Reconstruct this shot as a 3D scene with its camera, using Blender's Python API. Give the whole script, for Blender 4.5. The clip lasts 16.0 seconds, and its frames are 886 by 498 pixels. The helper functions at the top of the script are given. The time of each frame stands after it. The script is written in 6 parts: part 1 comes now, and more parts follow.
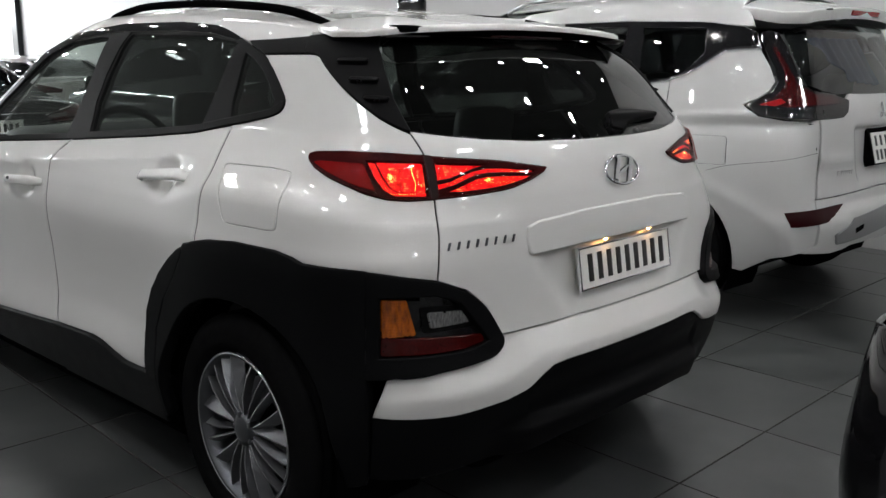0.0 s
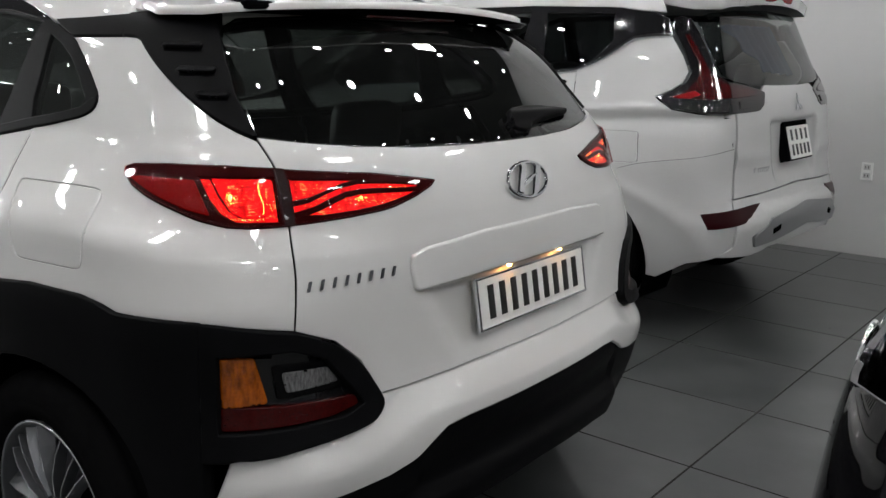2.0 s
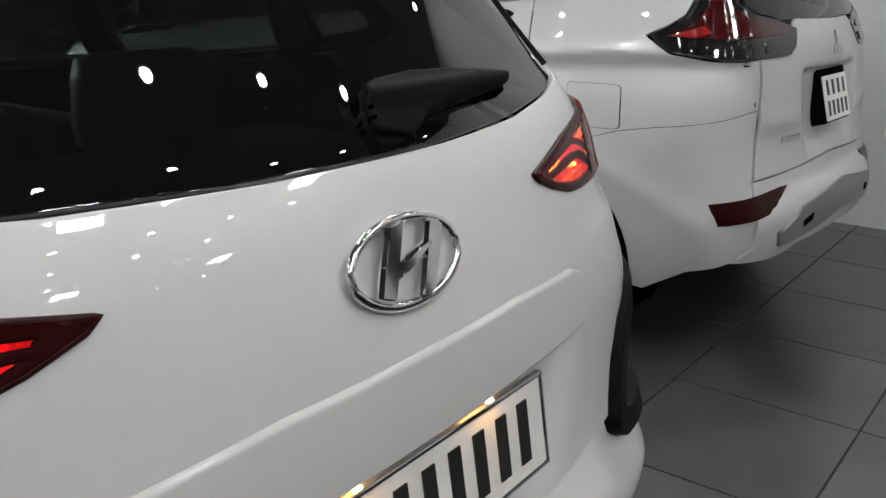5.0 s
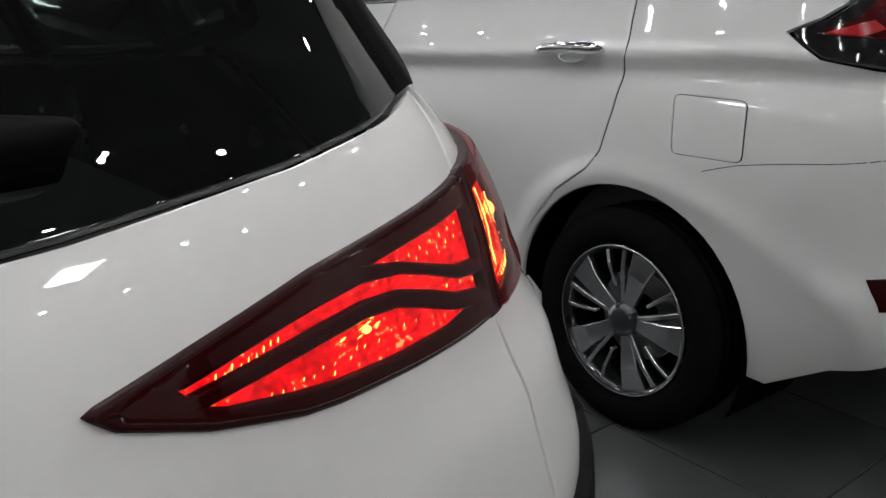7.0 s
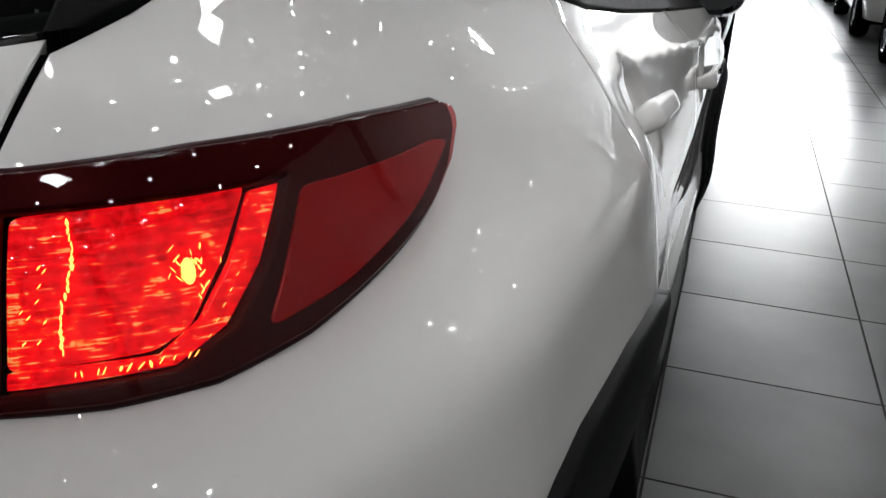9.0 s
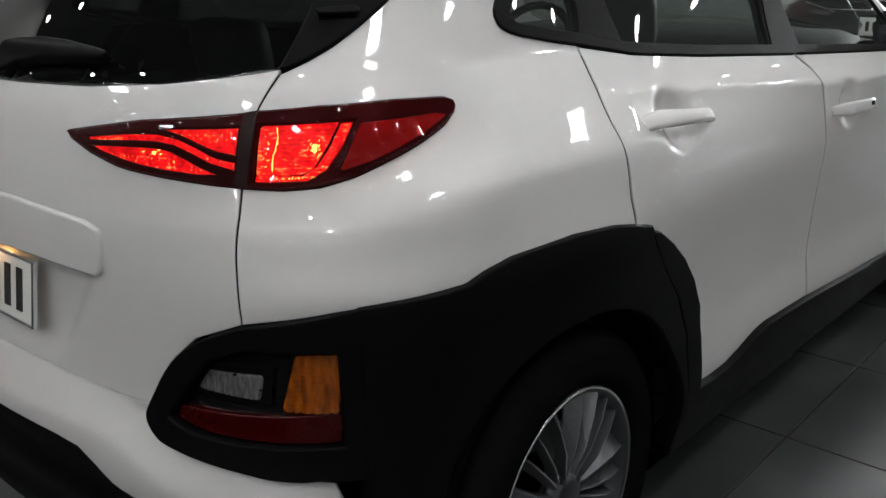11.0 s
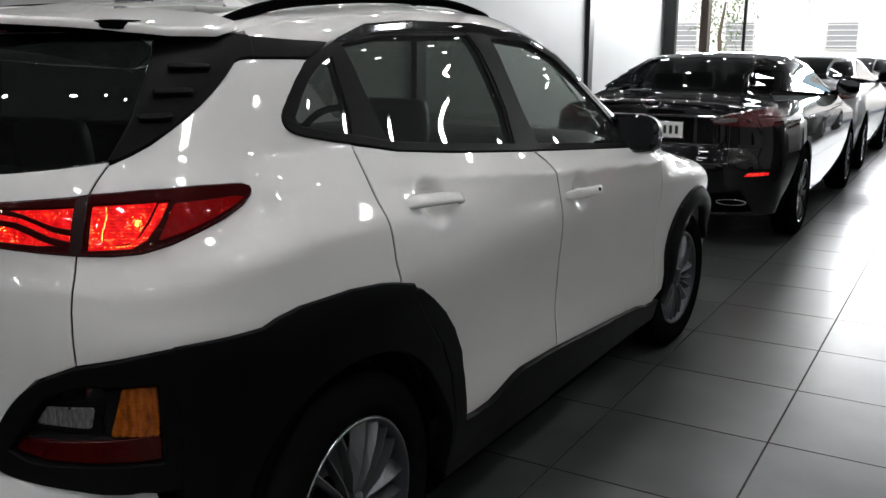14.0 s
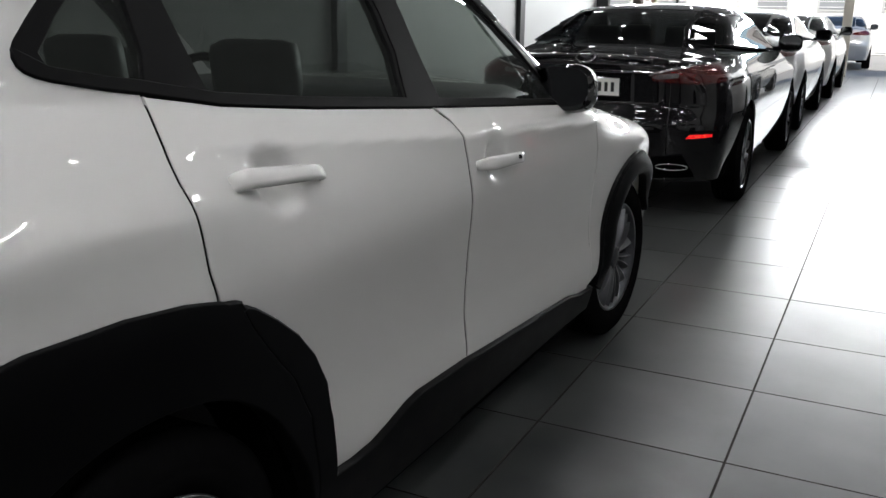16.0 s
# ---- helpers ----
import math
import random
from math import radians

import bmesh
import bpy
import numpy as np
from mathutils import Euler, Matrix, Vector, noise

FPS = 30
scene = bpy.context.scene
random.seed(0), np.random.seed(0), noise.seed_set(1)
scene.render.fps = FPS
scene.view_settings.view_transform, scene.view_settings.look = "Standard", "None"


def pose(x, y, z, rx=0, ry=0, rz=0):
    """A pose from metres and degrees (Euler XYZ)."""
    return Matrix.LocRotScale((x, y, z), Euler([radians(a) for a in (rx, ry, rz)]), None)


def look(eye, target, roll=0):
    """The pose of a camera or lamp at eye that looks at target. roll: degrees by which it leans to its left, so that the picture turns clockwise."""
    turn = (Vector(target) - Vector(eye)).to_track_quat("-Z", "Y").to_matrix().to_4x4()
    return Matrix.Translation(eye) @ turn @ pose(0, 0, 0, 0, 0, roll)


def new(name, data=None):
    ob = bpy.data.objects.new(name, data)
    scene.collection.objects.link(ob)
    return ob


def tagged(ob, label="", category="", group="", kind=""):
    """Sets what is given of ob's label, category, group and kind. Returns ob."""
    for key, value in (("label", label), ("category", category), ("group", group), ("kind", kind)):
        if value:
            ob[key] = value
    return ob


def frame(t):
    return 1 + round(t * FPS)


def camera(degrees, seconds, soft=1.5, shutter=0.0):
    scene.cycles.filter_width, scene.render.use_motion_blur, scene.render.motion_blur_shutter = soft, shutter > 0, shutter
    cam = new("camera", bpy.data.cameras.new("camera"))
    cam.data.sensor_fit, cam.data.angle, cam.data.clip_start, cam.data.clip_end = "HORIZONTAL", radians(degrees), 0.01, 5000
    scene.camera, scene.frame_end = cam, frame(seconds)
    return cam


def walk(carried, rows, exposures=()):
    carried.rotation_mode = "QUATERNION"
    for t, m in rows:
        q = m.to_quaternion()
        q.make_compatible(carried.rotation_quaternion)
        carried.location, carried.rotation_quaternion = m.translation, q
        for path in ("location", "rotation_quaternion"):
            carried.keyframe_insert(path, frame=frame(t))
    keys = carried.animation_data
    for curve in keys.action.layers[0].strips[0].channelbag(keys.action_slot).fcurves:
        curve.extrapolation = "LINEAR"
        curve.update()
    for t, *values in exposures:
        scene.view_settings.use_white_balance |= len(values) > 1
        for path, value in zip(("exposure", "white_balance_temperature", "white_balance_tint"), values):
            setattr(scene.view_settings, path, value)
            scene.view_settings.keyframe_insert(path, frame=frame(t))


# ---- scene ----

# camera: seconds, place, then heading to the left of +y, tilt up and lean
cam = camera(53.14, 16.0, soft=1.5)
WALK = [
    (0.0, -2.159, -1.282, 1.348, -45.70, -12.00, 0.31),
    (0.5, -2.124, -1.174, 1.359, -47.95, -12.05, 0.27),
    (1.0, -2.052, -1.099, 1.352, -51.07, -12.40, -0.03),
    (1.5, -1.916, -1.062, 1.356, -51.40, -12.64, -0.19),
    (2.0, -1.749, -1.012, 1.343, -51.81, -12.67, 0.60),
    (2.5, -1.583, -0.922, 1.327, -51.81, -13.36, 1.11),
    (3.0, -1.394, -0.787, 1.326, -52.29, -13.62, 0.70),
    (3.5, -1.200, -0.689, 1.311, -53.38, -15.23, 0.63),
    (4.0, -0.985, -0.617, 1.308, -53.70, -16.04, 0.79),
    (4.5, -0.811, -0.507, 1.295, -54.06, -16.49, 0.84),
    (5.0, -0.637, -0.383, 1.305, -54.50, -16.95, 0.83),
    (5.2, -0.561, -0.357, 1.296, -54.44, -17.21, 0.55),
    (7.5, 0.406, -0.186, 1.252, -32.92, -18.32, 0.73),
    (8.0, 0.615, -0.137, 1.233, -20.35, -19.61, 0.03),
    (8.5, 0.768, -0.037, 1.229, -5.13, -19.83, -0.14),
    (9.0, 0.943, -0.044, 1.243, 15.81, -21.02, 2.65),
    (9.5, 1.135, -0.138, 1.256, 32.14, -22.85, 2.29),
    (11.8, 1.875, -0.706, 1.355, 41.09, -16.25, -0.42),
    (12.0, 1.906, -0.750, 1.355, 39.36, -15.43, -0.20),
    (12.5, 1.967, -0.817, 1.385, 33.80, -14.22, 0.34),
    (13.0, 2.023, -0.846, 1.389, 31.53, -13.40, 0.56),
    (13.5, 2.014, -0.836, 1.390, 30.63, -12.77, 0.35),
    (14.0, 1.983, -0.806, 1.379, 29.30, -12.51, 0.35),
    (14.5, 1.910, -0.704, 1.386, 28.32, -12.54, 0.19),
    (15.0, 1.855, -0.532, 1.360, 27.00, -12.64, -0.26),
    (15.5, 1.842, -0.326, 1.329, 25.98, -13.16, 0.13),
    (16.0, 1.799, -0.162, 1.297, 25.06, -14.90, 0.75),
]


def eye(x, y, z, yaw, pitch, roll):
    m = Matrix.Rotation(radians(yaw), 4, "Z") @ Matrix.Rotation(radians(90 + pitch), 4, "X") @ Matrix.Rotation(radians(roll), 4, "Z")
    return Matrix.Translation((x, y, z)) @ m


walk(cam, [(t, eye(*r)) for t, *r in WALK], [(0, 0.50), (2.5, 0.55), (4.5, 0.64), (5.2, 0.61), (7.5, 0.38), (8.3, 0.45), (8.7, 0.25), (9.1, -0.17), (9.6, -0.42), (11.8, 0.54), (12.5, 0.56), (13.2, 0.0), (16, -0.02)])

# daylight outside the open front, and the showroom's own ceiling lamps further down
world = bpy.data.worlds.new("sky")
scene.world = world
world.use_nodes = True
wn = world.node_tree.nodes
sky = wn.new("ShaderNodeTexSky")
sky.sky_type, sky.sun_disc, sky.sun_elevation, sky.sun_rotation = "NISHITA", False, radians(45), radians(165)
wn["Background"].inputs["Strength"].default_value = 0.15
world.node_tree.links.new(sky.outputs[0], wn["Background"].inputs["Color"])
sun = new("sun", bpy.data.lights.new("sun", "SUN"))
sun.data.energy, sun.data.angle, sun.data.color = 5.0, radians(0.5), (1.0, 0.95, 0.88)
sun.matrix_world = look((10, -6, 40), (0, 32, 0))
front = new("front_daylight", bpy.data.lights.new("front_daylight", "AREA"))
front.data.shape, front.data.size, front.data.size_y, front.data.energy, front.data.color = "RECTANGLE", 8.6, 0.34, 1400.0, (0.95, 0.98, 1.0)
front.matrix_world = look((0.04, 22.45, 3.12), (0.0, 14.0, 0.6))

# ---- materials ----
def material(name, color=(0.8, 0.8, 0.8), rough=0.5, metal=0.0, coat=0.0, spec=0.5):
    m = bpy.data.materials.new(name)
    m.use_nodes = True
    b = m.node_tree.nodes["Principled BSDF"]
    b.inputs["Base Color"].default_value = (*color, 1)
    b.inputs["Roughness"].default_value, b.inputs["Metallic"].default_value = rough, metal
    b.inputs["Coat Weight"].default_value, b.inputs["Coat Roughness"].default_value = coat, 0.02
    b.inputs["Specular IOR Level"].default_value = spec
    return m


def noisy(m, scale, colors, detail=4.0, stretch=(1, 1, 1), rough=None, bump_depth=0.0, bump_scale=None, random_tone=0.0):
    """Mottle a material between colours, at a size in metres, with a fine relief."""
    n, l = m.node_tree.nodes, m.node_tree.links
    b = n["Principled BSDF"]
    co, mp = n.new("ShaderNodeTexCoord"), n.new("ShaderNodeMapping")
    mp.inputs["Scale"].default_value = stretch
    l.new(co.outputs["Object"], mp.inputs["Vector"])
    t = n.new("ShaderNodeTexNoise")
    t.inputs["Scale"].default_value, t.inputs["Detail"].default_value = 1 / scale, detail
    info = n.new("ShaderNodeObjectInfo")
    t.noise_dimensions = "4D"
    far = n.new("ShaderNodeMath")
    far.operation = "MULTIPLY"
    far.inputs[1].default_value = 50.0
    l.new(info.outputs["Random"], far.inputs[0])
    l.new(far.outputs[0], t.inputs["W"])
    l.new(mp.outputs[0], t.inputs["Vector"])
    r = n.new("ShaderNodeValToRGB")
    r.color_ramp.elements[0].position, r.color_ramp.elements[1].position = 0.12, 0.88
    r.color_ramp.elements[0].color, r.color_ramp.elements[1].color = (*colors[0], 1), (*colors[1], 1)
    l.new(t.outputs["Fac"], r.inputs[0])
    out = r.outputs[0]
    if random_tone:
        h = n.new("ShaderNodeHueSaturation")
        k = n.new("ShaderNodeMapRange")
        k.inputs["To Min"].default_value, k.inputs["To Max"].default_value = 1 - random_tone, 1 + random_tone
        l.new(info.outputs["Random"], k.inputs["Value"])
        l.new(k.outputs[0], h.inputs["Value"])
        l.new(out, h.inputs["Color"])
        out = h.outputs[0]
    l.new(out, b.inputs["Base Color"])
    if rough:
        k = n.new("ShaderNodeMapRange")
        k.inputs["To Min"].default_value, k.inputs["To Max"].default_value = rough
        l.new(t.outputs["Fac"], k.inputs["Value"])
        l.new(k.outputs[0], b.inputs["Roughness"])
    if bump_depth:
        g, f = n.new("ShaderNodeBump"), n.new("ShaderNodeTexNoise")
        f.inputs["Scale"].default_value, f.inputs["Detail"].default_value = 1 / (bump_scale or scale), 3
        l.new(mp.outputs[0], f.inputs["Vector"])
        g.inputs["Strength"].default_value, g.inputs["Distance"].default_value = 1.0, bump_depth
        l.new(f.outputs["Fac"], g.inputs["Height"])
        l.new(g.outputs[0], b.inputs["Normal"])
    return m


def glass(name, tint, gloss=1.0, ior=1.5, haze=0.0):
    """A thin pane: clear in the tint's colour, with the gloss of glass. haze: a faint pale veil painted in for the
    walls it mirrors.
    """
    m = bpy.data.materials.new(name)
    m.use_nodes = True
    n, l = m.node_tree.nodes, m.node_tree.links
    n.remove(n["Principled BSDF"])
    clear, shine, mix, f = n.new("ShaderNodeBsdfTransparent"), n.new("ShaderNodeBsdfGlossy"), n.new("ShaderNodeMixShader"), n.new("ShaderNodeLayerWeight")
    clear.inputs[0].default_value = (*tint, 1)
    shine.inputs["Roughness"].default_value = 0.01
    shine.inputs["Color"].default_value = (gloss, gloss, gloss, 1)
    f.inputs["Blend"].default_value = 0.5
    steep, level = n.new("ShaderNodeMath"), n.new("ShaderNodeMapRange")
    steep.operation, steep.inputs[1].default_value = "POWER", 5.0
    level.inputs["To Min"].default_value = 1.9 * ((ior - 1) / (ior + 1)) ** 2
    l.new(f.outputs["Facing"], steep.inputs[0])
    l.new(steep.outputs[0], level.inputs["Value"])
    l.new(level.outputs[0], mix.inputs[0])
    body = clear
    if haze:
        veil, body = n.new("ShaderNodeBsdfDiffuse"), n.new("ShaderNodeMixShader")
        veil.inputs["Color"].default_value = (0.62, 0.67, 0.64, 1)
        body.inputs[0].default_value = haze
        l.new(clear.outputs[0], body.inputs[1])
        l.new(veil.outputs[0], body.inputs[2])
    l.new(body.outputs[0], mix.inputs[1])
    l.new(shine.outputs[0], mix.inputs[2])
    l.new(mix.outputs[0], n["Material Output"].inputs["Surface"])
    return m


def glow(name, color, strength):
    m = bpy.data.materials.new(name)
    m.use_nodes = True
    b = m.node_tree.nodes["Principled BSDF"]
    b.inputs["Base Color"].default_value = (*color, 1)
    b.inputs["Emission Color"].default_value = (*color, 1)
    b.inputs["Emission Strength"].default_value = strength
    return m


def lit_lens(name, strength, ribs=260.0, hot=0.64, cells=(80, 80, 850)):
    """A lit lamp lens: ribbed red plastic that glows unevenly, with hot yellow streaks in the folds of its optics."""
    m = material(name, (0.5, 0.004, 0.008), 0.2, 0, 0.8)
    n, l = m.node_tree.nodes, m.node_tree.links
    b = n["Principled BSDF"]
    co, mp = n.new("ShaderNodeTexCoord"), n.new("ShaderNodeMapping")
    l.new(co.outputs["Object"], mp.inputs["Vector"])
    mp.inputs["Scale"].default_value = (1, 1, 0.6)
    big, fine, wave = n.new("ShaderNodeTexNoise"), n.new("ShaderNodeTexNoise"), n.new("ShaderNodeTexWave")
    big.inputs["Scale"].default_value, big.inputs["Detail"].default_value, big.inputs["Distortion"].default_value = 60, 2, 0.8
    fine.inputs["Scale"].default_value, fine.inputs["Detail"].default_value = 330, 2
    wave.bands_direction, wave.inputs["Scale"].default_value = "Z", ribs / 3.0
    wave.inputs["Distortion"].default_value, wave.inputs["Detail Scale"].default_value = 1.5, 3.0
    for t in (big, fine, wave):
        l.new(mp.outputs[0], t.inputs["Vector"])
    mix = n.new("ShaderNodeMath")
    mix.operation = "MULTIPLY_ADD"
    mix.inputs[1].default_value = 0.10
    l.new(wave.outputs["Fac"], mix.inputs[0])
    l.new(big.outputs["Fac"], mix.inputs[2])
    two = n.new("ShaderNodeMath")
    two.operation = "MULTIPLY_ADD"
    two.inputs[1].default_value = 0.30
    l.new(fine.outputs["Fac"], two.inputs[0])
    l.new(mix.outputs[0], two.inputs[2])
    stretch, streak, cut, sum_up = n.new("ShaderNodeMapping"), n.new("ShaderNodeTexNoise"), n.new("ShaderNodeMath"), n.new("ShaderNodeMath")
    stretch.inputs["Rotation"].default_value = (0, radians(-7), 0)
    stretch.inputs["Scale"].default_value = cells
    streak.inputs["Scale"].default_value, streak.inputs["Detail"].default_value = 1.0, 1.0
    l.new(co.outputs["Object"], stretch.inputs["Vector"])
    l.new(stretch.outputs[0], streak.inputs["Vector"])
    cut.operation, cut.inputs[1].default_value = "SUBTRACT", 0.535
    cut.use_clamp = True
    sum_up.operation, sum_up.inputs[1].default_value = "MULTIPLY_ADD", 1.25
    l.new(streak.outputs["Fac"], cut.inputs[0])
    l.new(cut.outputs[0], sum_up.inputs[0])
    l.new(two.outputs[0], sum_up.inputs[2])
    r = n.new("ShaderNodeValToRGB")
    e = r.color_ramp.elements
    e[0].position, e[0].color = 0.50, (0.28, 0.001, 0.003, 1)
    e[1].position, e[1].color = hot - 0.04, (0.95, 0.008, 0.020, 1)
    for at, c in ((hot + 0.07, (1.0, 0.03, 0.018, 1)), (hot + 0.12, (1.0, 0.35, 0.04, 1)), (hot + 0.18, (1.0, 0.8, 0.25, 1))):
        k = e.new(at)
        k.color = c
    l.new(sum_up.outputs[0], r.inputs[0])
    l.new(r.outputs[0], b.inputs["Emission Color"])
    b.inputs["Emission Strength"].default_value = strength
    g = n.new("ShaderNodeBump")
    g.inputs["Distance"].default_value = 0.0015
    l.new(two.outputs[0], g.inputs["Height"])
    l.new(g.outputs[0], b.inputs["Normal"])
    return m


PAINT_WHITE = noisy(material("pearl_white_paint", rough=0.5, metal=0.08, coat=1.0, spec=0.3), 0.25, ((0.655, 0.652, 0.642), (0.685, 0.682, 0.672)), detail=2)
# the same white darkened, for the weaker light on the people carrier
PAINT_DIMMED = noisy(material("dimmed_white_paint", rough=0.5, metal=0.05, coat=1.0, spec=0.3), 0.25, ((0.50, 0.505, 0.50), (0.53, 0.535, 0.53)), detail=2)
PAINT_BLACK = material("black_paint", (0.004, 0.004, 0.005), 0.6, 0.0, 1.0, 0.05)
PAINT_GREY = material("silver_paint", (0.5, 0.51, 0.52), 0.3, 0.6, 1.0)
PLASTIC = noisy(material("black_cladding_plastic", rough=0.5, spec=0.07), 0.05, ((0.0018, 0.0019, 0.0023), (0.0040, 0.0041, 0.0047)), rough=(0.46, 0.60), bump_depth=0.0002, bump_scale=0.0012)
GLOSS_BLACK = material("gloss_black_plastic", (0.008, 0.008, 0.009), 0.08, 0, 0.5)
WIPER_BLACK = material("semi_gloss_black_plastic", (0.004, 0.004, 0.0045), 0.5, spec=0.03)
MATT_BLACK = material("matt_black", (0.003, 0.003, 0.0033), 0.9, spec=0.0)
RUBBER = noisy(material("tyre_rubber", rough=0.8, spec=0.0), 0.03, ((0.004, 0.004, 0.0043), (0.008, 0.008, 0.0083)), bump_depth=0.0004, bump_scale=0.004)
CHROME = material("chrome", (0.85, 0.86, 0.88), 0.06, 1.0)
SKID_GREY = material("dull_silver_plastic", (0.22, 0.225, 0.23), 0.45, 0.3)
ALLOY = material("machined_alloy", (0.62, 0.63, 0.65), 0.25, 1.0)
ALLOY_DARK = material("dark_alloy", (0.10, 0.105, 0.115), 0.35, 0.9)
ALLOY_PAINT = material("grey_painted_alloy", (0.15, 0.155, 0.165), 0.35, 0.7)
# metal darkened in place of the dark surroundings the mirror would show
MIRROR = material("mirror_glass", (0.12, 0.125, 0.13), 0.03, 1.0)
STEEL = material("brake_steel", (0.3, 0.3, 0.31), 0.4, 1.0)
TINT = glass("tinted_glass", (0.23, 0.255, 0.242), ior=1.6, haze=0.026)
SMOKE = glass("smoked_privacy_glass", (0.11, 0.12, 0.12))
TINT_DARK = glass("dark_privacy_glass", (0.125, 0.139, 0.133), ior=1.6, haze=0.005)
TINT_FRONT = glass("lightly_tinted_glass", (0.60, 0.64, 0.615), ior=1.55, haze=0.012)
TINT_MID = glass("smoke_grey_glass", (0.26, 0.29, 0.28), ior=1.55)
RED_SMOKE = glass("smoked_red_lens", (0.92, 0.42, 0.42), gloss=0.6, ior=1.36)
RED_LENS = material("red_lens", (0.24, 0.004, 0.006), 0.15, 0, 0.25)
RED_DARK = material("dark_red_housing", (0.019, 0.0007, 0.0018), 0.3, 0, 0.0, 0.15)
RED_JOINT = material("dark_red_edge", (0.012, 0.0006, 0.001), 0.35, 0, 0.1, 0.15)
RED_LIT = lit_lens("lit_red_lens", 0.95, hot=0.84)
RED_CELLS = lit_lens("lit_red_prisms", 0.95, hot=0.84, cells=(210, 120, 340))
RED_HOOK = material("smoked_red_lens_plastic", (0.045, 0.0015, 0.002), 0.1, 0, 0.6)
RED_REFLECTOR = noisy(material("red_reflector", rough=0.25, coat=0.25, spec=0.2), 0.004, ((0.012, 0.0003, 0.0003), (0.062, 0.001, 0.001)))
RED_DULL = noisy(material("unlit_red_lens", rough=0.15, coat=1.0), 0.05, ((0.03, 0.001, 0.001), (0.11, 0.003, 0.003)), stretch=(1, 1, 3))
BULB = glow("bulb_glow", (1.0, 0.55, 0.10), 6.0)
PLATE_BULB = glow("plate_bulb_glow", (1.0, 0.50, 0.15), 150.0)
AMBER = noisy(material("amber_lens", rough=0.15, coat=0.6), 0.010, ((0.0, 0.0, 0.0), (0.60, 0.135, 0.003)), detail=3, stretch=(1, 1, 0.35))
LENS = noisy(material("clear_ribbed_lens", rough=0.12, coat=1.0), 0.004, ((0.0, 0.0, 0.0), (0.24, 0.24, 0.245)), stretch=(1, 1, 0.25))
PLATE_WHITE = noisy(material("plate_white", rough=0.35), 0.01, ((0.76, 0.75, 0.72), (0.84, 0.83, 0.80)))
PLATE_INK = material("plate_ink", (0.012, 0.012, 0.012), 0.4)
SEAT = noisy(material("grey_seat_leather", rough=0.5), 0.2, ((0.15, 0.15, 0.148), (0.21, 0.21, 0.205)), bump_depth=0.0005, bump_scale=0.004)
CABIN = noisy(material("dark_cabin_trim", rough=0.6, spec=0.3), 0.05, ((0.055, 0.055, 0.056), (0.075, 0.075, 0.076)))
CLOTH_BLUE = noisy(material("blue_striped_cloth", rough=0.9), 0.02, ((0.02, 0.03, 0.07), (0.12, 0.24, 0.50)), stretch=(6, 1, 1))
TILE = noisy(material("slate_floor_tile", rough=0.3, spec=0.85), 0.30, ((0.004, 0.006, 0.007), (0.098, 0.102, 0.101)), detail=8, rough=(0.24, 0.37), random_tone=0.12)
GROUT = noisy(material("dark_grout", rough=0.95, spec=0.1), 0.05, ((0.018, 0.017, 0.016), (0.058, 0.054, 0.050)), detail=6)
WALL = noisy(material("white_wall_paint", rough=0.6), 1.5, ((0.50, 0.50, 0.50), (0.57, 0.57, 0.565)), bump_depth=0.0005, bump_scale=0.01)
WALL_GREY = noisy(material("grey_wall_paint", rough=0.6), 1.5, ((0.32, 0.32, 0.315), (0.37, 0.37, 0.362)), bump_depth=0.0005, bump_scale=0.01)
WALL_DARK = noisy(material("dark_grey_wall_paint", rough=0.6), 1.5, ((0.10, 0.10, 0.105), (0.14, 0.14, 0.145)), bump_depth=0.0005, bump_scale=0.01)
CEIL = material("white_trim_paint", (0.75, 0.75, 0.75), 0.6)
LINING = noisy(material("pale_headlining", rough=0.9), 0.02, ((0.36, 0.37, 0.36), (0.42, 0.43, 0.42)))
CEIL_DARK = noisy(material("dark_ceiling_paint", rough=0.8), 0.8, ((0.018, 0.018, 0.019), (0.028, 0.028, 0.03)))
FRAME_BLACK = material("black_steel_frame", (0.01, 0.01, 0.011), 0.4, 0.3)
PANEL_LIGHT = glow("led_panel", (0.97, 0.98, 1.0), 45.0)
SPOT_LIGHT = glow("downlight_led", (1.0, 0.985, 0.97), 100.0)
CONCRETE = noisy(material("pale_street_concrete", rough=0.9), 0.6, ((0.36, 0.355, 0.34), (0.46, 0.455, 0.44)), bump_depth=0.003, bump_scale=0.02)

# ---- building blocks ----
from mathutils import geometry


def thing(name, place=None, label="", category="", group="", kind=""):
    """A top-level thing whose parts hang under it."""
    ob = new(name)
    ob.matrix_basis = place or Matrix()
    return tagged(ob, label, category, group, kind)


def part(name, bm, mat, parent, label="", smooth=False):
    me = bpy.data.meshes.new(name)
    bm.to_mesh(me)
    bm.free()
    return mesh_part(name, me, mat, parent, label, smooth)


def mesh_part(name, me, mat, parent, label="", smooth=False):
    me.materials.append(mat)
    if smooth:
        me.shade_smooth()
    ob = new(name, me)
    ob.parent = parent
    return tagged(ob, label)


def block(size, at=(0, 0, 0), soft=0.0, turn=None, segments=2):
    bm = bmesh.new()
    m = Matrix.Translation(at) @ (turn or Matrix())
    bmesh.ops.create_cube(bm, size=1, matrix=m @ Matrix.Diagonal((*size, 1)))
    if soft:
        bmesh.ops.bevel(bm, geom=bm.edges[:], offset=soft, segments=segments, affect="EDGES", profile=0.6)
    return bm


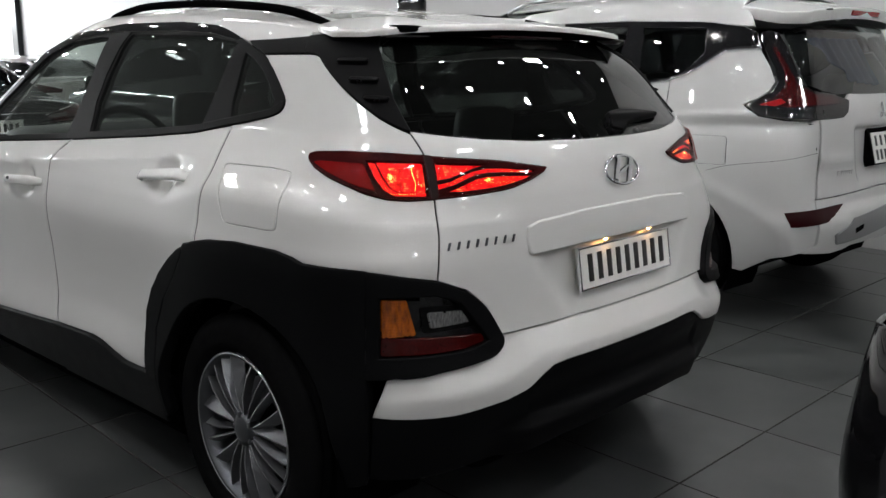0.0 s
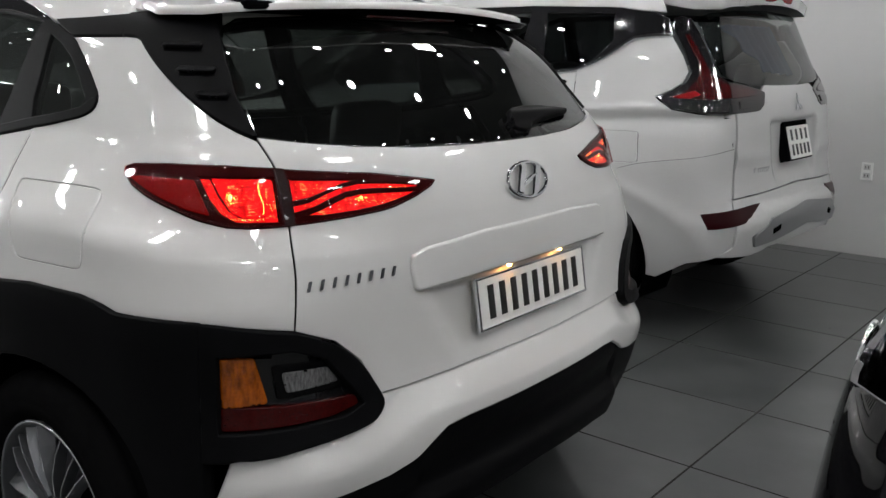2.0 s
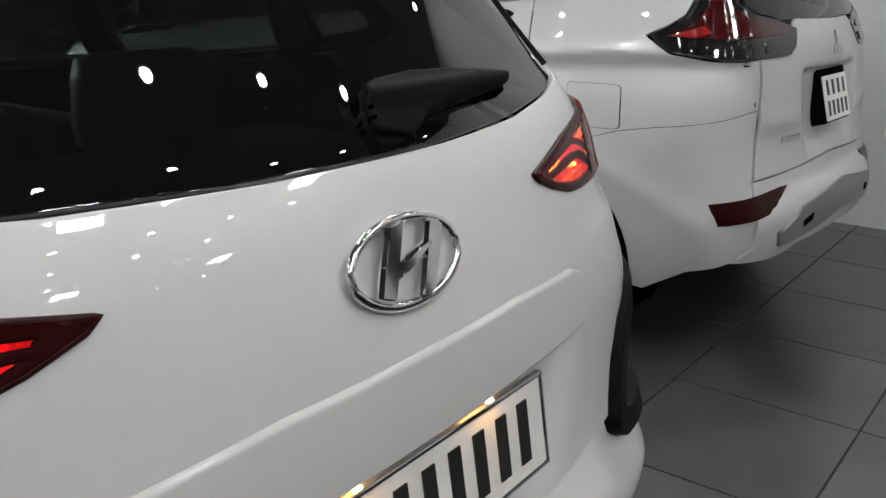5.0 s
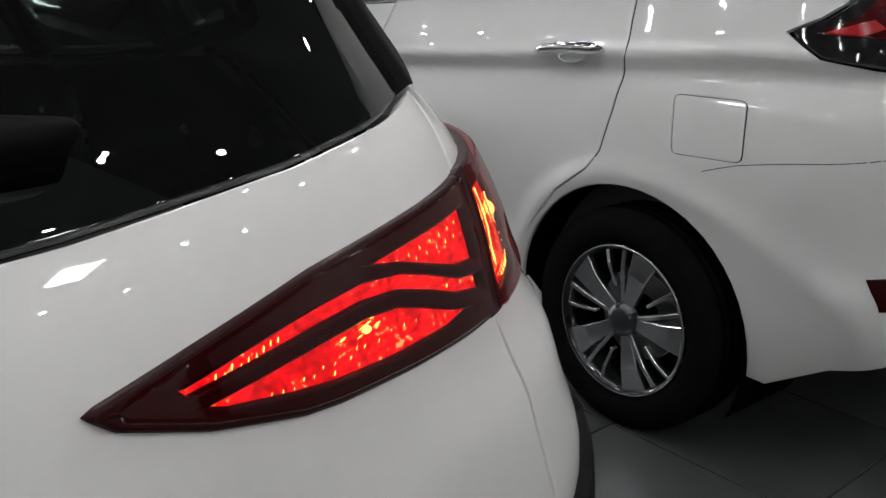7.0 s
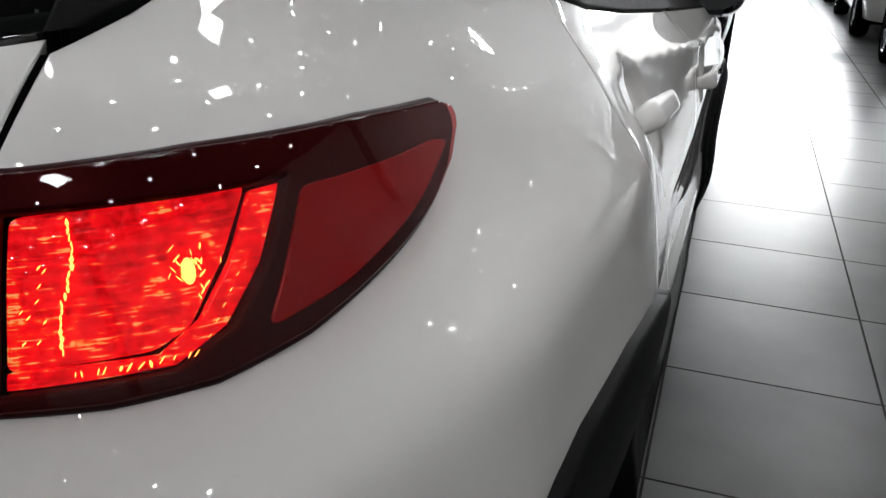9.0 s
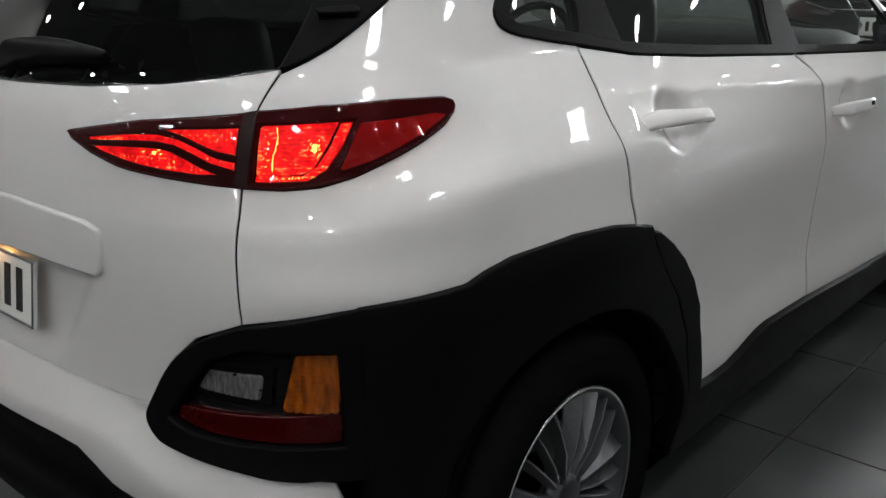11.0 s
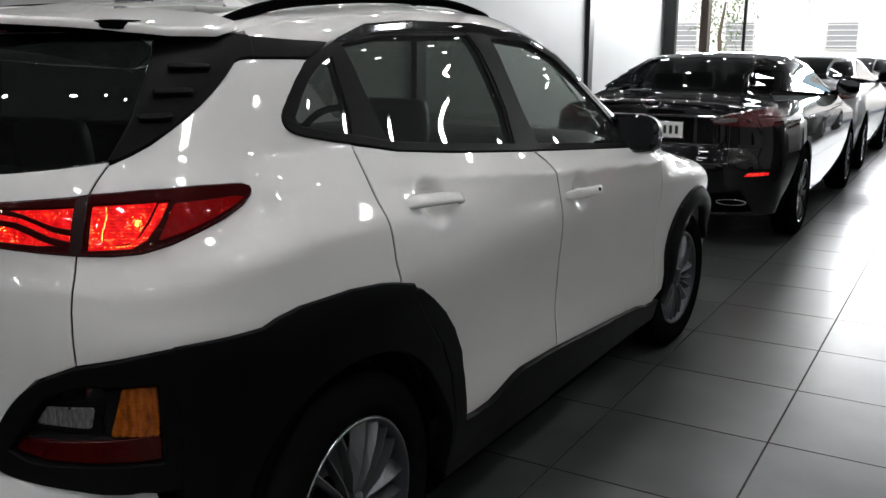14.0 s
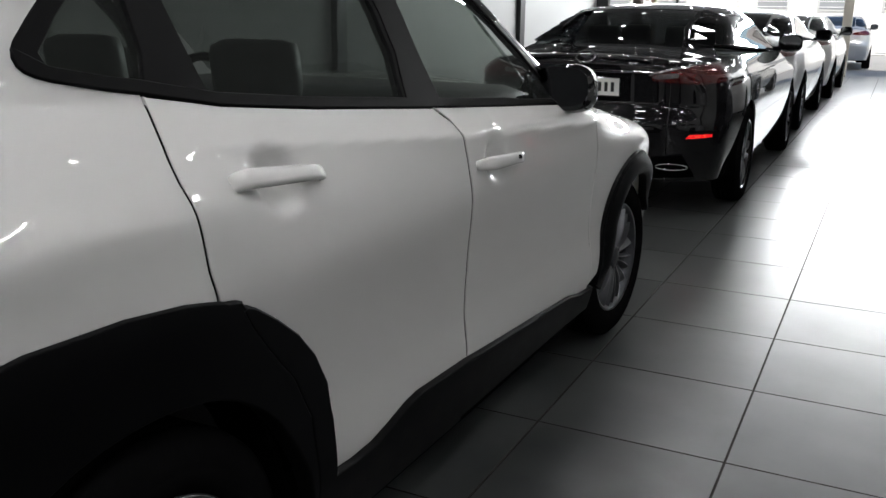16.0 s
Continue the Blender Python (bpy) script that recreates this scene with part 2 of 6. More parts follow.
def lathe(profile, steps=48, axis="X", at=(0, 0, 0)):
    """Turn (along, radius) pairs round an axis."""
    bm = bmesh.new()
    rings = []
    for a in range(steps):
        c, s = math.cos(2 * math.pi * a / steps), math.sin(2 * math.pi * a / steps)
        ring = []
        for along, r in profile:
            p = {"X": (along, r * c, r * s), "Y": (r * s, along, r * c), "Z": (r * c, r * s, along)}[axis]
            ring.append(bm.verts.new(Vector(p) + Vector(at)))
        rings.append(ring)
    for a in range(steps):
        b = (a + 1) % steps
        for i in range(len(profile) - 1):
            bm.faces.new((rings[a][i], rings[b][i], rings[b][i + 1], rings[a][i + 1]))
    bmesh.ops.remove_doubles(bm, verts=bm.verts[:], dist=1e-5)
    bmesh.ops.recalc_face_normals(bm, faces=bm.faces[:])
    return bm


def tube(points, radius, steps=8, closed=False):
    """A round bar along points; radius may be a list."""
    pts = [Vector(p) for p in points]
    radii = radius if isinstance(radius, (list, tuple)) else [radius] * len(pts)
    bm = bmesh.new()
    rings = []
    for i, p in enumerate(pts):
        a, b = pts[max(i - 1, 0)], pts[min(i + 1, len(pts) - 1)]
        if closed:
            a, b = pts[i - 1], pts[(i + 1) % len(pts)]
        d = (b - a).normalized()
        side = d.cross(Vector((0, 0, 1)) if abs(d.z) < 0.9 else Vector((0, 1, 0))).normalized()
        up = side.cross(d)
        rings.append([bm.verts.new(p + radii[i] * (math.cos(2 * math.pi * k / steps) * side + math.sin(2 * math.pi * k / steps) * up)) for k in range(steps)])
    n = len(rings)
    for i in range(n if closed else n - 1):
        for k in range(steps):
            bm.faces.new((rings[i][k], rings[i][(k + 1) % steps], rings[(i + 1) % n][(k + 1) % steps], rings[(i + 1) % n][k]))
    if not closed:
        bm.faces.new(rings[0][::-1])
        bm.faces.new(rings[-1])
    bmesh.ops.recalc_face_normals(bm, faces=bm.faces[:])
    return bm


def slab(outline, depth, soft=0.0):
    """A flat outline in x and z, made solid along y from 0 to -depth."""
    bm = bmesh.new()
    f = bm.faces.new([bm.verts.new((x, 0, z)) for x, z in outline])
    g = bmesh.ops.extrude_face_region(bm, geom=[f])
    bmesh.ops.translate(bm, vec=(0, -depth, 0), verts=[v for v in g["geom"] if isinstance(v, bmesh.types.BMVert)])
    bmesh.ops.recalc_face_normals(bm, faces=bm.faces[:])
    if soft:
        bmesh.ops.bevel(bm, geom=bm.edges[:], offset=soft, segments=2, affect="EDGES")
    return bm


def merge(*meshes):
    """Join bmeshes that make up one part."""
    bm = bmesh.new()
    for b in meshes:
        me = bpy.data.meshes.new("piece")
        b.to_mesh(me)
        b.free()
        bm.from_mesh(me)
        bpy.data.meshes.remove(me)
    return bm


def moved(bm, m):
    bmesh.ops.transform(bm, matrix=m, verts=bm.verts[:])
    return bm


def curve(*pts):
    """A smooth line through (a, b) pairs, flat in its peaks."""
    a = np.array([p[0] for p in pts], float)
    b = np.array([p[1] for p in pts], float)
    h, s = np.diff(a), np.diff(b) / np.diff(a)
    m = np.r_[s[0], np.where(s[1:] * s[:-1] > 0, 2 * s[1:] * s[:-1] / (s[1:] + s[:-1] + 1e-12), 0), s[-1]]

    def at(v):
        v = np.asarray(v, float)
        i = np.clip(np.searchsorted(a, v) - 1, 0, len(h) - 1)
        t = np.clip((v - a[i]) / h[i], 0, 1)
        over = np.where(v < a[0], (v - a[0]) * m[0], 0) + np.where(v > a[-1], (v - a[-1]) * m[-1], 0)
        return (b[i] * (1 + 2 * t) * (1 - t) ** 2 + h[i] * m[i] * t * (1 - t) ** 2
                + b[i + 1] * t * t * (3 - 2 * t) + h[i] * m[i + 1] * t * t * (t - 1) + over)
    return at


def smin(a, b, k):
    h = np.clip(0.5 + 0.5 * (b - a) / k, 0, 1)
    return b + (a - b) * h - k * h * (1 - h)


def bump(v, mid, half):
    return np.exp(-(((v - mid) / half) ** 2))


class Shell:
    """The skin of a car that faces +y, its tail near y = 0: where depth() is nought."""

    def __init__(self, width, tail, tail_bow, nose, nose_bow, top, crown, taper, pivot=(0.45, 0.85), corner=0.3, nose_y=3.5, extra=None, top_k=0.12, nose_k=0.25):
        self.width, self.tail, self.tail_bow, self.nose, self.nose_bow = width, tail, tail_bow, nose, nose_bow
        self.top, self.crown, self.taper, self.pivot, self.corner, self.nose_y, self.extra, self.top_k, self.nose_k = top, crown, taper, pivot, corner, nose_y, extra, top_k, nose_k

    def depth(self, p):
        x, y, z = np.abs(p[:, 0]), p[:, 1], p[:, 2]
        e = 0.01
        side = self.width(z) + self.taper(y) - x
        side = side / np.sqrt(1 + ((self.width(z + e) - self.width(z - e)) / (2 * e)) ** 2)
        if self.extra:
            side = side + self.extra(x, y, z)
        back = (y - self.tail(z) - self.tail_bow(z) * x * x) / np.sqrt(1 + ((self.tail(z + e) - self.tail(z - e)) / (2 * e)) ** 2)
        front = (self.nose(z) - self.nose_bow * x * x - y)
        lid = (self.top(y) - self.crown * x * x - z) / np.sqrt(1 + ((self.top(y + e) - self.top(y - e)) / (2 * e)) ** 2)
        round_ = smin(smin(side, back, self.corner(z) if callable(self.corner) else self.corner), front, self.nose_k)
        return smin(round_, lid, self.top_k)

    def ray(self, u, v):
        """Start and way of the level ray that meets the skin at (u, v): u runs from the tail's middle round to the nose, v is the height."""
        px, py = self.pivot
        a, b = px, px + 0.6
        ny = self.nose_y
        c = b + (ny - py)
        d = c + 0.6
        turn = np.clip((u - a) / 0.6, 0, 1) * np.pi / 2 + np.clip((u - c) / 0.6, 0, 1) * np.pi / 2
        sx = np.where(u < a, u, np.where(u > d, px - (u - d), px))
        sy = np.where(u < b, py, np.where(u < c, py + u - b, ny))
        return np.stack([sx, sy, v], -1), np.stack([np.sin(turn), -np.cos(turn), 0 * u], -1)

    def hit(self, start, way, far=1.6):
        lo, hi = np.zeros(len(start)), np.full(len(start), far)
        for _ in range(26):
            mid = (lo + hi) / 2
            ins = self.depth(start + way * mid[:, None]) > 0
            lo, hi = np.where(ins, mid, lo), np.where(ins, hi, mid)
        return start + way * lo[:, None]

    def at(self, u, v):
        u, v = np.asarray(u, float), np.asarray(v, float)
        s, w = self.ray(np.abs(u), v)
        p = self.hit(s, w)
        p[:, 0] *= np.where(u < 0, -1, 1)
        return p

    def over(self, x, y):
        """The skin seen from above."""
        x, y = np.asarray(x, float), np.asarray(y, float)
        s = np.stack([x, y, 0 * x + 0.7], -1)
        return self.hit(s, np.stack([0 * x, 0 * x, 1 + 0 * x], -1), 1.5)

    def out(self, p):
        """The way out of the skin."""
        e = 0.004
        g = np.stack([self.depth(p + e * np.eye(3)[i]) - self.depth(p - e * np.eye(3)[i]) for i in range(3)], -1)
        return -g / (np.linalg.norm(g, axis=1, keepdims=True) + 1e-12)

    def u_of(self, y):
        """The u of a place y on the flank."""
        return y + self.pivot[0] + 0.6 - self.pivot[1]


def inside(poly, p):
    """Which points lie within a closed outline."""
    poly = np.asarray(poly)
    q = np.roll(poly, -1, 0)
    x, y = p[:, :1], p[:, 1:]
    cross = (poly[:, 1] > y) != (q[:, 1] > y)
    at = (q[:, 0] - poly[:, 0]) * (y - poly[:, 1]) / (q[:, 1] - poly[:, 1] + 1e-15) + poly[:, 0]
    return (np.sum(cross & (x < at), 1) % 2) == 1


def rounded(outline, times=2, r=0.007):
    """Round the corners of a closed outline, within r of each."""
    p = np.asarray(outline, float)
    a, b = np.roll(p, 1, 0) - p, np.roll(p, -1, 0) - p
    la, lb = np.linalg.norm(a, axis=1, keepdims=True), np.linalg.norm(b, axis=1, keepdims=True)
    p = np.stack([p + a / la * np.minimum(r, 0.45 * la), p + 0 * a, p + b / lb * np.minimum(r, 0.45 * lb)], 1).reshape(-1, 2)
    for k in range(times):
        q, o = np.roll(p, -1, 0), np.roll(p, 1, 0)
        near = (np.linalg.norm(q - p, axis=1) < 1.2 * r) & (np.linalg.norm(o - p, axis=1) < 1.2 * r)
        p = np.concatenate([[0.25 * o[i] + 0.75 * p[i], 0.75 * p[i] + 0.25 * q[i]] if near[i] else [p[i]] for i in range(len(p))])
    return p


def ring_y(shell, cy, cz, r, n=30, a0=0.0, a1=180.0):
    """An upright circle on the flank about (cy, cz), as seen from the side, in (u, v)."""
    a = np.radians(a0 + (a1 - a0) * np.arange(n + 1) / n)
    y, z = cy + r * np.cos(a), cz + r * np.sin(a)
    lo, hi = np.full(n + 1, 0.3), np.full(n + 1, shell.u_of(shell.nose_y) + 0.6)
    for _ in range(22):
        mid = (lo + hi) / 2
        short = shell.at(mid, z)[:, 1] < y
        lo, hi = np.where(short, mid, lo), np.where(short, hi, mid)
    return list(zip(lo.tolist(), z.tolist()))


def ring(cu, cv, r, n=40, r2=None, a0=0.0, a1=360.0):
    """Points of an arc about (cu, cv)."""
    return [(cu + r * math.cos(radians(a0 + (a1 - a0) * k / n)), cv + (r2 or r) * math.sin(radians(a0 + (a1 - a0) * k / n))) for k in range(n + 1)]


def both(half):
    """A closed outline over the tail's middle from its right half, given from the top middle to the bottom middle."""
    return list(half) + [(-u, v) for u, v in half[::-1] if abs(u) > 1e-6]


def skin(shell, outline, step=0.02, lift=0.0, thick=0.012, lip=0.003, holes=(), shrink=0.0, above=False, mirror=False, relief=None):
    """A panel cut from a car's skin along an outline in (u, v), with turned-in edges. lift: how far it stands proud of the skin; above: the outline is in x and y."""
    loops = []
    for k, loop in enumerate([outline, *holes]):
        p = np.asarray(loop, float)
        q = np.roll(p, -1, 0)
        line = []
        for a, b in zip(p, q):
            n = max(1, int(math.ceil(np.linalg.norm(b - a) / step)))
            line += [a + (b - a) * i / n for i in range(n)]
        line = np.array(line)
        if shrink:
            t = np.roll(line, -1, 0) - np.roll(line, 1, 0)
            area = np.sum(line[:, 0] * np.roll(line[:, 1], -1) - line[:, 1] * np.roll(line[:, 0], -1))
            nrm = np.stack([-t[:, 1], t[:, 0]], 1) / (np.linalg.norm(t, axis=1, keepdims=True) + 1e-9) * np.sign(area)
            line = line + nrm * shrink * (1 if k == 0 else -1)
        loops.append(line)
    lo, hi = loops[0].min(0), loops[0].max(0)
    gu, gv = np.meshgrid(np.arange(lo[0] + step / 2, hi[0], step), np.arange(lo[1] + step / 2, hi[1], step))
    grid = np.stack([gu.ravel(), gv.ravel()], 1)
    keep = inside(loops[0], grid)
    for h in loops[1:]:
        keep &= ~inside(h, grid)
    grid = grid[keep]
    edge = np.concatenate(loops)
    if len(grid):
        near = np.concatenate([np.min(np.sum((c[:, None] - edge[None]) ** 2, 2), 1) for c in np.array_split(grid, max(1, len(grid) // 2000))])
        grid = grid[near > (0.45 * step) ** 2]
    pts = np.concatenate([edge, grid])
    cons, at = [], 0
    for line in loops:
        cons += [(at + i, at + (i + 1) % len(line)) for i in range(len(line))]
        at += len(line)
    vs, _, fs, _, _, _ = geometry.delaunay_2d_cdt([Vector(p) for p in pts], cons, [], 0, 1e-7)
    uv = np.array([tuple(v) for v in vs])
    tri = np.array([f for f in fs if len(f) == 3])
    mid = uv[tri].mean(1)
    ok = inside(loops[0], mid)
    for h in loops[1:]:
        ok &= ~inside(h, mid)
    tri = tri[ok]
    used = np.unique(tri)
    remap = np.full(len(uv), -1)
    remap[used] = np.arange(len(used))
    uv, tri = uv[used], remap[tri]
    pos = shell.over(uv[:, 0], uv[:, 1]) if above else shell.at(uv[:, 0], uv[:, 1])
    nor = shell.out(pos)
    rise = np.full(len(uv), lift, float)
    if relief is not None:
        e = 0.003
        rise = rise + relief(uv)
        su = (relief(uv + [e, 0]) - relief(uv - [e, 0])) / (2 * e)
        sv = (relief(uv + [0, e]) - relief(uv - [0, e])) / (2 * e)
        q = (lambda d: shell.over(*(uv + d).T) if above else shell.at(*(uv + d).T))
        tu, tv = q([e, 0]) - q([-e, 0]), q([0, e]) - q([0, -e])
        tu /= np.linalg.norm(tu, axis=1, keepdims=True) + 1e-9
        tv /= np.linalg.norm(tv, axis=1, keepdims=True) + 1e-9
        slope = nor - tu * su[:, None] - tv * sv[:, None]
    pos = pos + nor * rise[:, None]
    # face the triangles outwards
    fn = np.cross(pos[tri[:, 1]] - pos[tri[:, 0]], pos[tri[:, 2]] - pos[tri[:, 0]])
    flip = np.sum(fn * nor[tri[:, 0]], 1) < 0
    tri[flip] = tri[flip][:, ::-1]
    half = np.concatenate([tri[:, [0, 1]], tri[:, [1, 2]], tri[:, [2, 0]]])
    have = {(int(a), int(b)) for a, b in half}
    rim = [(a, b) for a, b in have if (b, a) not in have]
    away = np.zeros_like(pos)
    for a, b in rim:
        d = pos[b] - pos[a]
        s = np.cross(d, nor[a])
        s /= np.linalg.norm(s) + 1e-9
        away[a] += s
        away[b] += s
    rv = sorted({i for e2 in rim for i in e2})
    ri = {v: i for i, v in enumerate(rv)}
    aw = away[rv] / (np.linalg.norm(away[rv], axis=1, keepdims=True) + 1e-9)
    base = len(pos)
    lipp = pos[rv] + aw * lip - nor[rv] * lip * 0.8
    deep = pos[rv] + aw * lip - nor[rv] * (lip + thick)
    shade = slope / np.linalg.norm(slope, axis=1, keepdims=True) if relief is not None else nor
    verts = np.concatenate([pos, lipp, deep])
    norms = np.concatenate([shade, 0.45 * nor[rv] + aw * 0.9, aw])
    m = len(rv)
    faces = tri.tolist()
    for a, b in rim:
        i, j = base + ri[a], base + ri[b]
        faces += [[b, a, i, j], [j, i, i + m, j + m]]
    if mirror:
        verts = verts * [-1, 1, 1]
        norms = norms * [-1, 1, 1]
        faces = [f[::-1] for f in faces]
    me = bpy.data.meshes.new("panel")
    me.from_pydata(verts.tolist(), [], faces)
    me.shade_smooth()
    norms = norms / (np.linalg.norm(norms, axis=1, keepdims=True) + 1e-9)
    me.normals_split_custom_set_from_vertices(norms.tolist())
    return me


def panel(name, shell, outline, mat, parent, label="", **how):
    return mesh_part(name, skin(shell, outline, **how), mat, parent, label)


def pair(name, shell, outline, mat, parent, label="", **how):
    """The same panel on both flanks."""
    return [mesh_part(name, skin(shell, outline, mirror=m, **how), mat, parent, label) for m in (False, True)]


def seat_on(shell, u, v, lift=0.0):
    """A pose on the skin: x along it, y into it, z up along it."""
    p = shell.at([u], [v])
    n = Vector(shell.out(p)[0])
    up = (Vector((0, 0, 1)) - n * n.z).normalized()
    x = up.cross(n)
    m = Matrix((x, -n, up)).transposed().to_4x4()
    return Matrix.Translation(Vector(p[0]) + n * lift) @ m

# ---- the showroom ----
TURN = -1.4          # the tiles and the rows of cars stand a little askew to the white suv
PITCH = 0.597
grid_pose = pose(1.566, 2.985, 0, 0, 0, TURN)


def wall(name, x0, x1, y0, y1, z0, z1, mat=WALL, label=""):
    bm = block((x1 - x0, y1 - y0, z1 - z0), ((x0 + x1) / 2, (y0 + y1) / 2, (z0 + z1) / 2))
    ob = part(name, bm, mat, None, label)
    return tagged(ob, label, "wall", kind="structure")


X_LEFT, X_RIGHT, Y_BACK, Y_FRONT, HIGH = -4.6, 4.68, -7.5, 22.5, 3.6
MID = 3.0            # the joint of the walls' lower and upper boards
wall("wall_east", X_RIGHT, X_RIGHT + 0.2, Y_BACK, Y_FRONT, 0, MID, label="plain white painted plaster wall beside the cars")
wall("wall_east_upper", X_RIGHT, X_RIGHT + 0.2, Y_BACK, Y_FRONT, MID, HIGH, WALL, label="white painted upper part of the wall")
wall("wall_west_upper", X_LEFT - 0.2, X_LEFT, Y_BACK, Y_FRONT, MID, HIGH, WALL_GREY, label="light grey painted upper part of the wall")
wall("wall_west_lower", X_LEFT - 0.2, X_LEFT + 0.012, Y_BACK, Y_FRONT, 0, 1.5, WALL_GREY, label="light grey painted lower band of the wall")
wall("wall_west", X_LEFT - 0.2, X_LEFT, Y_BACK, Y_FRONT, 1.5, MID, WALL_GREY, label="light grey painted wall with black steel posts")
# the south wall is unseen, added dark to keep the mirrored surroundings dark
wall("wall_south", X_LEFT - 0.2, X_RIGHT + 0.2, Y_BACK - 0.2, Y_BACK, 0, HIGH, WALL_DARK, label="unseen dark grey end wall that closes the showroom")
ceiling = tagged(part("ceiling", block((X_RIGHT - X_LEFT + 0.4, Y_FRONT - Y_BACK + 0.4, 0.15), ((X_LEFT + X_RIGHT) / 2, (Y_BACK + Y_FRONT) / 2, HIGH + 0.075)), CEIL_DARK, None),
                 "flat dark painted showroom ceiling with many lamps", "ceiling", kind="structure")
wall("wall_north", X_LEFT, X_RIGHT, Y_FRONT, Y_FRONT + 0.2, 3.3, HIGH, label="white lintel over the open shop front")
ground = tagged(part("ground", block((160, 120, 0.1), (0, 40, -0.07)), CONCRETE, None), "pale concrete ground outside the shop", "ground", kind="structure")
floor = tagged(part("floor", block((X_RIGHT - X_LEFT, Y_FRONT - Y_BACK, 0.05), ((X_LEFT + X_RIGHT) / 2, (Y_BACK + Y_FRONT) / 2, -0.0275)), GROUT, None),
               "slate-grey glossy tiled showroom floor with dark joints", "floor", kind="structure")


def downlight(x, y):
    ob = thing("downlight", pose(x, y, HIGH), "round recessed white ceiling downlight, lit", "ceiling light", "ceiling downlights")
    part("trim_ring", lathe([(0.0, 0.045), (-0.007, 0.043), (-0.005, 0.035), (0.0, 0.034)], 24, "Z"), CEIL, ob)
    part("led_disc", lathe([(-0.003, 0.0), (-0.003, 0.034)], 20, "Z"), SPOT_LIGHT, ob, "glowing white disc")
    return ob


def led_panel(x, y, w, d):
    ob = thing("ceiling_panel_light", pose(x, y, HIGH), "flat rectangular white led ceiling panel, lit", "ceiling light", "ceiling panels")
    part("frame", block((w + 0.04, d + 0.04, 0.02), (0, 0, -0.011), 0.003), CEIL, ob)
    part("diffuser", block((w, d, 0.006), (0, 0, -0.025)), PANEL_LIGHT, ob, "glowing white diffuser")
    return ob


# close rows over the nearer cars, wider ones further on
for gx in range(12):
    for gy in range(17):
        downlight(-4.4 + 0.8 * gx, -6.6 + 0.92 * gy)
for gx in range(6):
    for gy in range(9):
        downlight(-3.9 + 1.5 * gx, 9.6 + 1.45 * gy)
for gx in (-2.47, 0.59, 2.63):
    for gy in (-5.31, -2.13, 1.05, 4.23, 8.47, 13.77, 18.01):
        led_panel(gx, gy, 0.30, 0.30)

# black posts on the walls, the posts of the open front, a socket
def post(name, x, y, w, d, z1, mat, label):
    ob = part(name, block((w, d, z1), (x, y, z1 / 2), 0.006), mat, None)
    return tagged(ob, label, "post", kind="structure")


for y in (-4.0, 0.0 + 3.7, 10.2, 16.8):
    post("post_east", X_RIGHT - 0.05, y, 0.10, 0.26, HIGH, FRAME_BLACK, "black steel wall post")
for y in (-3.2, 3.4, 10.1, 16.9):
    post("post_west", X_LEFT + 0.05, y, 0.10, 0.26, HIGH, FRAME_BLACK, "black steel wall post")
post("post_corner", X_LEFT + 0.2, Y_FRONT - 0.1, 0.3, 0.2, HIGH, FRAME_BLACK, "black corner post of the shop front")
post("post_front", -3.55, Y_FRONT, 0.2, 0.3, HIGH, material("brown_post", (0.05, 0.035, 0.025), 0.5), "dark brown post of the shop front")
post("post_frame", -2.6, Y_FRONT + 0.05, 0.07, 0.1, HIGH, FRAME_BLACK, "thin black door frame post")
post("post_cream", 1.25, Y_FRONT, 0.2, 0.25, HIGH, material("cream_post", (0.45, 0.42, 0.36), 0.6), "cream painted post of the shop front")
socket = thing("wall_socket", pose(X_RIGHT, 0.42, 0.575, 0, 0, -90), "white double wall socket on the plain wall", "socket")
part("face_plate", block((0.075, 0.012, 0.118), (0, -0.006, 0), 0.004), material("socket_white", (0.8, 0.8, 0.79), 0.35), socket)
for z in (-0.028, 0.028):
    part("outlet", block((0.042, 0.004, 0.036), (0, -0.013, z), 0.0015), material("outlet_grey", (0.5, 0.5, 0.5), 0.4), socket)
    for x in (-0.009, 0.009):
        part("slot", block((0.004, 0.002, 0.014), (x, -0.0155, z)), MATT_BLACK, socket)

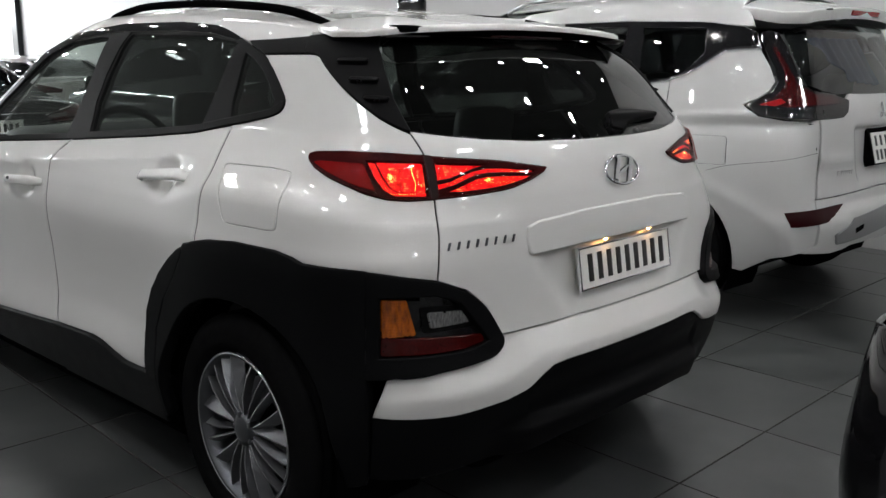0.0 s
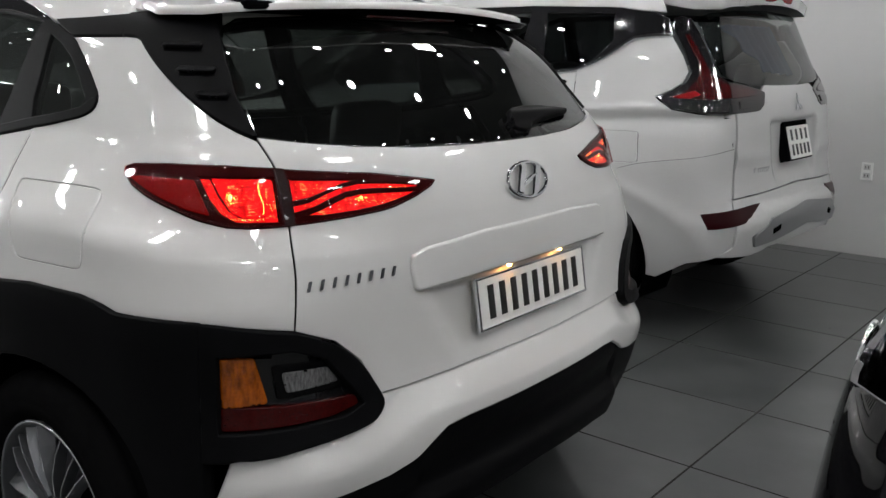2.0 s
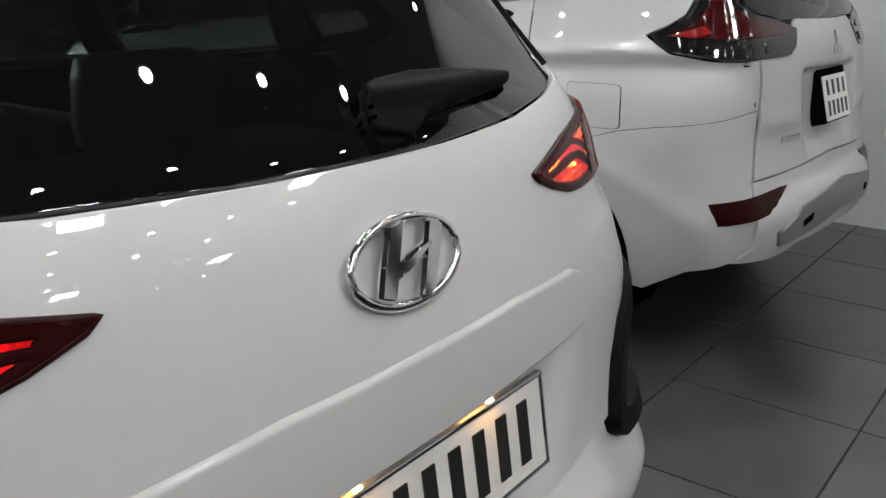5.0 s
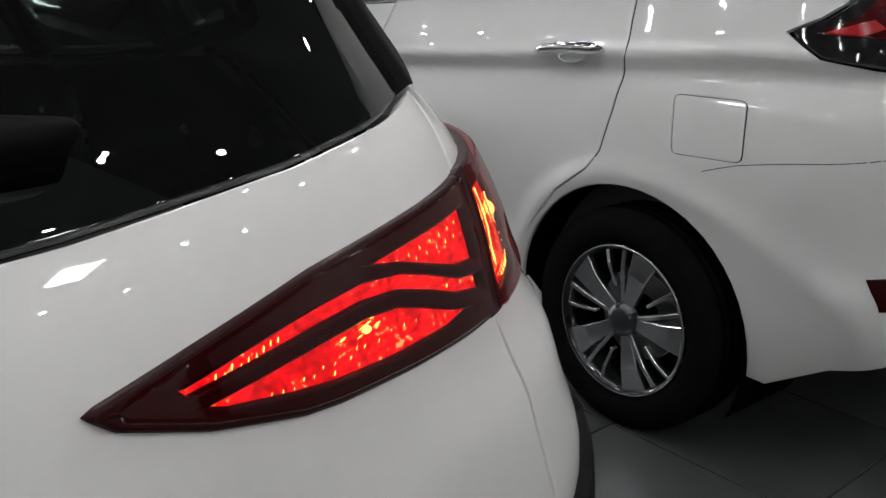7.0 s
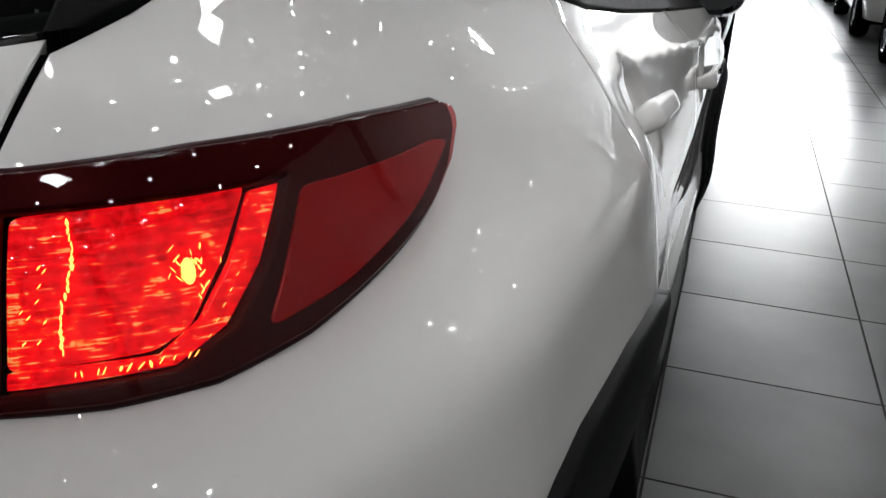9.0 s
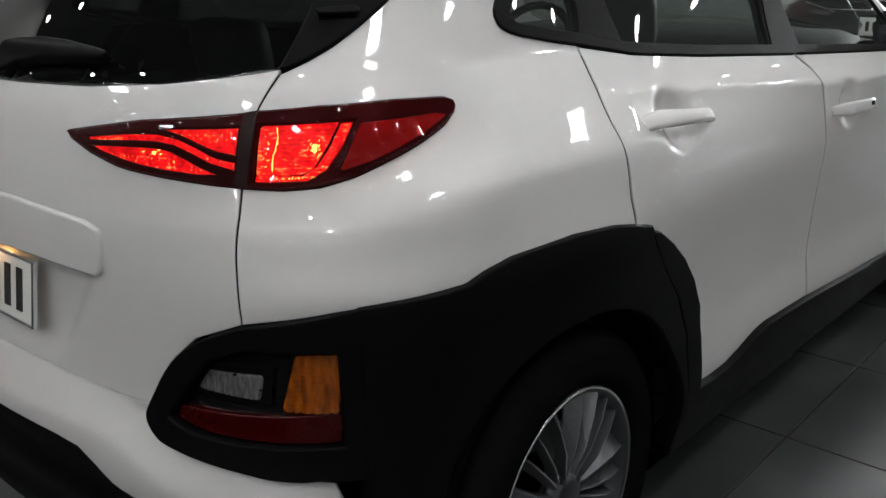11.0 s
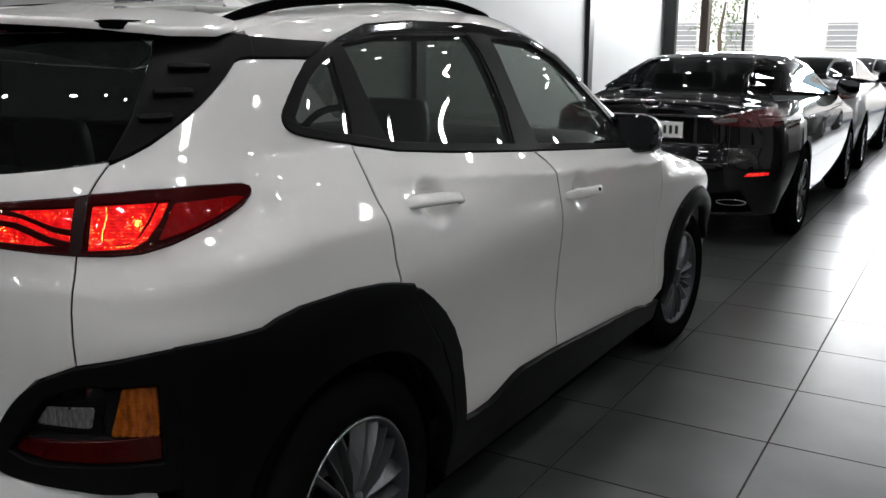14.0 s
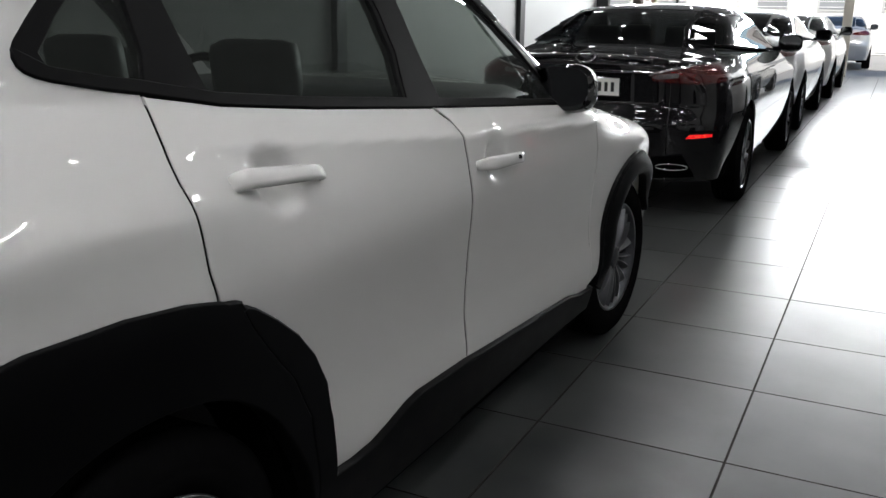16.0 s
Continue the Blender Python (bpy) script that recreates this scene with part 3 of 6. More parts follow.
# ---- what all cars share ----
def fan_spokes(w, rim, face):
    """Five open vees of wide slanted blades with twin slim blades between them, each with a bright machined edge."""
    for k in range(5):
        for hub_a, rim_a, hub_w, rim_w, way in ((-7, -15, 0.016, 0.034, 1), (7, 15, 0.016, 0.034, -1), (31.0, 30.0, 0.008, 0.018, -1), (41.0, 42.0, 0.008, 0.018, 1)):
            bm = bmesh.new()
            rows = []
            for f in (0.0, 0.35, 0.7, 1.0):
                r = 0.046 + (rim - 0.008 - 0.046) * f
                a = radians(72 * k + 90 + hub_a + (rim_a - hub_a) * f)
                wide = hub_w + (rim_w - hub_w) * f
                front = face - 0.008 + 0.016 * math.sin(math.pi * min(1, 0.15 + 0.75 * f))
                radial, across = Vector((0, math.cos(a), math.sin(a))), Vector((0, -math.sin(a), math.cos(a))) * way
                base = r * radial
                rows.append([bm.verts.new(base + across * t + Vector((x, 0, 0))) for x, t in
                             ((front, 0.0), (front + 0.0005, 0.0035), (front - 0.024, wide), (front - 0.032, wide * 0.8), (front - 0.026, -0.002))])
            for i in range(3):
                for e in range(5):
                    q = bm.faces.new((rows[i][e], rows[i][(e + 1) % 5], rows[i + 1][(e + 1) % 5], rows[i + 1][e]))
                    q.material_index = 1 if e == 0 else 0
            bm.faces.new(rows[0])
            bm.faces.new(rows[3][::-1])
            bmesh.ops.recalc_face_normals(bm, faces=bm.faces[:])
            part("spoke", bm, ALLOY_PAINT, w, "grey spoke with a bright machined edge").data.materials.append(ALLOY)


def wheel(name, parent, at, side, r=0.334, rim=0.222, width=0.205, style="fan", tone=None, turn=0.0):
    """A wheel whose outer face looks to side (1: +x, -1: -x): tyre, rim, spokes, brake disc."""
    w = new(name)
    w.parent = parent
    w.matrix_basis = pose(*at, 0, 0, turn + (0 if side > 0 else 180))
    h = width / 2
    prof = [(-h * 0.75, rim), (-h * 0.98, rim + 0.02), (-h, rim + 0.055), (-h * 0.93, r - 0.025), (-h * 0.75, r - 0.004)]
    for k in (-0.5, -0.17, 0.17, 0.5):
        prof += [(h * (k - 0.06), r), (h * (k - 0.04), r - 0.008), (h * (k + 0.04), r - 0.008), (h * (k + 0.06), r)]
    prof += [(h * 0.75, r - 0.004), (h * 0.93, r - 0.025), (h, rim + 0.055), (h * 0.99, rim + 0.05), (h * 1.0, rim + 0.045), (h * 0.98, rim + 0.02), (h * 0.75, rim)]
    part("tyre", lathe(prof, 64), RUBBER, w, smooth=True)
    barrel = [(h * 0.86, rim + 0.004), (h * 0.90, rim), (h * 0.86, rim - 0.008), (h * 0.5, rim - 0.022), (-h * 0.7, rim - 0.03)]
    part("rim", lathe(barrel, 64), ALLOY_DARK if style == "fan" else GLOSS_BLACK, w, smooth=True)
    if style != "twin":
        part("rim_lip", lathe([(h * 0.875, rim + 0.003), (h * 0.915, rim + 0.0005), (h * 0.88, rim - 0.003)], 64), ALLOY, w, "thin bright machined edge", smooth=True)
    part("inner_dish", lathe([(-h * 0.25, 0.0), (-h * 0.25, rim - 0.02)], 40), MATT_BLACK, w)
    part("brake_disc", lathe([(-h * 0.1, 0.06), (0.0, 0.07), (0.0, 0.135), (-h * 0.12, 0.135)], 40), STEEL, w)
    face = h * 0.80
    if style == "fan":
        fan_spokes(w, rim, face)
    for k in range(0 if style == "fan" else 5):
        bm = bmesh.new()
        a0 = 2 * math.pi * k / 5
        twin = ((-0.22, 0.020, 0.040, 0.045), (0.22, 0.020, 0.040, 0.045))
        for off, wide, tip, r0 in (((0.0, 0.034, 0.088, 0.045), (0.36, 0.013, 0.015, 0.045), (0.66, 0.010, 0.012, 0.10)) if style == "blade" else twin):
            a, r1 = a0 + off, rim - 0.012
            ca, sa = math.cos(a), math.sin(a)
            q = []
            for rr, ww, fx in ((r0, wide, face - 0.006), (r0 + 0.6 * (r1 - r0), (wide + tip) / 2, face + 0.004), (r1, tip, face - 0.002)):
                q.append([(fx, rr * ca - ww * sa * e, rr * sa + ww * ca * e) for e in (-0.5, 0.5)])
            vs = [[bm.verts.new(p) for p in row] + [bm.verts.new((p[0] - 0.022, p[1], p[2])) for p in row[::-1]] for row in q]
            for i in range(2):
                for e in range(4):
                    bm.faces.new((vs[i][e], vs[i][(e + 1) % 4], vs[i + 1][(e + 1) % 4], vs[i + 1][e]))
            bm.faces.new(vs[0])
            bm.faces.new(vs[2][::-1])
        bmesh.ops.recalc_face_normals(bm, faces=bm.faces[:])
        bmesh.ops.bevel(bm, geom=bm.edges[:], offset=0.002, segments=1, affect="EDGES")
        part("spoke", bm, tone or ALLOY, w)
    part("hub_cap", lathe([(face - 0.02, 0.050), (face + 0.002, 0.044), (face + 0.006, 0.03), (face + 0.008, 0.0)], 32), ALLOY_DARK, w, smooth=True)
    for k in range(5):
        a = 2 * math.pi * (k + 0.5) / 5
        part("lug_nut", lathe([(face - 0.02, 0.010), (face + 0.004, 0.009), (face + 0.006, 0.0)], 6, at=(0, 0.042 * math.cos(a), 0.042 * math.sin(a))), ALLOY_DARK, w)
    return w


def liner(shell, cy, z, r, parent, depth=0.32, half=0.9):
    """The dark wheel housings on both sides."""
    for s in (1, -1):
        bm = bmesh.new()
        arc = ring(cy, z, r, 24, a0=-25, a1=205)
        rows = [[bm.verts.new((s * x, y, zz)) for y, zz in arc] for x in (half, half - depth)]
        for i in range(24):
            bm.faces.new((rows[0][i], rows[0][i + 1], rows[1][i + 1], rows[1][i]))
        bm.faces.new(rows[1])
        part("wheel_housing", bm, MATT_BLACK, parent)


def seats(parent, rows, wide=0.62, mat=SEAT, zf=0.42):
    """Seat rows: (y of the seat's back, height of the top of the back)."""
    for y, top in rows:
        for s in (-1, 1):
            part("seat_cushion", block((0.5, 0.5, 0.16), (s * wide / 2, y + 0.28, zf + 0.08), 0.05), mat, parent, smooth=True)
            part("seat_back", block((0.48, 0.14, top - zf - 0.05), (s * wide / 2, y - 0.06, (top + zf) / 2), 0.055, Matrix.Rotation(radians(12), 4, "X")), mat, parent, smooth=True)
            hr = part("headrest", block((0.26, 0.1, 0.17), (s * wide / 2, y - 0.13, top + 0.12), 0.045, Matrix.Rotation(radians(8), 4, "X")), mat, parent, smooth=True)
            for e in (-0.05, 0.05):
                part("headrest_post", tube([(s * wide / 2 + e, y - 0.11, top - 0.05), (s * wide / 2 + e, y - 0.12, top + 0.06)], 0.006), CHROME, hr)


def cabin(parent, y0, y1, half, floor_z=0.35, dash_y=None, wheel_x=-0.36, belt=0.95):
    part("cabin_floor", block((2 * half, y1 - y0, 0.06), (0, (y0 + y1) / 2, floor_z)), CABIN, parent)
    for s in (-1, 1):
        part("door_trim", block((0.05, y1 - y0 - 0.1, belt - floor_z), (s * half, (y0 + y1) / 2, (belt + floor_z) / 2), 0.02), CABIN, parent)
    if dash_y:
        part("dashboard", block((2 * half, 0.5, 0.3), (0, dash_y + 0.1, belt - 0.05), 0.09), CABIN, parent, smooth=True)
        sw = part("steering_wheel", moved(tube([(0.185 * math.cos(a * math.pi / 12), 0.185 * math.sin(a * math.pi / 12), 0) for a in range(24)], 0.016, 8, True),
                                          Matrix.Translation((wheel_x, dash_y - 0.28, belt + 0.02)) @ Matrix.Rotation(radians(65), 4, "X")), MATT_BLACK, parent, smooth=True)
        part("steering_hub", block((0.2, 0.03, 0.1), (wheel_x, dash_y - 0.26, belt), 0.02), MATT_BLACK, sw)


def mirror_cap(parent, at, side, mat=PAINT_WHITE, face=True):
    """A door mirror: its shell, the dark frame, the glass that looks back, and the foot."""
    x, y, z = at
    def pod(grow, y0, y1, back, skew=0.22):
        bm = bmesh.new()
        rows = []
        for f in [k / 8 for k in range(9)]:
            r = grow * (1 - back * f ** 2.2)
            across = lambda a: 0.105 * r * math.copysign(abs(math.cos(a)) ** 0.62, math.cos(a)) * (1.0 if math.cos(a) > 0 else 0.9)
            rows.append([bm.verts.new((x + side * (0.115 + across(a)), y0 + (y1 - y0) * f + skew * across(a),
                                       z + 0.073 * r * math.copysign(abs(math.sin(a)) ** 0.7, math.sin(a)) - 0.012 * f)) for a in [2 * math.pi * i / 28 for i in range(28)]])
        for k in range(8):
            for i in range(28):
                bm.faces.new((rows[k][i], rows[k][(i + 1) % 28], rows[k + 1][(i + 1) % 28], rows[k + 1][i]))
        bm.faces.new(rows[0])
        bm.faces.new(rows[8])
        bmesh.ops.recalc_face_normals(bm, faces=bm.faces[:])
        return bm

    ob = part("door_mirror", pod(1.0, y - 0.045, y + 0.10, 0.75), mat, parent, smooth=True)
    part("mirror_frame", pod(1.03, y - 0.075, y - 0.025, 0.0), GLOSS_BLACK, ob, smooth=True)
    part("mirror_glass", pod(0.86, y - 0.0775, y - 0.0755, 0.0), MIRROR, ob, "mirror glass with a dark reflection put into its colour")
    part("mirror_foot", block((0.12, 0.07, 0.04), (x + side * 0.01, y, z - 0.06), 0.014), MATT_BLACK, ob)
    return ob


def number_plate(parent, m, w=0.47, h=0.11, rows=((10, 0.06),), holder=True):
    """A number plate with dark bars for its figures. m: x across, y in, z up."""
    ob = part("number_plate", moved(block((w, 0.004, h), (0, 0, 0), 0.0015), m), PLATE_WHITE, parent, "white plate with black embossed figures")
    if holder:
        part("plate_frame", moved(merge(*[block((w + 0.012, 0.01, 0.006), (0, 0.001, s * (h / 2 + 0.002)), 0.002) for s in (-1, 1)],
                                        *[block((0.006, 0.01, h + 0.01), (s * (w / 2 + 0.002), 0.001, 0), 0.002) for s in (-1, 1)]), m), CHROME, ob)
    for j, (n, tall) in enumerate(rows):
        z = 0 if len(rows) == 1 else (0.5 - j) * (h * 0.46)
        for k in range(n):
            x = (k - (n - 1) / 2) * (w * 0.90 / n)
            part("figure_bar", moved(block((w * 0.046 if len(rows) == 1 else w * 0.075, 0.003, tall), (x, -0.0025, z)), m), PLATE_INK, ob)
    return ob


def simple_car(name, place, shell, paint, label, y_r, y_f, half, windows, lamps, wheel_r=0.33, style="twin", glass_mat=SMOKE, group="", belt=0.95,
               roof_y=(0.7, 2.2), arch=0.39, tone=None, plate=None, rim=0.22, seat_rows=(), front_lamps=(), reflectors=()):
    """A car that stands further off: flanks, tail, nose, roof, panes, lamps, wheels."""
    car = thing(name, place, label, "car", group)
    U = shell.u_of
    u_end = shell.pivot[0] + 0.6 + (shell.nose_y - shell.pivot[1]) + 0.6 + shell.pivot[0]
    ur, uf = U(y_r), U(y_f)
    sill = 0.25
    wz = wheel_r
    low = lambda c: [(c + arch, sill)] + ring(c, wz, arch, 16, a0=max(-12, -math.degrees(math.asin(min(1, (wz - sill) / arch)))), a1=180 + math.degrees(math.asin(min(1, (wz - sill) / arch))))[0:] + [(c - arch, sill)]
    top = lambda u: belt
    tail_edge = 0.5
    bound = [(tail_edge, belt + 0.05), (tail_edge, sill)] + low(ur)[::-1] + low(uf)[::-1] + [(u_end - 0.45, sill), (u_end - 0.45, 0.80), (u_end - 0.9, 0.90), (U(y_f) - 0.35, belt)]
    pair("flank", shell, bound, paint, car, step=0.045, lip=0.0006)
    panel("tail", shell, both([(0, belt + 0.05), (tail_edge - 0.0018, belt + 0.05), (tail_edge - 0.0018, sill), (0, sill)]), paint, car, step=0.045, lip=0.0006)
    for s in (False, True):
        mesh_part("nose", skin(shell, [(u_end - 0.44, sill), (u_end, sill), (u_end, 0.78), (u_end - 0.44, 0.80)], step=0.05, mirror=s), paint, car)
    n_y = float(shell.nose(0.8))
    hood = [(0, n_y - 0.14), (0.45, n_y - 0.2), (0.70, n_y - 0.42), (0.74, y_f - 0.3), (0.68, y_f - 0.42), (0, y_f - 0.5)]
    panel("bonnet", shell, [(-a, b) for a, b in hood[::-1]] + hood, paint, car, step=0.05, above=True)
    rf = [(0, roof_y[1]), (0.5, roof_y[1] - 0.04), (0.56, roof_y[1] - 0.3), (0.56, roof_y[0] + 0.1), (0.48, roof_y[0]), (0, roof_y[0] - 0.03)]
    panel("roof", shell, [(-a, b) for a, b in rf[::-1]] + rf, paint, car, step=0.06, above=True)
    for kind, outline, mat in windows:
        if kind == "side":
            pair("side_window", shell, outline, mat or glass_mat, car, step=0.05, lift=-0.003)
        elif kind == "pillar":
            pair("pillar", shell, outline, mat or paint, car, step=0.05)
        elif kind == "rear":
            panel("rear_window", shell, both(outline), mat or glass_mat, car, step=0.05, lift=-0.002)
        elif kind == "top":
            panel("windscreen", shell, [(-a, b) for a, b in outline[::-1] if a > 1e-6] + list(outline), mat or glass_mat, car, step=0.05, above=True, lift=-0.003)
        elif kind == "lid":
            panel("boot_lid", shell, [(-a, b) for a, b in outline[::-1] if a > 1e-6] + list(outline), mat or paint, car, step=0.05, above=True)
    for outline, mat in lamps:
        pair("tail_lamp", shell, outline, mat, car, step=0.03, lift=0.006)
    for outline, mat in front_lamps:
        pair("headlamp", shell, outline, mat, car, step=0.03, lift=0.006)
    # reflectors glow by material, in place of the light they throw back
    for outline in reflectors:
        pair("reflector", shell, outline, RED_LIT, car, step=0.03, lift=0.006)
    for y in (y_r, y_f):
        for s in (-1, 1):
            wheel("wheel", car, (s * (half - 0.10), y, wheel_r), s, wheel_r, rim, 0.20, style, tone)
        liner(shell, y, wz, arch, car, half=half - 0.02)
    part("underbody", block((2 * half - 0.5, y_f - y_r + 1.0, 0.2), (0, (y_r + y_f) / 2, 0.32), 0.05), MATT_BLACK, car)
    part("cabin_block", block((2 * half - 0.4, 2.6, belt - 0.42), (0, (y_r + y_f) / 2 - 0.1, (belt + 0.38) / 2), 0.05), CABIN, car)
    seats(car, seat_rows)
    for s in (-1, 1):
        mirror_cap(car, (s * (half - 0.12), y_f - 0.62, belt + 0.08), s, paint)
    if plate:
        number_plate(car, seat_on(shell, 0.0, plate, 0.012))
    return car

# ---- the white suv ----
suv_shell = Shell(
    width=curve((0.15, 0.84), (0.30, 0.885), (0.42, 0.905), (0.55, 0.893), (0.70, 0.897), (0.84, 0.905), (0.93, 0.892), (0.985, 0.872), (1.06, 0.822), (1.16, 0.768), (1.30, 0.705), (1.40, 0.665), (1.52, 0.60)),
    tail=curve((0.15, 0.20), (0.30, 0.115), (0.45, 0.066), (0.54, 0.05), (0.64, 0.062), (0.70, 0.072), (0.80, 0.082), (0.90, 0.088), (1.0, 0.104), (1.05, 0.119), (1.10, 0.138), (1.15, 0.168), (1.18, 0.198), (1.30, 0.32), (1.42, 0.45), (1.5, 0.55)),
    tail_bow=curve((0.3, 0.17), (0.54, 0.16), (0.65, 0.20), (0.83, 0.22), (1.0, 0.30), (1.2, 0.28), (1.45, 0.2)),
    nose=curve((0.2, 4.16), (0.4, 4.23), (0.6, 4.24), (0.8, 4.20), (0.95, 4.06)), nose_bow=0.30,
    top=curve((0.2, 1.40), (0.5, 1.45), (0.72, 1.488), (0.9, 1.51), (1.5, 1.55), (2.0, 1.545), (2.28, 1.485), (2.65, 1.27), (3.0, 1.065), (3.35, 1.005), (3.85, 0.93), (4.2, 0.82)), crown=0.12,
    taper=curve((0.0, -0.085), (0.45, -0.04), (0.9, 0.004), (1.4, 0.018), (2.0, 0.040), (2.6, 0.060), (3.2, 0.085), (3.6, 0.085), (4.2, -0.06)),
    extra=lambda x, y, z: 0.016 * (bump(y, 0.78, 0.38) + bump(y, 3.42, 0.38)) * bump(z, 0.84, 0.14), corner=curve((0.5, 0.23), (0.95, 0.21), (1.08, 0.165), (1.2, 0.145)))
suv = thing("compact_suv", None, "pearl white compact suv with black plastic cladding, tail lamps lit", "car")
SH = suv_shell
FRONT_AXLE = 3.38
UF = SH.u_of(FRONT_AXLE)

# outlines in (u, v) that neighbouring panels share
GAP = [(0.577, 1.169), (0.565, 1.116), (0.562, 1.014), (0.566, 0.917), (0.574, 0.825)]
HATCH_LOW = [(0.574, 0.825), (0.53, 0.793), (0.501, 0.744), (0.481, 0.669), (0.244, 0.675), (0, 0.676)]
GLASS_LOW = [(0, 1.138), (0.13, 1.138), (0.315, 1.142), (0.457, 1.152), (0.519, 1.163), (0.577, 1.175)]
ARCH_TOP = [(0.574, 0.825), (0.652, 0.847), (0.694, 0.851), (0.761, 0.853), (0.782, 0.864), (0.819, 0.873), (0.928, 0.876), (1.012, 0.868), (1.079, 0.853)]
DOOR_ARCH = [(1.079, 0.853), (1.155, 0.823), (1.218, 0.784), (1.287, 0.733), (1.345, 0.672), (1.388, 0.6), (1.404, 0.519), (1.398, 0.396)]
SILL = [(1.398, 0.391), (1.48, 0.389), (1.558, 0.391), (1.622, 0.404), (1.705, 0.424), (1.765, 0.431), (2.038, 0.422), (2.536, 0.386), (2.84, 0.36), (2.962, 0.335), (3.064, 0.329), (3.175, 0.345)]
GAP_REAR = [(1.111, 1.168), (1.105, 1.142), (1.08, 1.069), (1.071, 1.026), (1.069, 0.983), (1.071, 0.905), (1.079, 0.853)]
GAP_MID = [(2.001, 1.074), (2.04, 1.035), (2.046, 0.987), (2.052, 0.84), (2.058, 0.641), (2.038, 0.422)]
WIN_LOW = [(0.880, 1.240), (0.879, 1.229), (0.884, 1.218), (0.894, 1.210), (0.912, 1.203), (0.941, 1.196), (1.111, 1.17), (1.273, 1.14), (1.537, 1.113), (2.001, 1.076), (2.434, 1.045), (2.84, 1.017)]
WIN_TOP = [(2.84, 1.017), (2.856, 1.06), (2.759, 1.173), (2.637, 1.275), (2.485, 1.367), (2.282, 1.433), (1.985, 1.461), (1.59, 1.458), (1.376, 1.441), (1.27, 1.422), (1.168, 1.393), (1.07, 1.361), (0.982, 1.318), (0.925, 1.281), (0.889, 1.252)]
SIDE_LAMP = [(0.568, 1.118), (0.622, 1.123), (0.688, 1.123), (0.748, 1.117), (0.761, 1.111), (0.764, 1.103), (0.762, 1.095), (0.748, 1.079), (0.722, 1.062), (0.687, 1.043), (0.66, 1.027), (0.63, 1.015), (0.6, 1.012), (0.566, 1.014)]
HATCH_LAMP = [(0.302, 1.074), (0.36, 1.084), (0.458, 1.1), (0.56, 1.116), (0.558, 1.015), (0.49, 1.021), (0.42, 1.031), (0.36, 1.047), (0.315, 1.064)]
GARNISH_LOW = [(0.577, 1.169), (0.6, 1.186), (0.62, 1.204), (0.754, 1.356), (0.772, 1.362), (0.801, 1.364), (1.065, 1.363)]
FUEL = rounded([(1.033, 1.058), (0.798, 1.061), (0.819, 0.921), (0.972, 0.922)], 3, 0.034)

def step_up(a):
    return 1 / (1 + np.exp(-np.clip(a, -60, 60)))


# tailgate: plate bay scooped out under the grip bar, the emblem's shallow dish
def tailgate_relief(p):
    u, v = np.abs(p[:, 0]), p[:, 1]
    wide = 0.40 - (0.86 - np.clip(v, 0.68, 0.86)) * 0.55
    bay = 1 / (1 + np.exp((u - wide + 0.03) / 0.012)) / (1 + np.exp((v - 0.868) / 0.006)) / (1 + np.exp((0.70 - v) / 0.02))
    dish = np.exp(-((p[:, 0] / 0.085) ** 2 + ((v - 1.046) / 0.065) ** 2) ** 2)
    return -0.022 * bay - 0.004 * dish + (0.004 + 0.008 * step_up((u - 0.47) / 0.025)) * crest(u, v)


def crest(u, v):
    """The haunch line that runs from the tailgate under the lamp and over the rear wheel to the door."""
    line = np.interp(u, [0.50, 0.62, 0.72, 0.90, 1.08, 1.30], [0.950, 0.948, 0.958, 0.966, 0.978, 0.975])
    d = v - line
    soft = np.sqrt(d * d + 0.00010) - 0.010
    return np.exp(-soft / np.where(d > 0, 0.050, 0.085)) / (1 + np.exp((u - 1.36) / 0.06))


def bent(a, k):
    """Nought below nought, then a slope of one, with a bend of size k."""
    return k * np.logaddexp(0, a / k)


def quarter_facets(u, v):
    """How far the quarter panel's flat facets stand off the plain skin: shoulder, haunch and side."""
    top = np.interp(u, [0.76, 1.08, 1.30], [1.102, 1.077, 1.060])
    low = np.interp(u, [0.62, 0.70, 0.78, 0.86, 1.08], [0.945, 0.956, 0.974, 0.984, 0.986])
    side, shoulder = -0.02, 0.88
    slope = (0.137 - side * 0.32 + side * (1.16 - low) - shoulder * (1.16 - top)) / (top - low)
    x = 0.905 - side * (v - 0.84) - (slope - side) * bent(v - low, 0.006) - (shoulder - slope) * bent(v - top, 0.004)
    return 0.82 * (x - SH.width(v)) * step_up((v - 0.82) / 0.012) * step_up((1.165 - v) / 0.008)


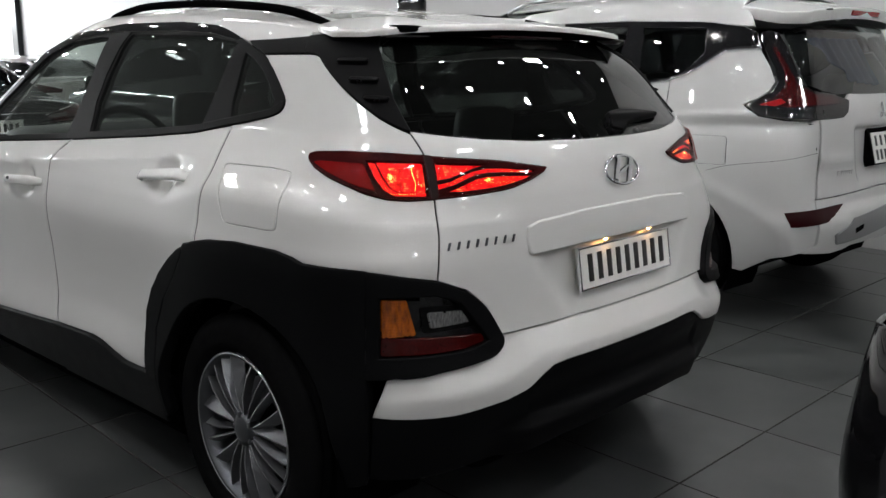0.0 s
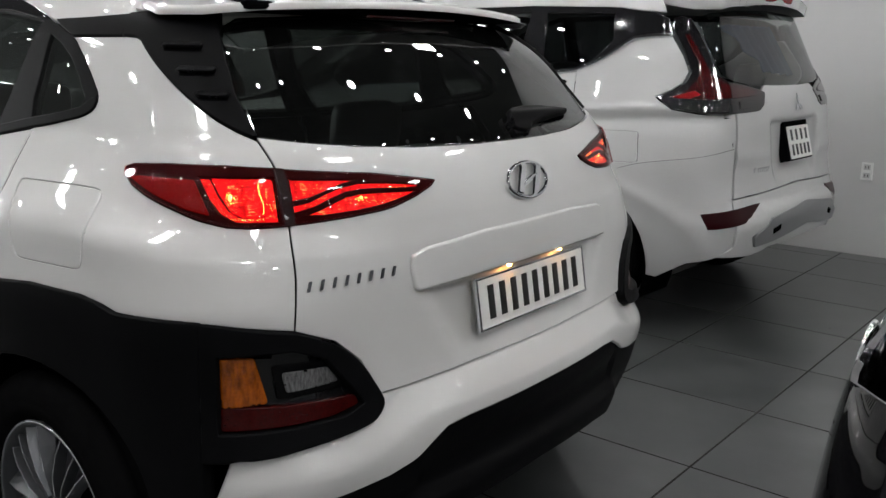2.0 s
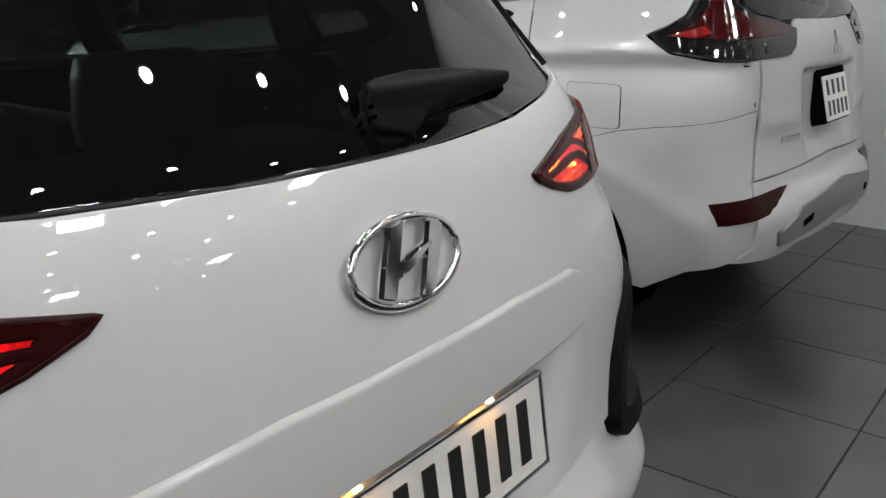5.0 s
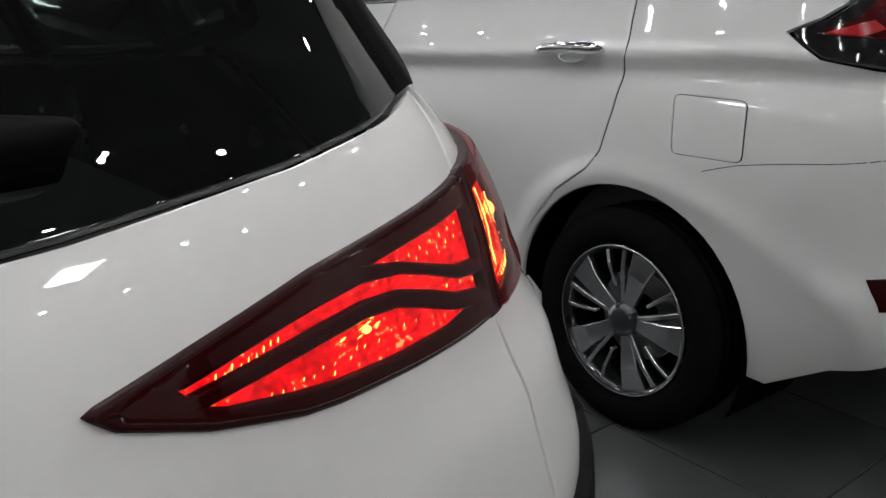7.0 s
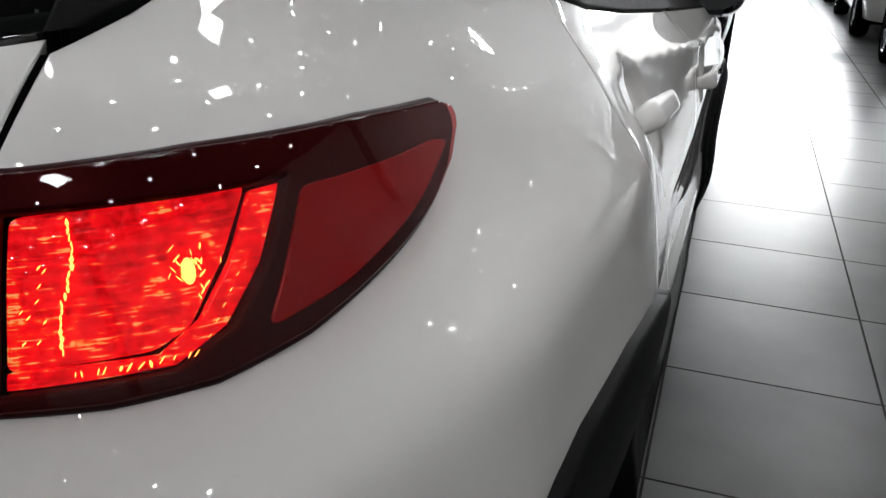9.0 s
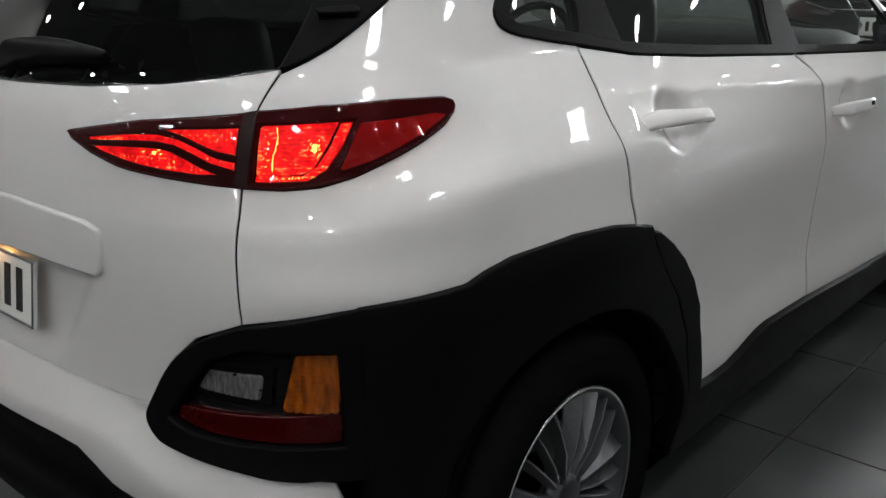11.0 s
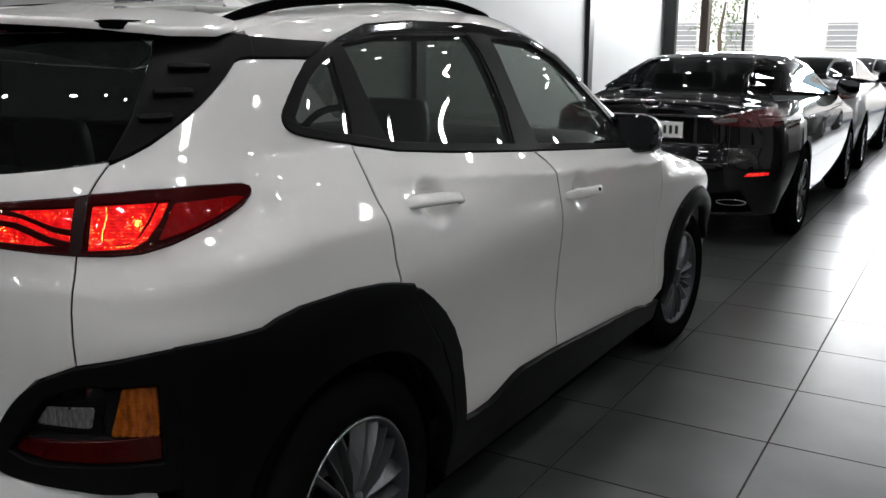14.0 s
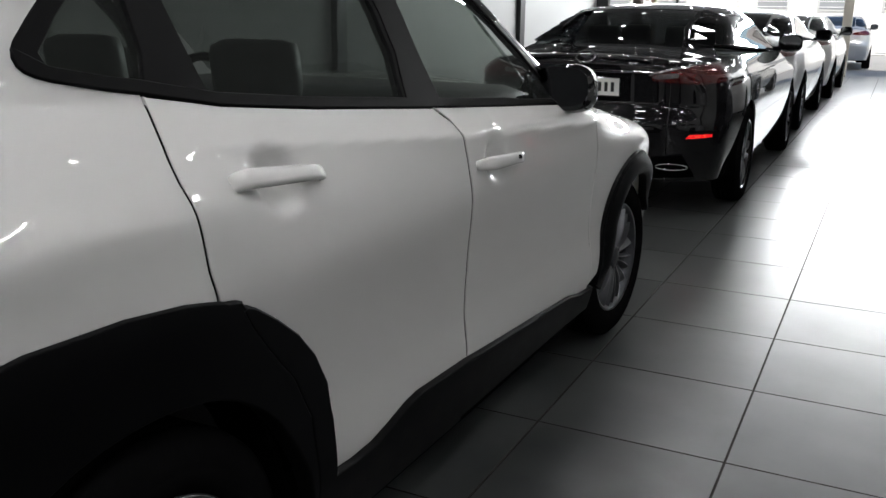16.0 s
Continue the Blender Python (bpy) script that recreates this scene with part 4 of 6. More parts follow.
def flank_relief(p):
    """The shoulder line under the windows, the haunch over the wheel, the handle cups and the hollow of the doors."""
    u, v = p[:, 0], p[:, 1]
    door = step_up((u - 1.20) / 0.045)
    haunch = step_up((u - 0.80 + 0.14 * step_up((1.0 - v) / 0.012)) / 0.022)
    d = v - np.interp(u, [0.74, 1.30, 2.20, 2.90], [1.104, 1.060, 0.985, 0.945])
    ridge = 0.016 * np.where(d > 0, np.clip(1 - d / 0.085, 0, 1), np.exp(-(np.sqrt(d * d + 0.00003) - 0.0055) / 0.030))
    cup = sum(np.exp(-(((u - cu) / 0.060) ** 2 + ((v - cv) / 0.048) ** 2) ** 2) for cu, cv in ((1.315, 1.006), (2.215, 0.922)))
    lip = 0.005 * np.exp(-(((v - 0.862) / 0.03) ** 2)) * step_up((1.12 - u) / 0.02) * step_up((u - 0.60) / 0.02)
    hollow = 0.006 * np.exp(-(((v - 0.63) / 0.13) ** 2)) * step_up((u - 1.35) / 0.1)
    rear = haunch * quarter_facets(u, v) + (1 - haunch) * 0.012 * crest(u, v)
    return lip + (1 - door) * rear + door * (ridge * (1 - cup) - hollow) - 0.015 * cup


tailgate = panel("tailgate", SH, both([GLASS_LOW[0]] + GLASS_LOW[1:] + GAP[1:] + HATCH_LOW[1:]), PAINT_WHITE, suv, step=0.014, shrink=0.0014, lip=0.0012, relief=tailgate_relief,
                 holes=[HATCH_LAMP, [(-u, v) for u, v in HATCH_LAMP]])
quarter = GARNISH_LOW + WIN_TOP[-4:] + WIN_LOW[:6] + GAP_REAR[:-1] + ARCH_TOP[::-1] + GAP[::-1][1:-1]
for mirrored in (False, True):
    cut = [SIDE_LAMP, FUEL] if mirrored else [SIDE_LAMP]
    mesh_part("quarter_panel", skin(SH, quarter, step=0.014, shrink=0.0024, lip=0.0012, holes=cut, relief=flank_relief, mirror=mirrored), PAINT_WHITE, suv)
flap = mesh_part("fuel_flap", skin(SH, FUEL, step=0.018, shrink=0.0026, relief=flank_relief, mirror=True), PAINT_WHITE, suv)
# a black sheet under the flap puts its joint's shade into colour
mesh_part("flap_seal", skin(SH, FUEL, step=0.018, shrink=-0.009, lift=-0.0045, thick=0.004, relief=flank_relief, mirror=True), MATT_BLACK, flap)
# matt black sheets behind the skin put the joints' shade into colour
pair("inner_flank", SH, [(0.60, 1.00), (0.60, 0.78), (0.70, 0.80), (0.82, 0.84), (1.0, 0.83), (1.10, 0.80), (1.20, 0.74), (1.30, 0.66), (1.36, 0.57), (1.37, 0.40), (3.0, 0.36), (3.13, 0.60), (3.13, 0.95), (2.0, 1.06), (1.12, 1.15), (1.05, 1.15), (1.02, 1.0)], MATT_BLACK, suv, step=0.014, lift=-0.0032, thick=0.004, relief=flank_relief)
pair("gap_seal", SH, [(u - 0.011, v) for u, v in GAP] + [(u + 0.011, v) for u, v in GAP[::-1]], MATT_BLACK, suv, "black strip for the seal and shade in the tailgate joint", step=0.012, lift=-0.0035, thick=0.004, lip=0.001,
     relief=lambda p: 0.012 * crest(p[:, 0], p[:, 1]))
panel("inner_tail", SH, both([(0, 1.10), (0.52, 1.10), (0.52, 0.40), (0, 0.40)]), MATT_BLACK, suv, step=0.05, lift=-0.034, thick=0.004)
rear_door = WIN_LOW[6:10] + GAP_MID + [(1.765, 0.431), (1.705, 0.424), (1.622, 0.404), (1.558, 0.391), (1.48, 0.389)] + DOOR_ARCH[::-1] + GAP_REAR[::-1][1:-1]
pair("rear_door", SH, rear_door, PAINT_WHITE, suv, step=0.010, shrink=0.0068, lip=0.0012, relief=flank_relief)
front_door = WIN_LOW[9:] + [(2.993, 1.004), (3.043, 0.948), (3.064, 0.795), (3.064, 0.329), (2.962, 0.335), (2.84, 0.36), (2.536, 0.386)] + GAP_MID[::-1][:-1]
pair("front_door", SH, front_door, PAINT_WHITE, suv, step=0.016, shrink=0.0055, lip=0.0012, relief=flank_relief)
FARCH = 0.428
arc_front = ring_y(SH, FRONT_AXLE, 0.34, FARCH, 24, a0=176, a1=0)
U_END = SH.pivot[0] + 0.6 + (SH.nose_y - SH.pivot[1]) + 0.6 + SH.pivot[0]
fender = [(2.998, 1.004), (3.048, 0.948), (3.069, 0.795), (3.069, 0.345)] + arc_front + [(UF + 0.49, 0.70), (UF + 0.56, 0.86), (UF + 0.2, 0.92), (3.247, 0.973)]
pair("front_wing", SH, fender, PAINT_WHITE, suv, step=0.018, shrink=0.0030, relief=flank_relief)
front_mask = [(UF + 0.495, 0.33), (UF + 0.495, 0.70), (UF + 0.565, 0.86), (U_END, 0.86), (U_END, 0.33)]
pair("front_bumper", SH, front_mask, PAINT_WHITE, suv, step=0.03)
pair("front_apron", SH, [(UF + 0.475, 0.2), (UF + 0.475, 0.325), (U_END, 0.325), (U_END, 0.2)], PLASTIC, suv, step=0.03, lift=0.01)
pair("grille", SH, [(U_END - 0.36, 0.42), (U_END - 0.4, 0.66), (U_END, 0.68), (U_END, 0.42)], MATT_BLACK, suv, step=0.03, lift=0.006)
pair("headlamp", SH, rounded([(UF + 0.50, 0.60), (UF + 0.52, 0.72), (UF + 0.72, 0.70), (UF + 0.72, 0.58)]), LENS, suv, step=0.03, lift=0.01)

# cladding round the wheel arches and along the sills
r_in = ring_y(SH, 0.745, 0.335, 0.385, 28, a0=-8, a1=188)
rear_arch = ARCH_TOP[3:] + [(1.114, 0.84), (1.144, 0.795), (1.205, 0.728), (1.276, 0.651), (1.332, 0.549)] + [(1.337, 0.268)] + r_in + [(0.669, 0.30), (0.670, 0.587), (0.668, 0.849)]
pair("rear_arch_cladding", SH, rear_arch, PLASTIC, suv, step=0.02, lift=0.020, thick=0.036, lip=0.005)
door_clad = [(1.083, 0.851)] + DOOR_ARCH[1:] + SILL[1:8] + [(2.033, 0.422), (2.033, 0.248), (1.342, 0.248), (1.342, 0.549), (1.287, 0.651), (1.21, 0.733), (1.149, 0.801), (1.119, 0.844)]
pair("door_cladding", SH, door_clad, PLASTIC, suv, step=0.02, lift=0.019, thick=0.036, lip=0.005)
f_in = ring_y(SH, FRONT_AXLE, 0.335, 0.352, 28, a0=22, a1=188)
sill_clad = [(2.04, 0.421), (2.536, 0.386), (2.84, 0.36), (2.962, 0.335), (3.059, 0.329), (3.10, 0.329), (3.10, 0.248), (2.04, 0.248)]
pair("sill_cladding", SH, sill_clad, PLASTIC, suv, step=0.02, lift=0.013, thick=0.03, lip=0.005)
front_arch = ring_y(SH, FRONT_AXLE, 0.34, FARCH + 0.002, 30, a0=182, a1=22) + f_in
pair("front_arch_cladding", SH, front_arch, PLASTIC, suv, step=0.016, lift=0.012, thick=0.03, lip=0.005,
     relief=lambda p: 0.026 * np.sin(np.pi * np.clip((FARCH - np.hypot(p[:, 0] - UF, p[:, 1] - 0.34)) / 0.12, 0, 1)) * np.clip((p[:, 1] - np.where(p[:, 0] > UF, 0.48, 0.30)) / 0.2, 0, 1))
pair("sill_underside", SH, [(1.337, 0.245), (3.10, 0.245), (3.10, 0.181), (1.337, 0.181)], MATT_BLACK, suv, step=0.03, lift=-0.01, thick=0.05)

# rear bumper: cladding corner with its lamp cluster, white bumper, black apron
corner_clad = [(0.574, 0.82), (0.652, 0.844), (0.666, 0.848), (0.668, 0.587), (0.6, 0.599), (0.572, 0.608), (0.506, 0.619), (0.492, 0.631), (0.483, 0.652), (0.486, 0.672), (0.505, 0.742), (0.534, 0.789)]
CLUSTER = rounded([(0.652, 0.793), (0.58, 0.794), (0.545, 0.77), (0.515, 0.695), (0.505, 0.661), (0.53, 0.644), (0.654, 0.636)])
def eased(line, first, last):
    """Cut the corners between two places of an outline twice over."""
    for _ in range(2):
        bend = line[first:last]
        soft = [bend[0]]
        for (a, b), (c, d) in zip(bend, bend[1:]):
            soft += [(0.75 * a + 0.25 * c, 0.75 * b + 0.25 * d), (0.25 * a + 0.75 * c, 0.25 * b + 0.75 * d)]
        soft.append(bend[-1])
        line = line[:first] + soft + line[last:]
        last = first + len(soft)
    return line


corner_clad = eased(corner_clad + corner_clad[:1], 4, 13)[:-1]
pair("corner_cladding", SH, corner_clad, PLASTIC, suv, step=0.012, lift=0.018, thick=0.036, lip=0.004, holes=[CLUSTER])
BUMPER_LOW = [(0.662, 0.492), (0.56, 0.497), (0.485, 0.509), (0.455, 0.522), (0.41, 0.548), (0.365, 0.568), (0.3, 0.573), (0, 0.576)]
bumper = [(0, 0.668), (0.244, 0.667), (0.478, 0.662), (0.484, 0.637), (0.503, 0.613), (0.57, 0.601), (0.645, 0.584)] + BUMPER_LOW


def bumper_relief(p):
    """The bumper's upper face leans outwards to a rounded edge, in the middle and at the corners."""
    u, v = np.abs(p[:, 0]), p[:, 1]
    corner = step_up((u - 0.47) / 0.02)
    top, tall = 0.672 - 0.052 * corner - 0.14 * np.clip(u - 0.50, 0, 1), 0.070
    ramp = tall * (1 - bent(1 - (top - v) / tall, 0.06))
    return -0.012 + (0.42 - 0.24 * step_up((u - 0.50) / 0.08)) * np.clip(ramp, 0, 0.08)


panel("rear_bumper", SH, both(bumper), PAINT_WHITE, suv, step=0.012, lift=0.006, thick=0.03, lip=0.005, shrink=0.001,
      relief=bumper_relief)
apron = [(0, 0.572), (0.3, 0.569), (0.365, 0.564), (0.41, 0.544), (0.455, 0.518), (0.485, 0.505), (0.56, 0.493), (0.662, 0.488), (0.664, 0.31), (0.6, 0.312), (0.48, 0.338), (0.3, 0.362), (0, 0.376)]


def apron_relief(p):
    v = p[:, 1]
    u = np.abs(p[:, 0])
    return 0.032 * step_up((0.432 - 0.03 * u - v) / 0.005) * step_up((0.46 - u) / 0.012) - 0.012 * np.exp(-(((v - 0.47) / 0.05) ** 2)) * (u < 0.42)


panel("rear_apron", SH, both(apron), PLASTIC, suv, step=0.016, lift=0.008, thick=0.04, lip=0.006, relief=apron_relief)
for mirrored in (False, True):
    house = mesh_part("rear_fog_lamp", skin(SH, CLUSTER, step=0.012, lift=-0.012, thick=0.02, shrink=-0.002, mirror=mirrored), GLOSS_BLACK, suv, "black housing of the low lamps")
    for nm, line, mt, up in (("indicator_lens", rounded([(0.65, 0.78), (0.618, 0.78), (0.607, 0.696), (0.649, 0.69)]), AMBER, 0.002),
                             ("reversing_lens", rounded([(0.588, 0.745), (0.540, 0.743), (0.530, 0.715), (0.585, 0.711)]), LENS, -0.002),
                             ("reflector", rounded([(0.65, 0.687), (0.512, 0.679), (0.51, 0.663), (0.54, 0.653), (0.651, 0.645)]), RED_REFLECTOR, 0.002)):
        ribs = {"indicator_lens": 0.0075, "reversing_lens": 0.0055}.get(nm)
        cut = (lambda p, w=ribs: 0.0011 * np.sin(2 * np.pi * p[:, 0] / w) + 0.0006 * np.sin(2 * np.pi * p[:, 1] / w)) if ribs else None
        mesh_part(nm, skin(SH, line, step=0.0018 if ribs else 0.01, lift=up, thick=0.01, relief=cut, mirror=mirrored), mt, house)
    frame_line = rounded([(0.598, 0.758), (0.532, 0.756), (0.518, 0.704), (0.595, 0.700)])
    mesh_part("reversing_frame", skin(SH, frame_line, step=0.01, lift=-0.006, thick=0.01, mirror=mirrored), PLASTIC, house)

# tail lamps
LIT = rounded([(0.574, 1.099), (0.64, 1.103), (0.632, 1.071), (0.622, 1.042), (0.612, 1.034), (0.574, 1.032)])
STRIP = [(0.643, 1.099), (0.652, 1.1), (0.644, 1.066), (0.633, 1.04), (0.618, 1.026), (0.574, 1.024), (0.574, 1.03), (0.614, 1.03), (0.626, 1.043), (0.636, 1.069)]
OUTER = rounded([(0.659, 1.095), (0.733, 1.095), (0.748, 1.091), (0.716, 1.07), (0.672, 1.045), (0.646, 1.035)])
TRI = [(0.47, 1.09), (0.555, 1.099), (0.555, 1.058), (0.535, 1.062), (0.515, 1.072), (0.495, 1.082)]
BAND = [(0.345, 1.07), (0.42, 1.079), (0.47, 1.083), (0.495, 1.078), (0.515, 1.068), (0.535, 1.056), (0.555, 1.05), (0.555, 1.036), (0.53, 1.045), (0.51, 1.057), (0.49, 1.067), (0.47, 1.07), (0.42, 1.067), (0.35, 1.063)]
LOWB = [(0.352, 1.058), (0.42, 1.061), (0.47, 1.063), (0.488, 1.06), (0.505, 1.051), (0.525, 1.039), (0.545, 1.03), (0.52, 1.028), (0.48, 1.031), (0.42, 1.041), (0.375, 1.05)]
jit = random.Random(7)


def sparkle(lamp, side, marks, up):
    """Short hot glints in a lens: (u, v, length along u, length along v, thickness)."""
    us = np.array([side * (m[0] + k * m[2]) for m in marks for k in (-0.5, 0.0, 0.5)])
    vs = np.array([m[1] + k * m[3] for m in marks for k in (-0.5, 0.0, 0.5)])
    p = SH.at(us, vs)
    p = p + SH.out(p) * up
    bms = [tube([Vector(q) for q in p[3 * i:3 * i + 3]], [m[4] * 0.4, m[4], m[4] * 0.4], 5) for i, m in enumerate(marks)]
    part("glint", merge(*bms), BULB, lamp, "glowing yellow glints of the lamp's optics")


POCKET = rounded([(0.571, 1.1025), (0.655, 1.1035), (0.647, 1.066), (0.636, 1.037), (0.619, 1.0215), (0.571, 1.0195)], 2, 0.004)
for mirrored in (False, True):
    lamp = mesh_part("side_tail_lamp", skin(SH, SIDE_LAMP, step=0.005, lift=0.008, thick=0.03, shrink=0.001, mirror=mirrored, holes=[POCKET], lip=0.003), RED_DARK, suv, "dark red lamp housing, lit within")
    mesh_part("pocket", skin(SH, POCKET, step=0.01, lift=-0.005, thick=0.004, shrink=-0.002, mirror=mirrored), RED_DARK, lamp)
    for nm, line, mt, up in (("lit_lens", LIT, RED_LIT, 0.001), ("light_strip", STRIP, RED_LIT, 0.002), ("outer_lens", OUTER, RED_LENS, 0.0105)):
        mesh_part(nm, skin(SH, line, step=0.006, lift=up, thick=0.006, lip=0.001, mirror=mirrored), mt, lamp)
    mesh_part("cover", skin(SH, SIDE_LAMP, step=0.01, lift=0.0140, thick=0.006, lip=0.003, shrink=0.0045, mirror=mirrored), RED_SMOKE, lamp, "clear smoked red cover")
    s = -1 if mirrored else 1
    m = seat_on(SH, s * 0.622, 1.068, 0.0025)
    part("bulb", moved(lathe([(-0.004, 0), (-0.003, 0.0022), (0, 0.0036)], 16, "Y", (0, 0, 0)), m @ Matrix.Diagonal((1, 1, 1.9, 1))), BULB, lamp)
    col = [(0.5885 + 0.0016 * math.sin(0.33 * k) + jit.uniform(-0.0004, 0.0004), 1.096 - 0.0032 * k, jit.uniform(-0.0006, 0.0006), 0.0034, jit.uniform(0.0004, 0.0012)) for k in range(19)]
    grid = [(0.580 + jit.uniform(-0.003, 0.004), jit.uniform(1.042, 1.078), 0.001, 0.002, jit.uniform(0.0002, 0.0005)) for k in range(9)]
    blob = [(0.622 + jit.gauss(0, 0.004), 1.068 + jit.gauss(0, 0.007), jit.uniform(-0.002, 0.002), 0.003, jit.uniform(0.0002, 0.0006)) for k in range(26)]
    low = [(0.590 + 0.0031 * k + jit.uniform(-0.001, 0.001), 1.0278 + 0.0010 * (k > 7), jit.uniform(-0.001, 0.002), jit.uniform(0.002, 0.0036), jit.uniform(0.0003, 0.0010 if 3 < k < 8 else 0.0004)) for k in range(12)]
    edge = [(0.628 + 0.0022 * k, 1.036 + 0.0066 * k, 0.001, 0.002, jit.uniform(0.0001, 0.0003)) for k in range(5)]
    sparkle(lamp, s, col + grid + blob, 0.0025)
    sparkle(lamp, s, low + edge, 0.0035)
    lamp = mesh_part("tailgate_lamp", skin(SH, HATCH_LAMP, step=0.005, lift=0.007, thick=0.018, shrink=0.001, lip=0.003, holes=[TRI, BAND, LOWB], mirror=mirrored), RED_DARK, suv, "dark red lamp housing, lit within")
    for line in (TRI, BAND, LOWB):
        mesh_part("lit_lens", skin(SH, line, step=0.006, lift=-0.0005, thick=0.006, lip=0.001, shrink=-0.0015, mirror=mirrored), RED_CELLS, lamp)
    mesh_part("cover", skin(SH, HATCH_LAMP, step=0.01, lift=0.0105, thick=0.005, lip=0.003, shrink=0.0045, mirror=mirrored), RED_SMOKE, lamp, "clear smoked red cover")
    m = seat_on(SH, s * 0.470, 1.055, 0.0005)
    part("bulb", moved(lathe([(-0.004, 0), (-0.003, 0.0018), (0, 0.0030)], 16, "Y"), m), BULB, lamp)
    rows = [(0.552 - 0.0042 * k, 1.0455 + 0.0016 * min(k, 15) - 0.00005 * k * k, 0.0010, 0.0026, jit.uniform(0.0001, 0.0004)) for k in range(0, 44, 3)]
    rows += [(0.500 - 0.0040 * k, 1.0440 + 0.0007 * (k % 5), 0.001, 0.0018, jit.uniform(0.0001, 0.0004)) for k in range(0, 30, 2)]
    rows += [(0.547 - 0.0042 * k, 1.0890 - 0.0005 * k - 0.008 * (k % 2) * (1 - k / 20), 0.0004, 0.0028, jit.uniform(0.0001, 0.0003)) for k in range(14)]
    rows += [(0.372 + 0.0055 * k, 1.0660 + 0.0006 * k + jit.uniform(-0.0015, 0.0015), 0.0012, 0.0030, jit.uniform(0.0003, 0.0005)) for k in range(9)]
    rows += [(0.470 + jit.gauss(0, 0.004), 1.055 + jit.gauss(0, 0.003), 0.003, 0.001, jit.uniform(0.0003, 0.0008)) for k in range(9)]
    sparkle(lamp, s, rows, 0.0)

pair("lamp_joint", SH, [(0.5575, 1.1165), (0.5715, 1.1195), (0.5690, 1.0125), (0.5555, 1.0140)], RED_JOINT, suv, "dark red joint between the two lamp halves", step=0.01, lift=0.0068, thick=0.012, lip=0.001)

# glass and its surrounds
REAR_GLASS = [(0, 1.415), (0.3, 1.42), (0.5, 1.408), (0.545, 1.393), (0.572, 1.362), (0.583, 1.305), (0.586, 1.254), (0.583, 1.202), (0.575, 1.181), (0.519, 1.168), (0.457, 1.157), (0.315, 1.148), (0.13, 1.143), (0, 1.143)]
panel("rear_window", SH, both(REAR_GLASS), TINT_DARK, suv, "dark tinted rear window", step=0.025, lift=-0.004, thick=0.004)
garnish = [(0.578, 1.175), (0.59, 1.254), (0.588, 1.326), (0.575, 1.377), (0.55, 1.403), (0.52, 1.42), (0.6, 1.417), (0.819, 1.41), (0.819, 1.367), (0.801, 1.367), (0.772, 1.365), (0.752, 1.359), (0.617, 1.207), (0.597, 1.189)]
pair("pillar_trim", SH, garnish, PLASTIC, suv, step=0.015, lift=0.006, thick=0.03, lip=0.004)
for mirrored in (False, True):
    for v, u0, u1 in ((1.335, 0.62, 0.69), (1.288, 0.61, 0.665), (1.242, 0.60, 0.64)):
        mesh_part("vent_slot", skin(SH, [(u0, v), (u1, v + 0.002), (u1, v - 0.002), (u0, v - 0.003)], step=0.01, lift=0.0068, thick=0.006, lip=0.001, mirror=mirrored), MATT_BLACK, suv)
        mesh_part("vent_fin", skin(SH, [(u0 - 0.004, v + 0.010), (u1 - 0.004, v + 0.013), (u1, v + 0.004), (u0, v + 0.002)], step=0.006, lift=0.010, thick=0.008, lip=0.003, mirror=mirrored,
                                   relief=lambda p, z=v: 0.008 * np.clip((z + 0.013 - p[:, 1]) / 0.011, 0, 1)), PLASTIC, suv)
pair("roof_side_trim", SH, [(0.825, 1.409), (1.165, 1.4), (1.07, 1.367), (0.825, 1.367)], PLASTIC, suv, step=0.015, lift=0.004, thick=0.03, lip=0.003)
Q_GLASS = rounded([(0.926, 1.236), (0.940, 1.213), (1.128, 1.184), (1.148, 1.229), (1.160, 1.372), (1.105, 1.352), (0.987, 1.285)])
R_GLASS = [(1.258, 1.160), (1.54, 1.127), (1.886, 1.099), (1.921, 1.203), (1.911, 1.306), (1.868, 1.430), (1.40, 1.422), (1.215, 1.400), (1.235, 1.306), (1.247, 1.23)]
F_GLASS = [(2.058, 1.089), (2.434, 1.06), (2.779, 1.036), (2.81, 1.06), (2.698, 1.183), (2.576, 1.275), (2.434, 1.358), (2.272, 1.408), (2.079, 1.425), (2.008, 1.424), (2.038, 1.285)]
pair("window_surround", SH, WIN_LOW + WIN_TOP[1:], PLASTIC, suv, step=0.025, lift=0.002, thick=0.02, holes=[Q_GLASS, R_GLASS, F_GLASS])
pair("window_belt_trim", SH, WIN_LOW + [(u, v + 0.017) for u, v in WIN_LOW[::-1][1:-5]], PLASTIC, suv, step=0.02, lift=0.006, thick=0.01)
for nm, line in (("quarter_window", Q_GLASS), ("rear_door_window", R_GLASS), ("front_door_window", F_GLASS)):
    pair(nm, SH, line, TINT_FRONT if nm == "front_door_window" else TINT, suv, "tinted side window", step=0.03, lift=-0.004, thick=0.004, shrink=-0.003)
pair("door_pillar_trim", SH, [(1.896, 1.091), (2.048, 1.083), (2.028, 1.285), (1.998, 1.434), (1.876, 1.434), (1.931, 1.295), (1.937, 1.203)], PLASTIC, suv, step=0.025, lift=0.005)
pair("rain_visor", SH, [(2.637, 1.28), (2.485, 1.372), (2.282, 1.438), (1.985, 1.466), (1.59, 1.463), (1.376, 1.447), (1.29, 1.428), (1.20, 1.405), (1.24, 1.405), (1.378, 1.425), (1.60, 1.436), (1.977, 1.439), (2.251, 1.415), (2.434, 1.360), (2.576, 1.272)],
     GLOSS_BLACK, suv, "smoked plastic rain visor", step=0.02, lift=0.006, thick=0.006, lip=0.002)

